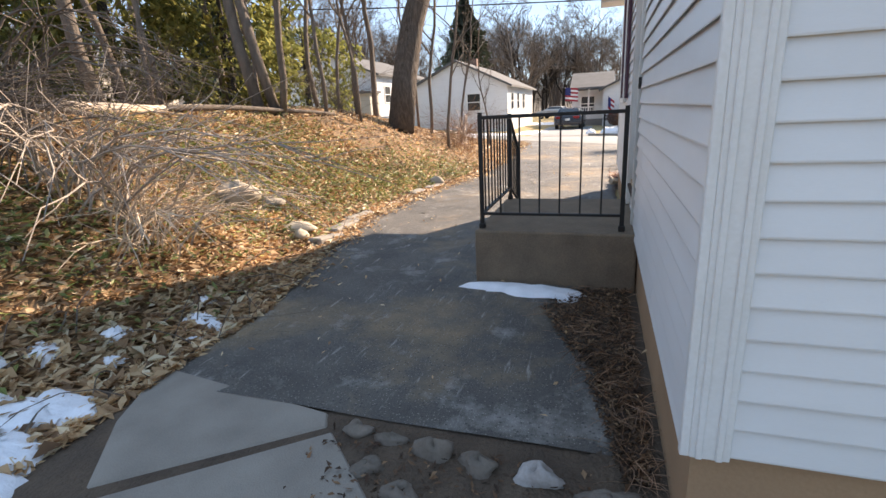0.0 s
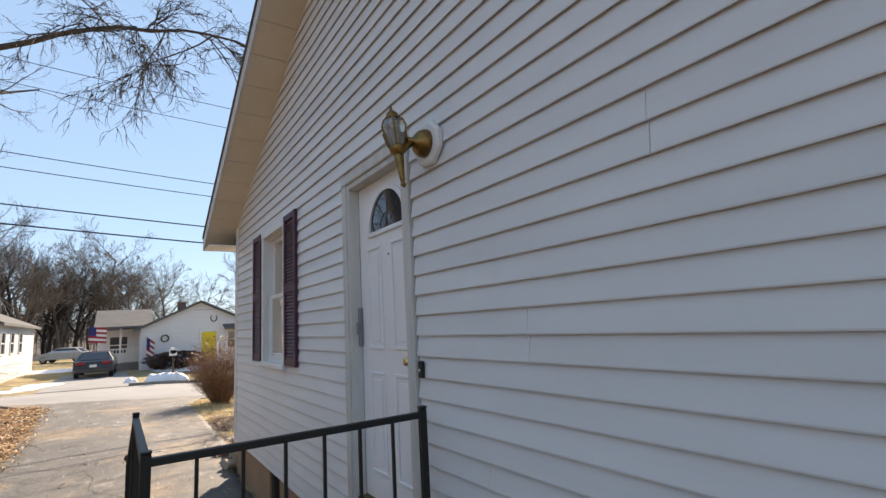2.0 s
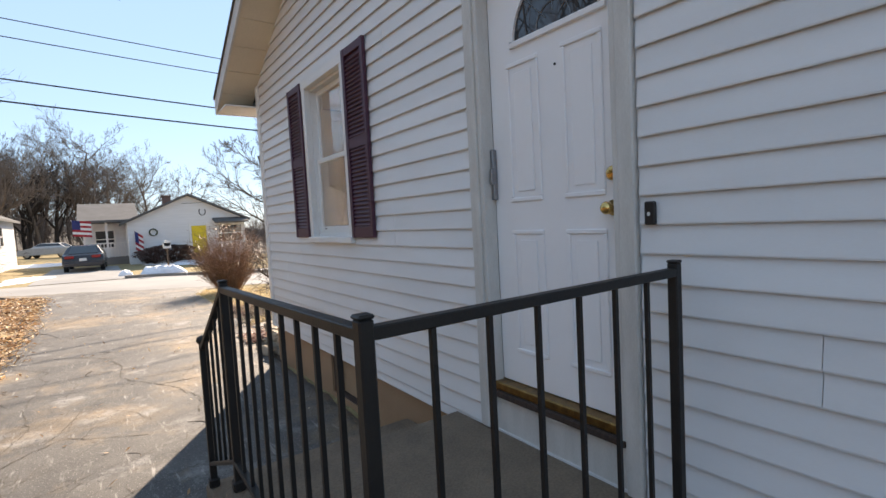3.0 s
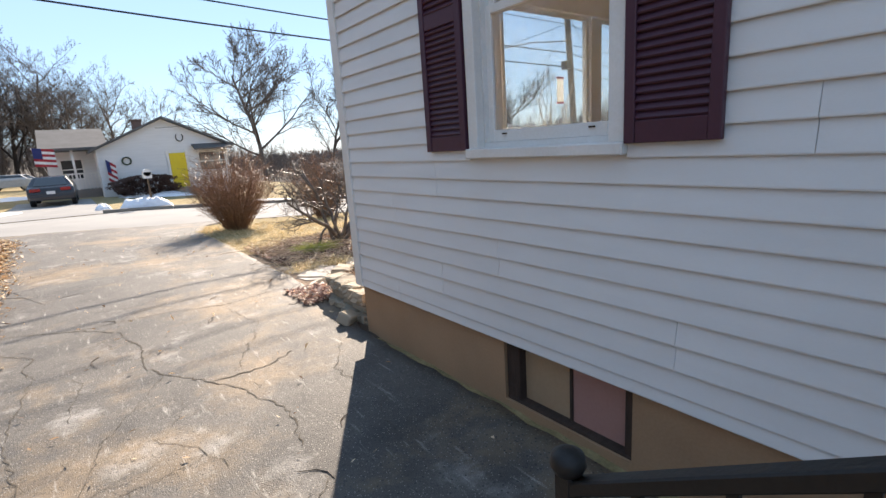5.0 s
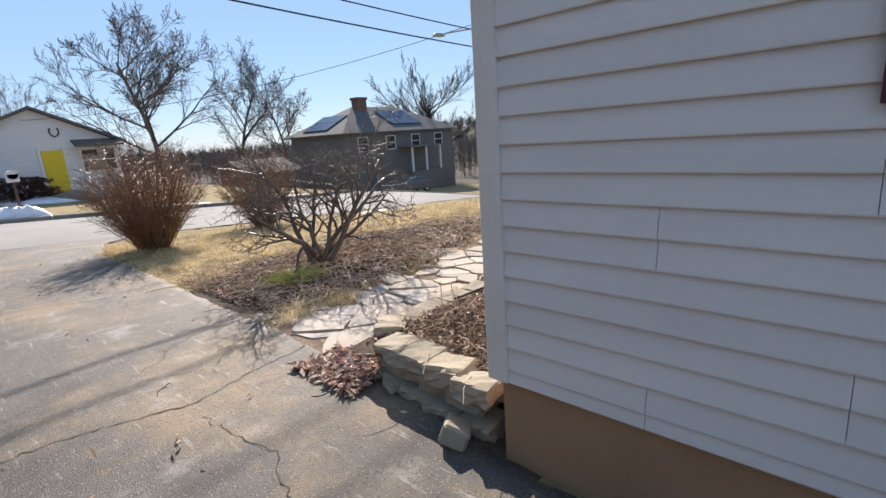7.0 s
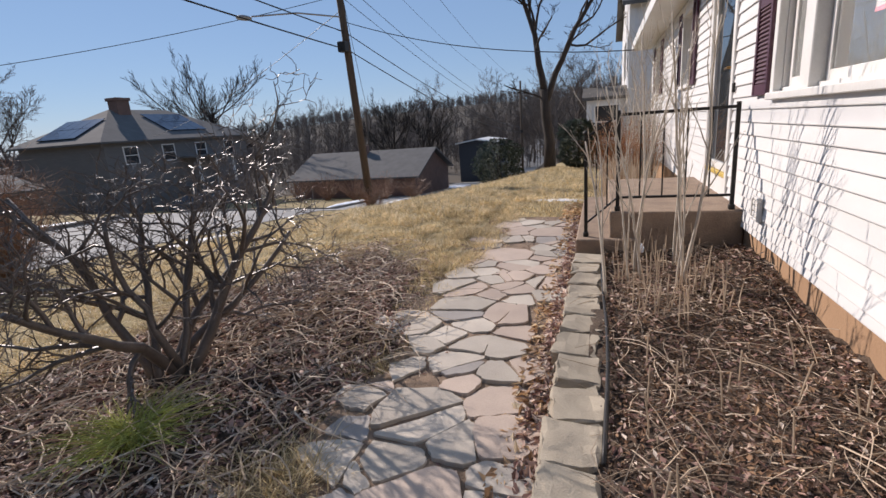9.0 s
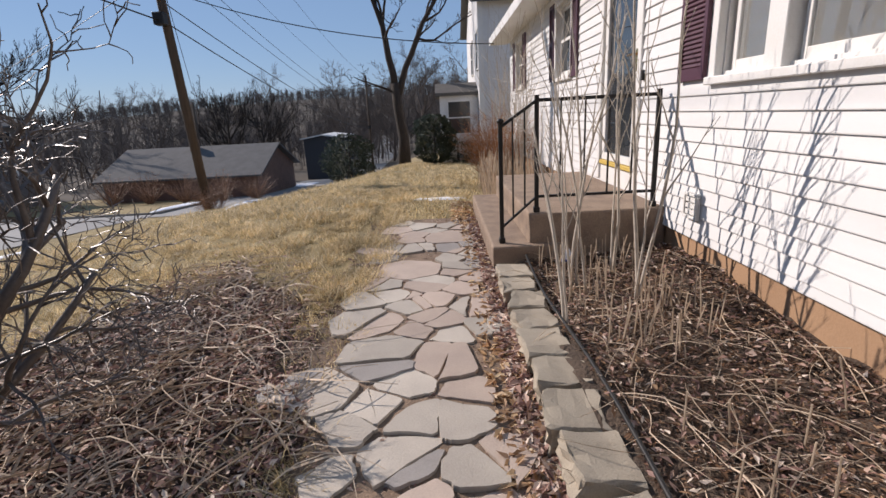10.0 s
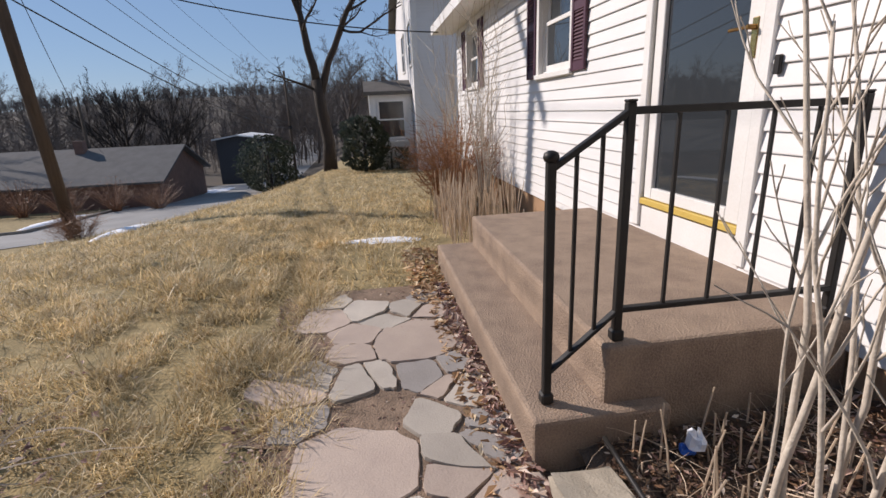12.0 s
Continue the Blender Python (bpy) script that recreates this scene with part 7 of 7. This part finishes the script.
plant(forked_tree(5), 25.6, 11.55, "dark forked bare tree at the edge of the lawn", z=-.85)
oval = tree_meshes(farbark, seed=31, height=9.2, radius=.22, kids=(16, 10, 8, 6), ratios=(.74, .5, .45, .4), angles=(58, 40, 42, 42), wander=.06, up=.12, start=.24, thin=.56, min_r=.017)
oval_b = tree_meshes(farbark, seed=33, height=10.4, radius=.2, kids=(12, 9, 8, 5), ratios=(.58, .5, .45, .4), angles=(46, 40, 42, 42), wander=.07, up=.14, start=.30, thin=.55, min_r=.017)
broom = tree_meshes(darkbark, seed=34, height=7.5, radius=.24, kids=(15, 9, 8, 5), ratios=(.95, .5, .42, .4), angles=(50, 28, 32, 36), wander=.045, up=.2, start=.14, thin=.55, min_r=.014)
plant(oval, 16.6, 62, "spreading bare tree behind the houses", turn=.5, scale=1.32)
plant(oval_b, 26.0, 64, "tall bare tree behind the houses", turn=1.1, scale=1.12)
plant(oval_b, 31.8, 63, "tall bare tree behind the houses", turn=3.0, scale=1.03)
plant(broom, 46.8, 52, "broad fan-shaped bare tree behind the hip-roofed house", turn=.2, scale=1.3)
plant(broom, 56, 33.5, "dense dark rounded tree below the pole", turn=1.2, scale=.95)
plant(broom, 60, 31, "dense dark rounded tree below the pole", turn=3.2, scale=.9)
plant(elm, 3.5, 68, "pale bare tree behind the ranch house", turn=.9, scale=.85)
plant(ash, -1.0, 66, "pale bare tree behind the ranch house", turn=2.9, scale=.75)
plant(elm, 7.5, 75, "pale bare tree behind the ranch house", turn=4.0, scale=.8)
r = np.random.default_rng(77)
kinds_ = (elm, ash, oak, fan)
for i in range(120):
    if i < 62:
        x, y = r.uniform(-62, 4), r.uniform(62, 105)
        if x > -9 and y < 72:
            y += 15
    elif i < 100:
        x, y = r.uniform(46, 120), r.uniform(6, 66)
        if y > 16 and y < 34 and x < 70:
            x += 30
    else:
        x, y = r.uniform(-70, -26), r.uniform(-10, 60)
    plant(kinds_[int(r.integers(0, 4 if i < 62 else 3))], x, y, "bare winter tree in the woods beyond the houses", group="woodland trees", turn=r.uniform(0, 6.28), scale=r.uniform(.85, 1.35) * (.95 if i < 62 else .72 if i < 100 else 1))

# far wooded slopes
g = Geo()
for i in range(5200):
    a = r.uniform(-.45, 2.25)
    d = 76 + 300 * r.random() ** 1.6
    x, y = d * math.cos(a), 8 + d * math.sin(a)
    z, h = float(gz(x, y)), r.uniform(4.5, 8.0)
    s = d / 200
    g.tube([(x, y, z - 1), (x + r.normal(0, .5), y, z + h * .7)], [.13 * s, .05 * s], 3, False)
    for k in range(22):
        t, b = r.uniform(.15, .7), r.uniform(0, 6.28)
        e, L = r.uniform(.1, 1.4), h * r.uniform(.22, .36)
        q = (x + L * math.cos(e) * math.cos(b), y + L * math.cos(e) * math.sin(b), z + h * t + L * math.sin(e))
        g.tube([(x, y, z + h * t), q], [.055 * s, .03 * s], 3, False)
woodsmat = mat("far_woods_brown", (.17, .135, .115), (.11, .09, .078), 1.0, 1, 8, 0, island=.2)
solo("far_woods", g, woodsmat, "leafless woods covering the distant hills", "woods", kind="stuff")

for make in PIECES:
    make()
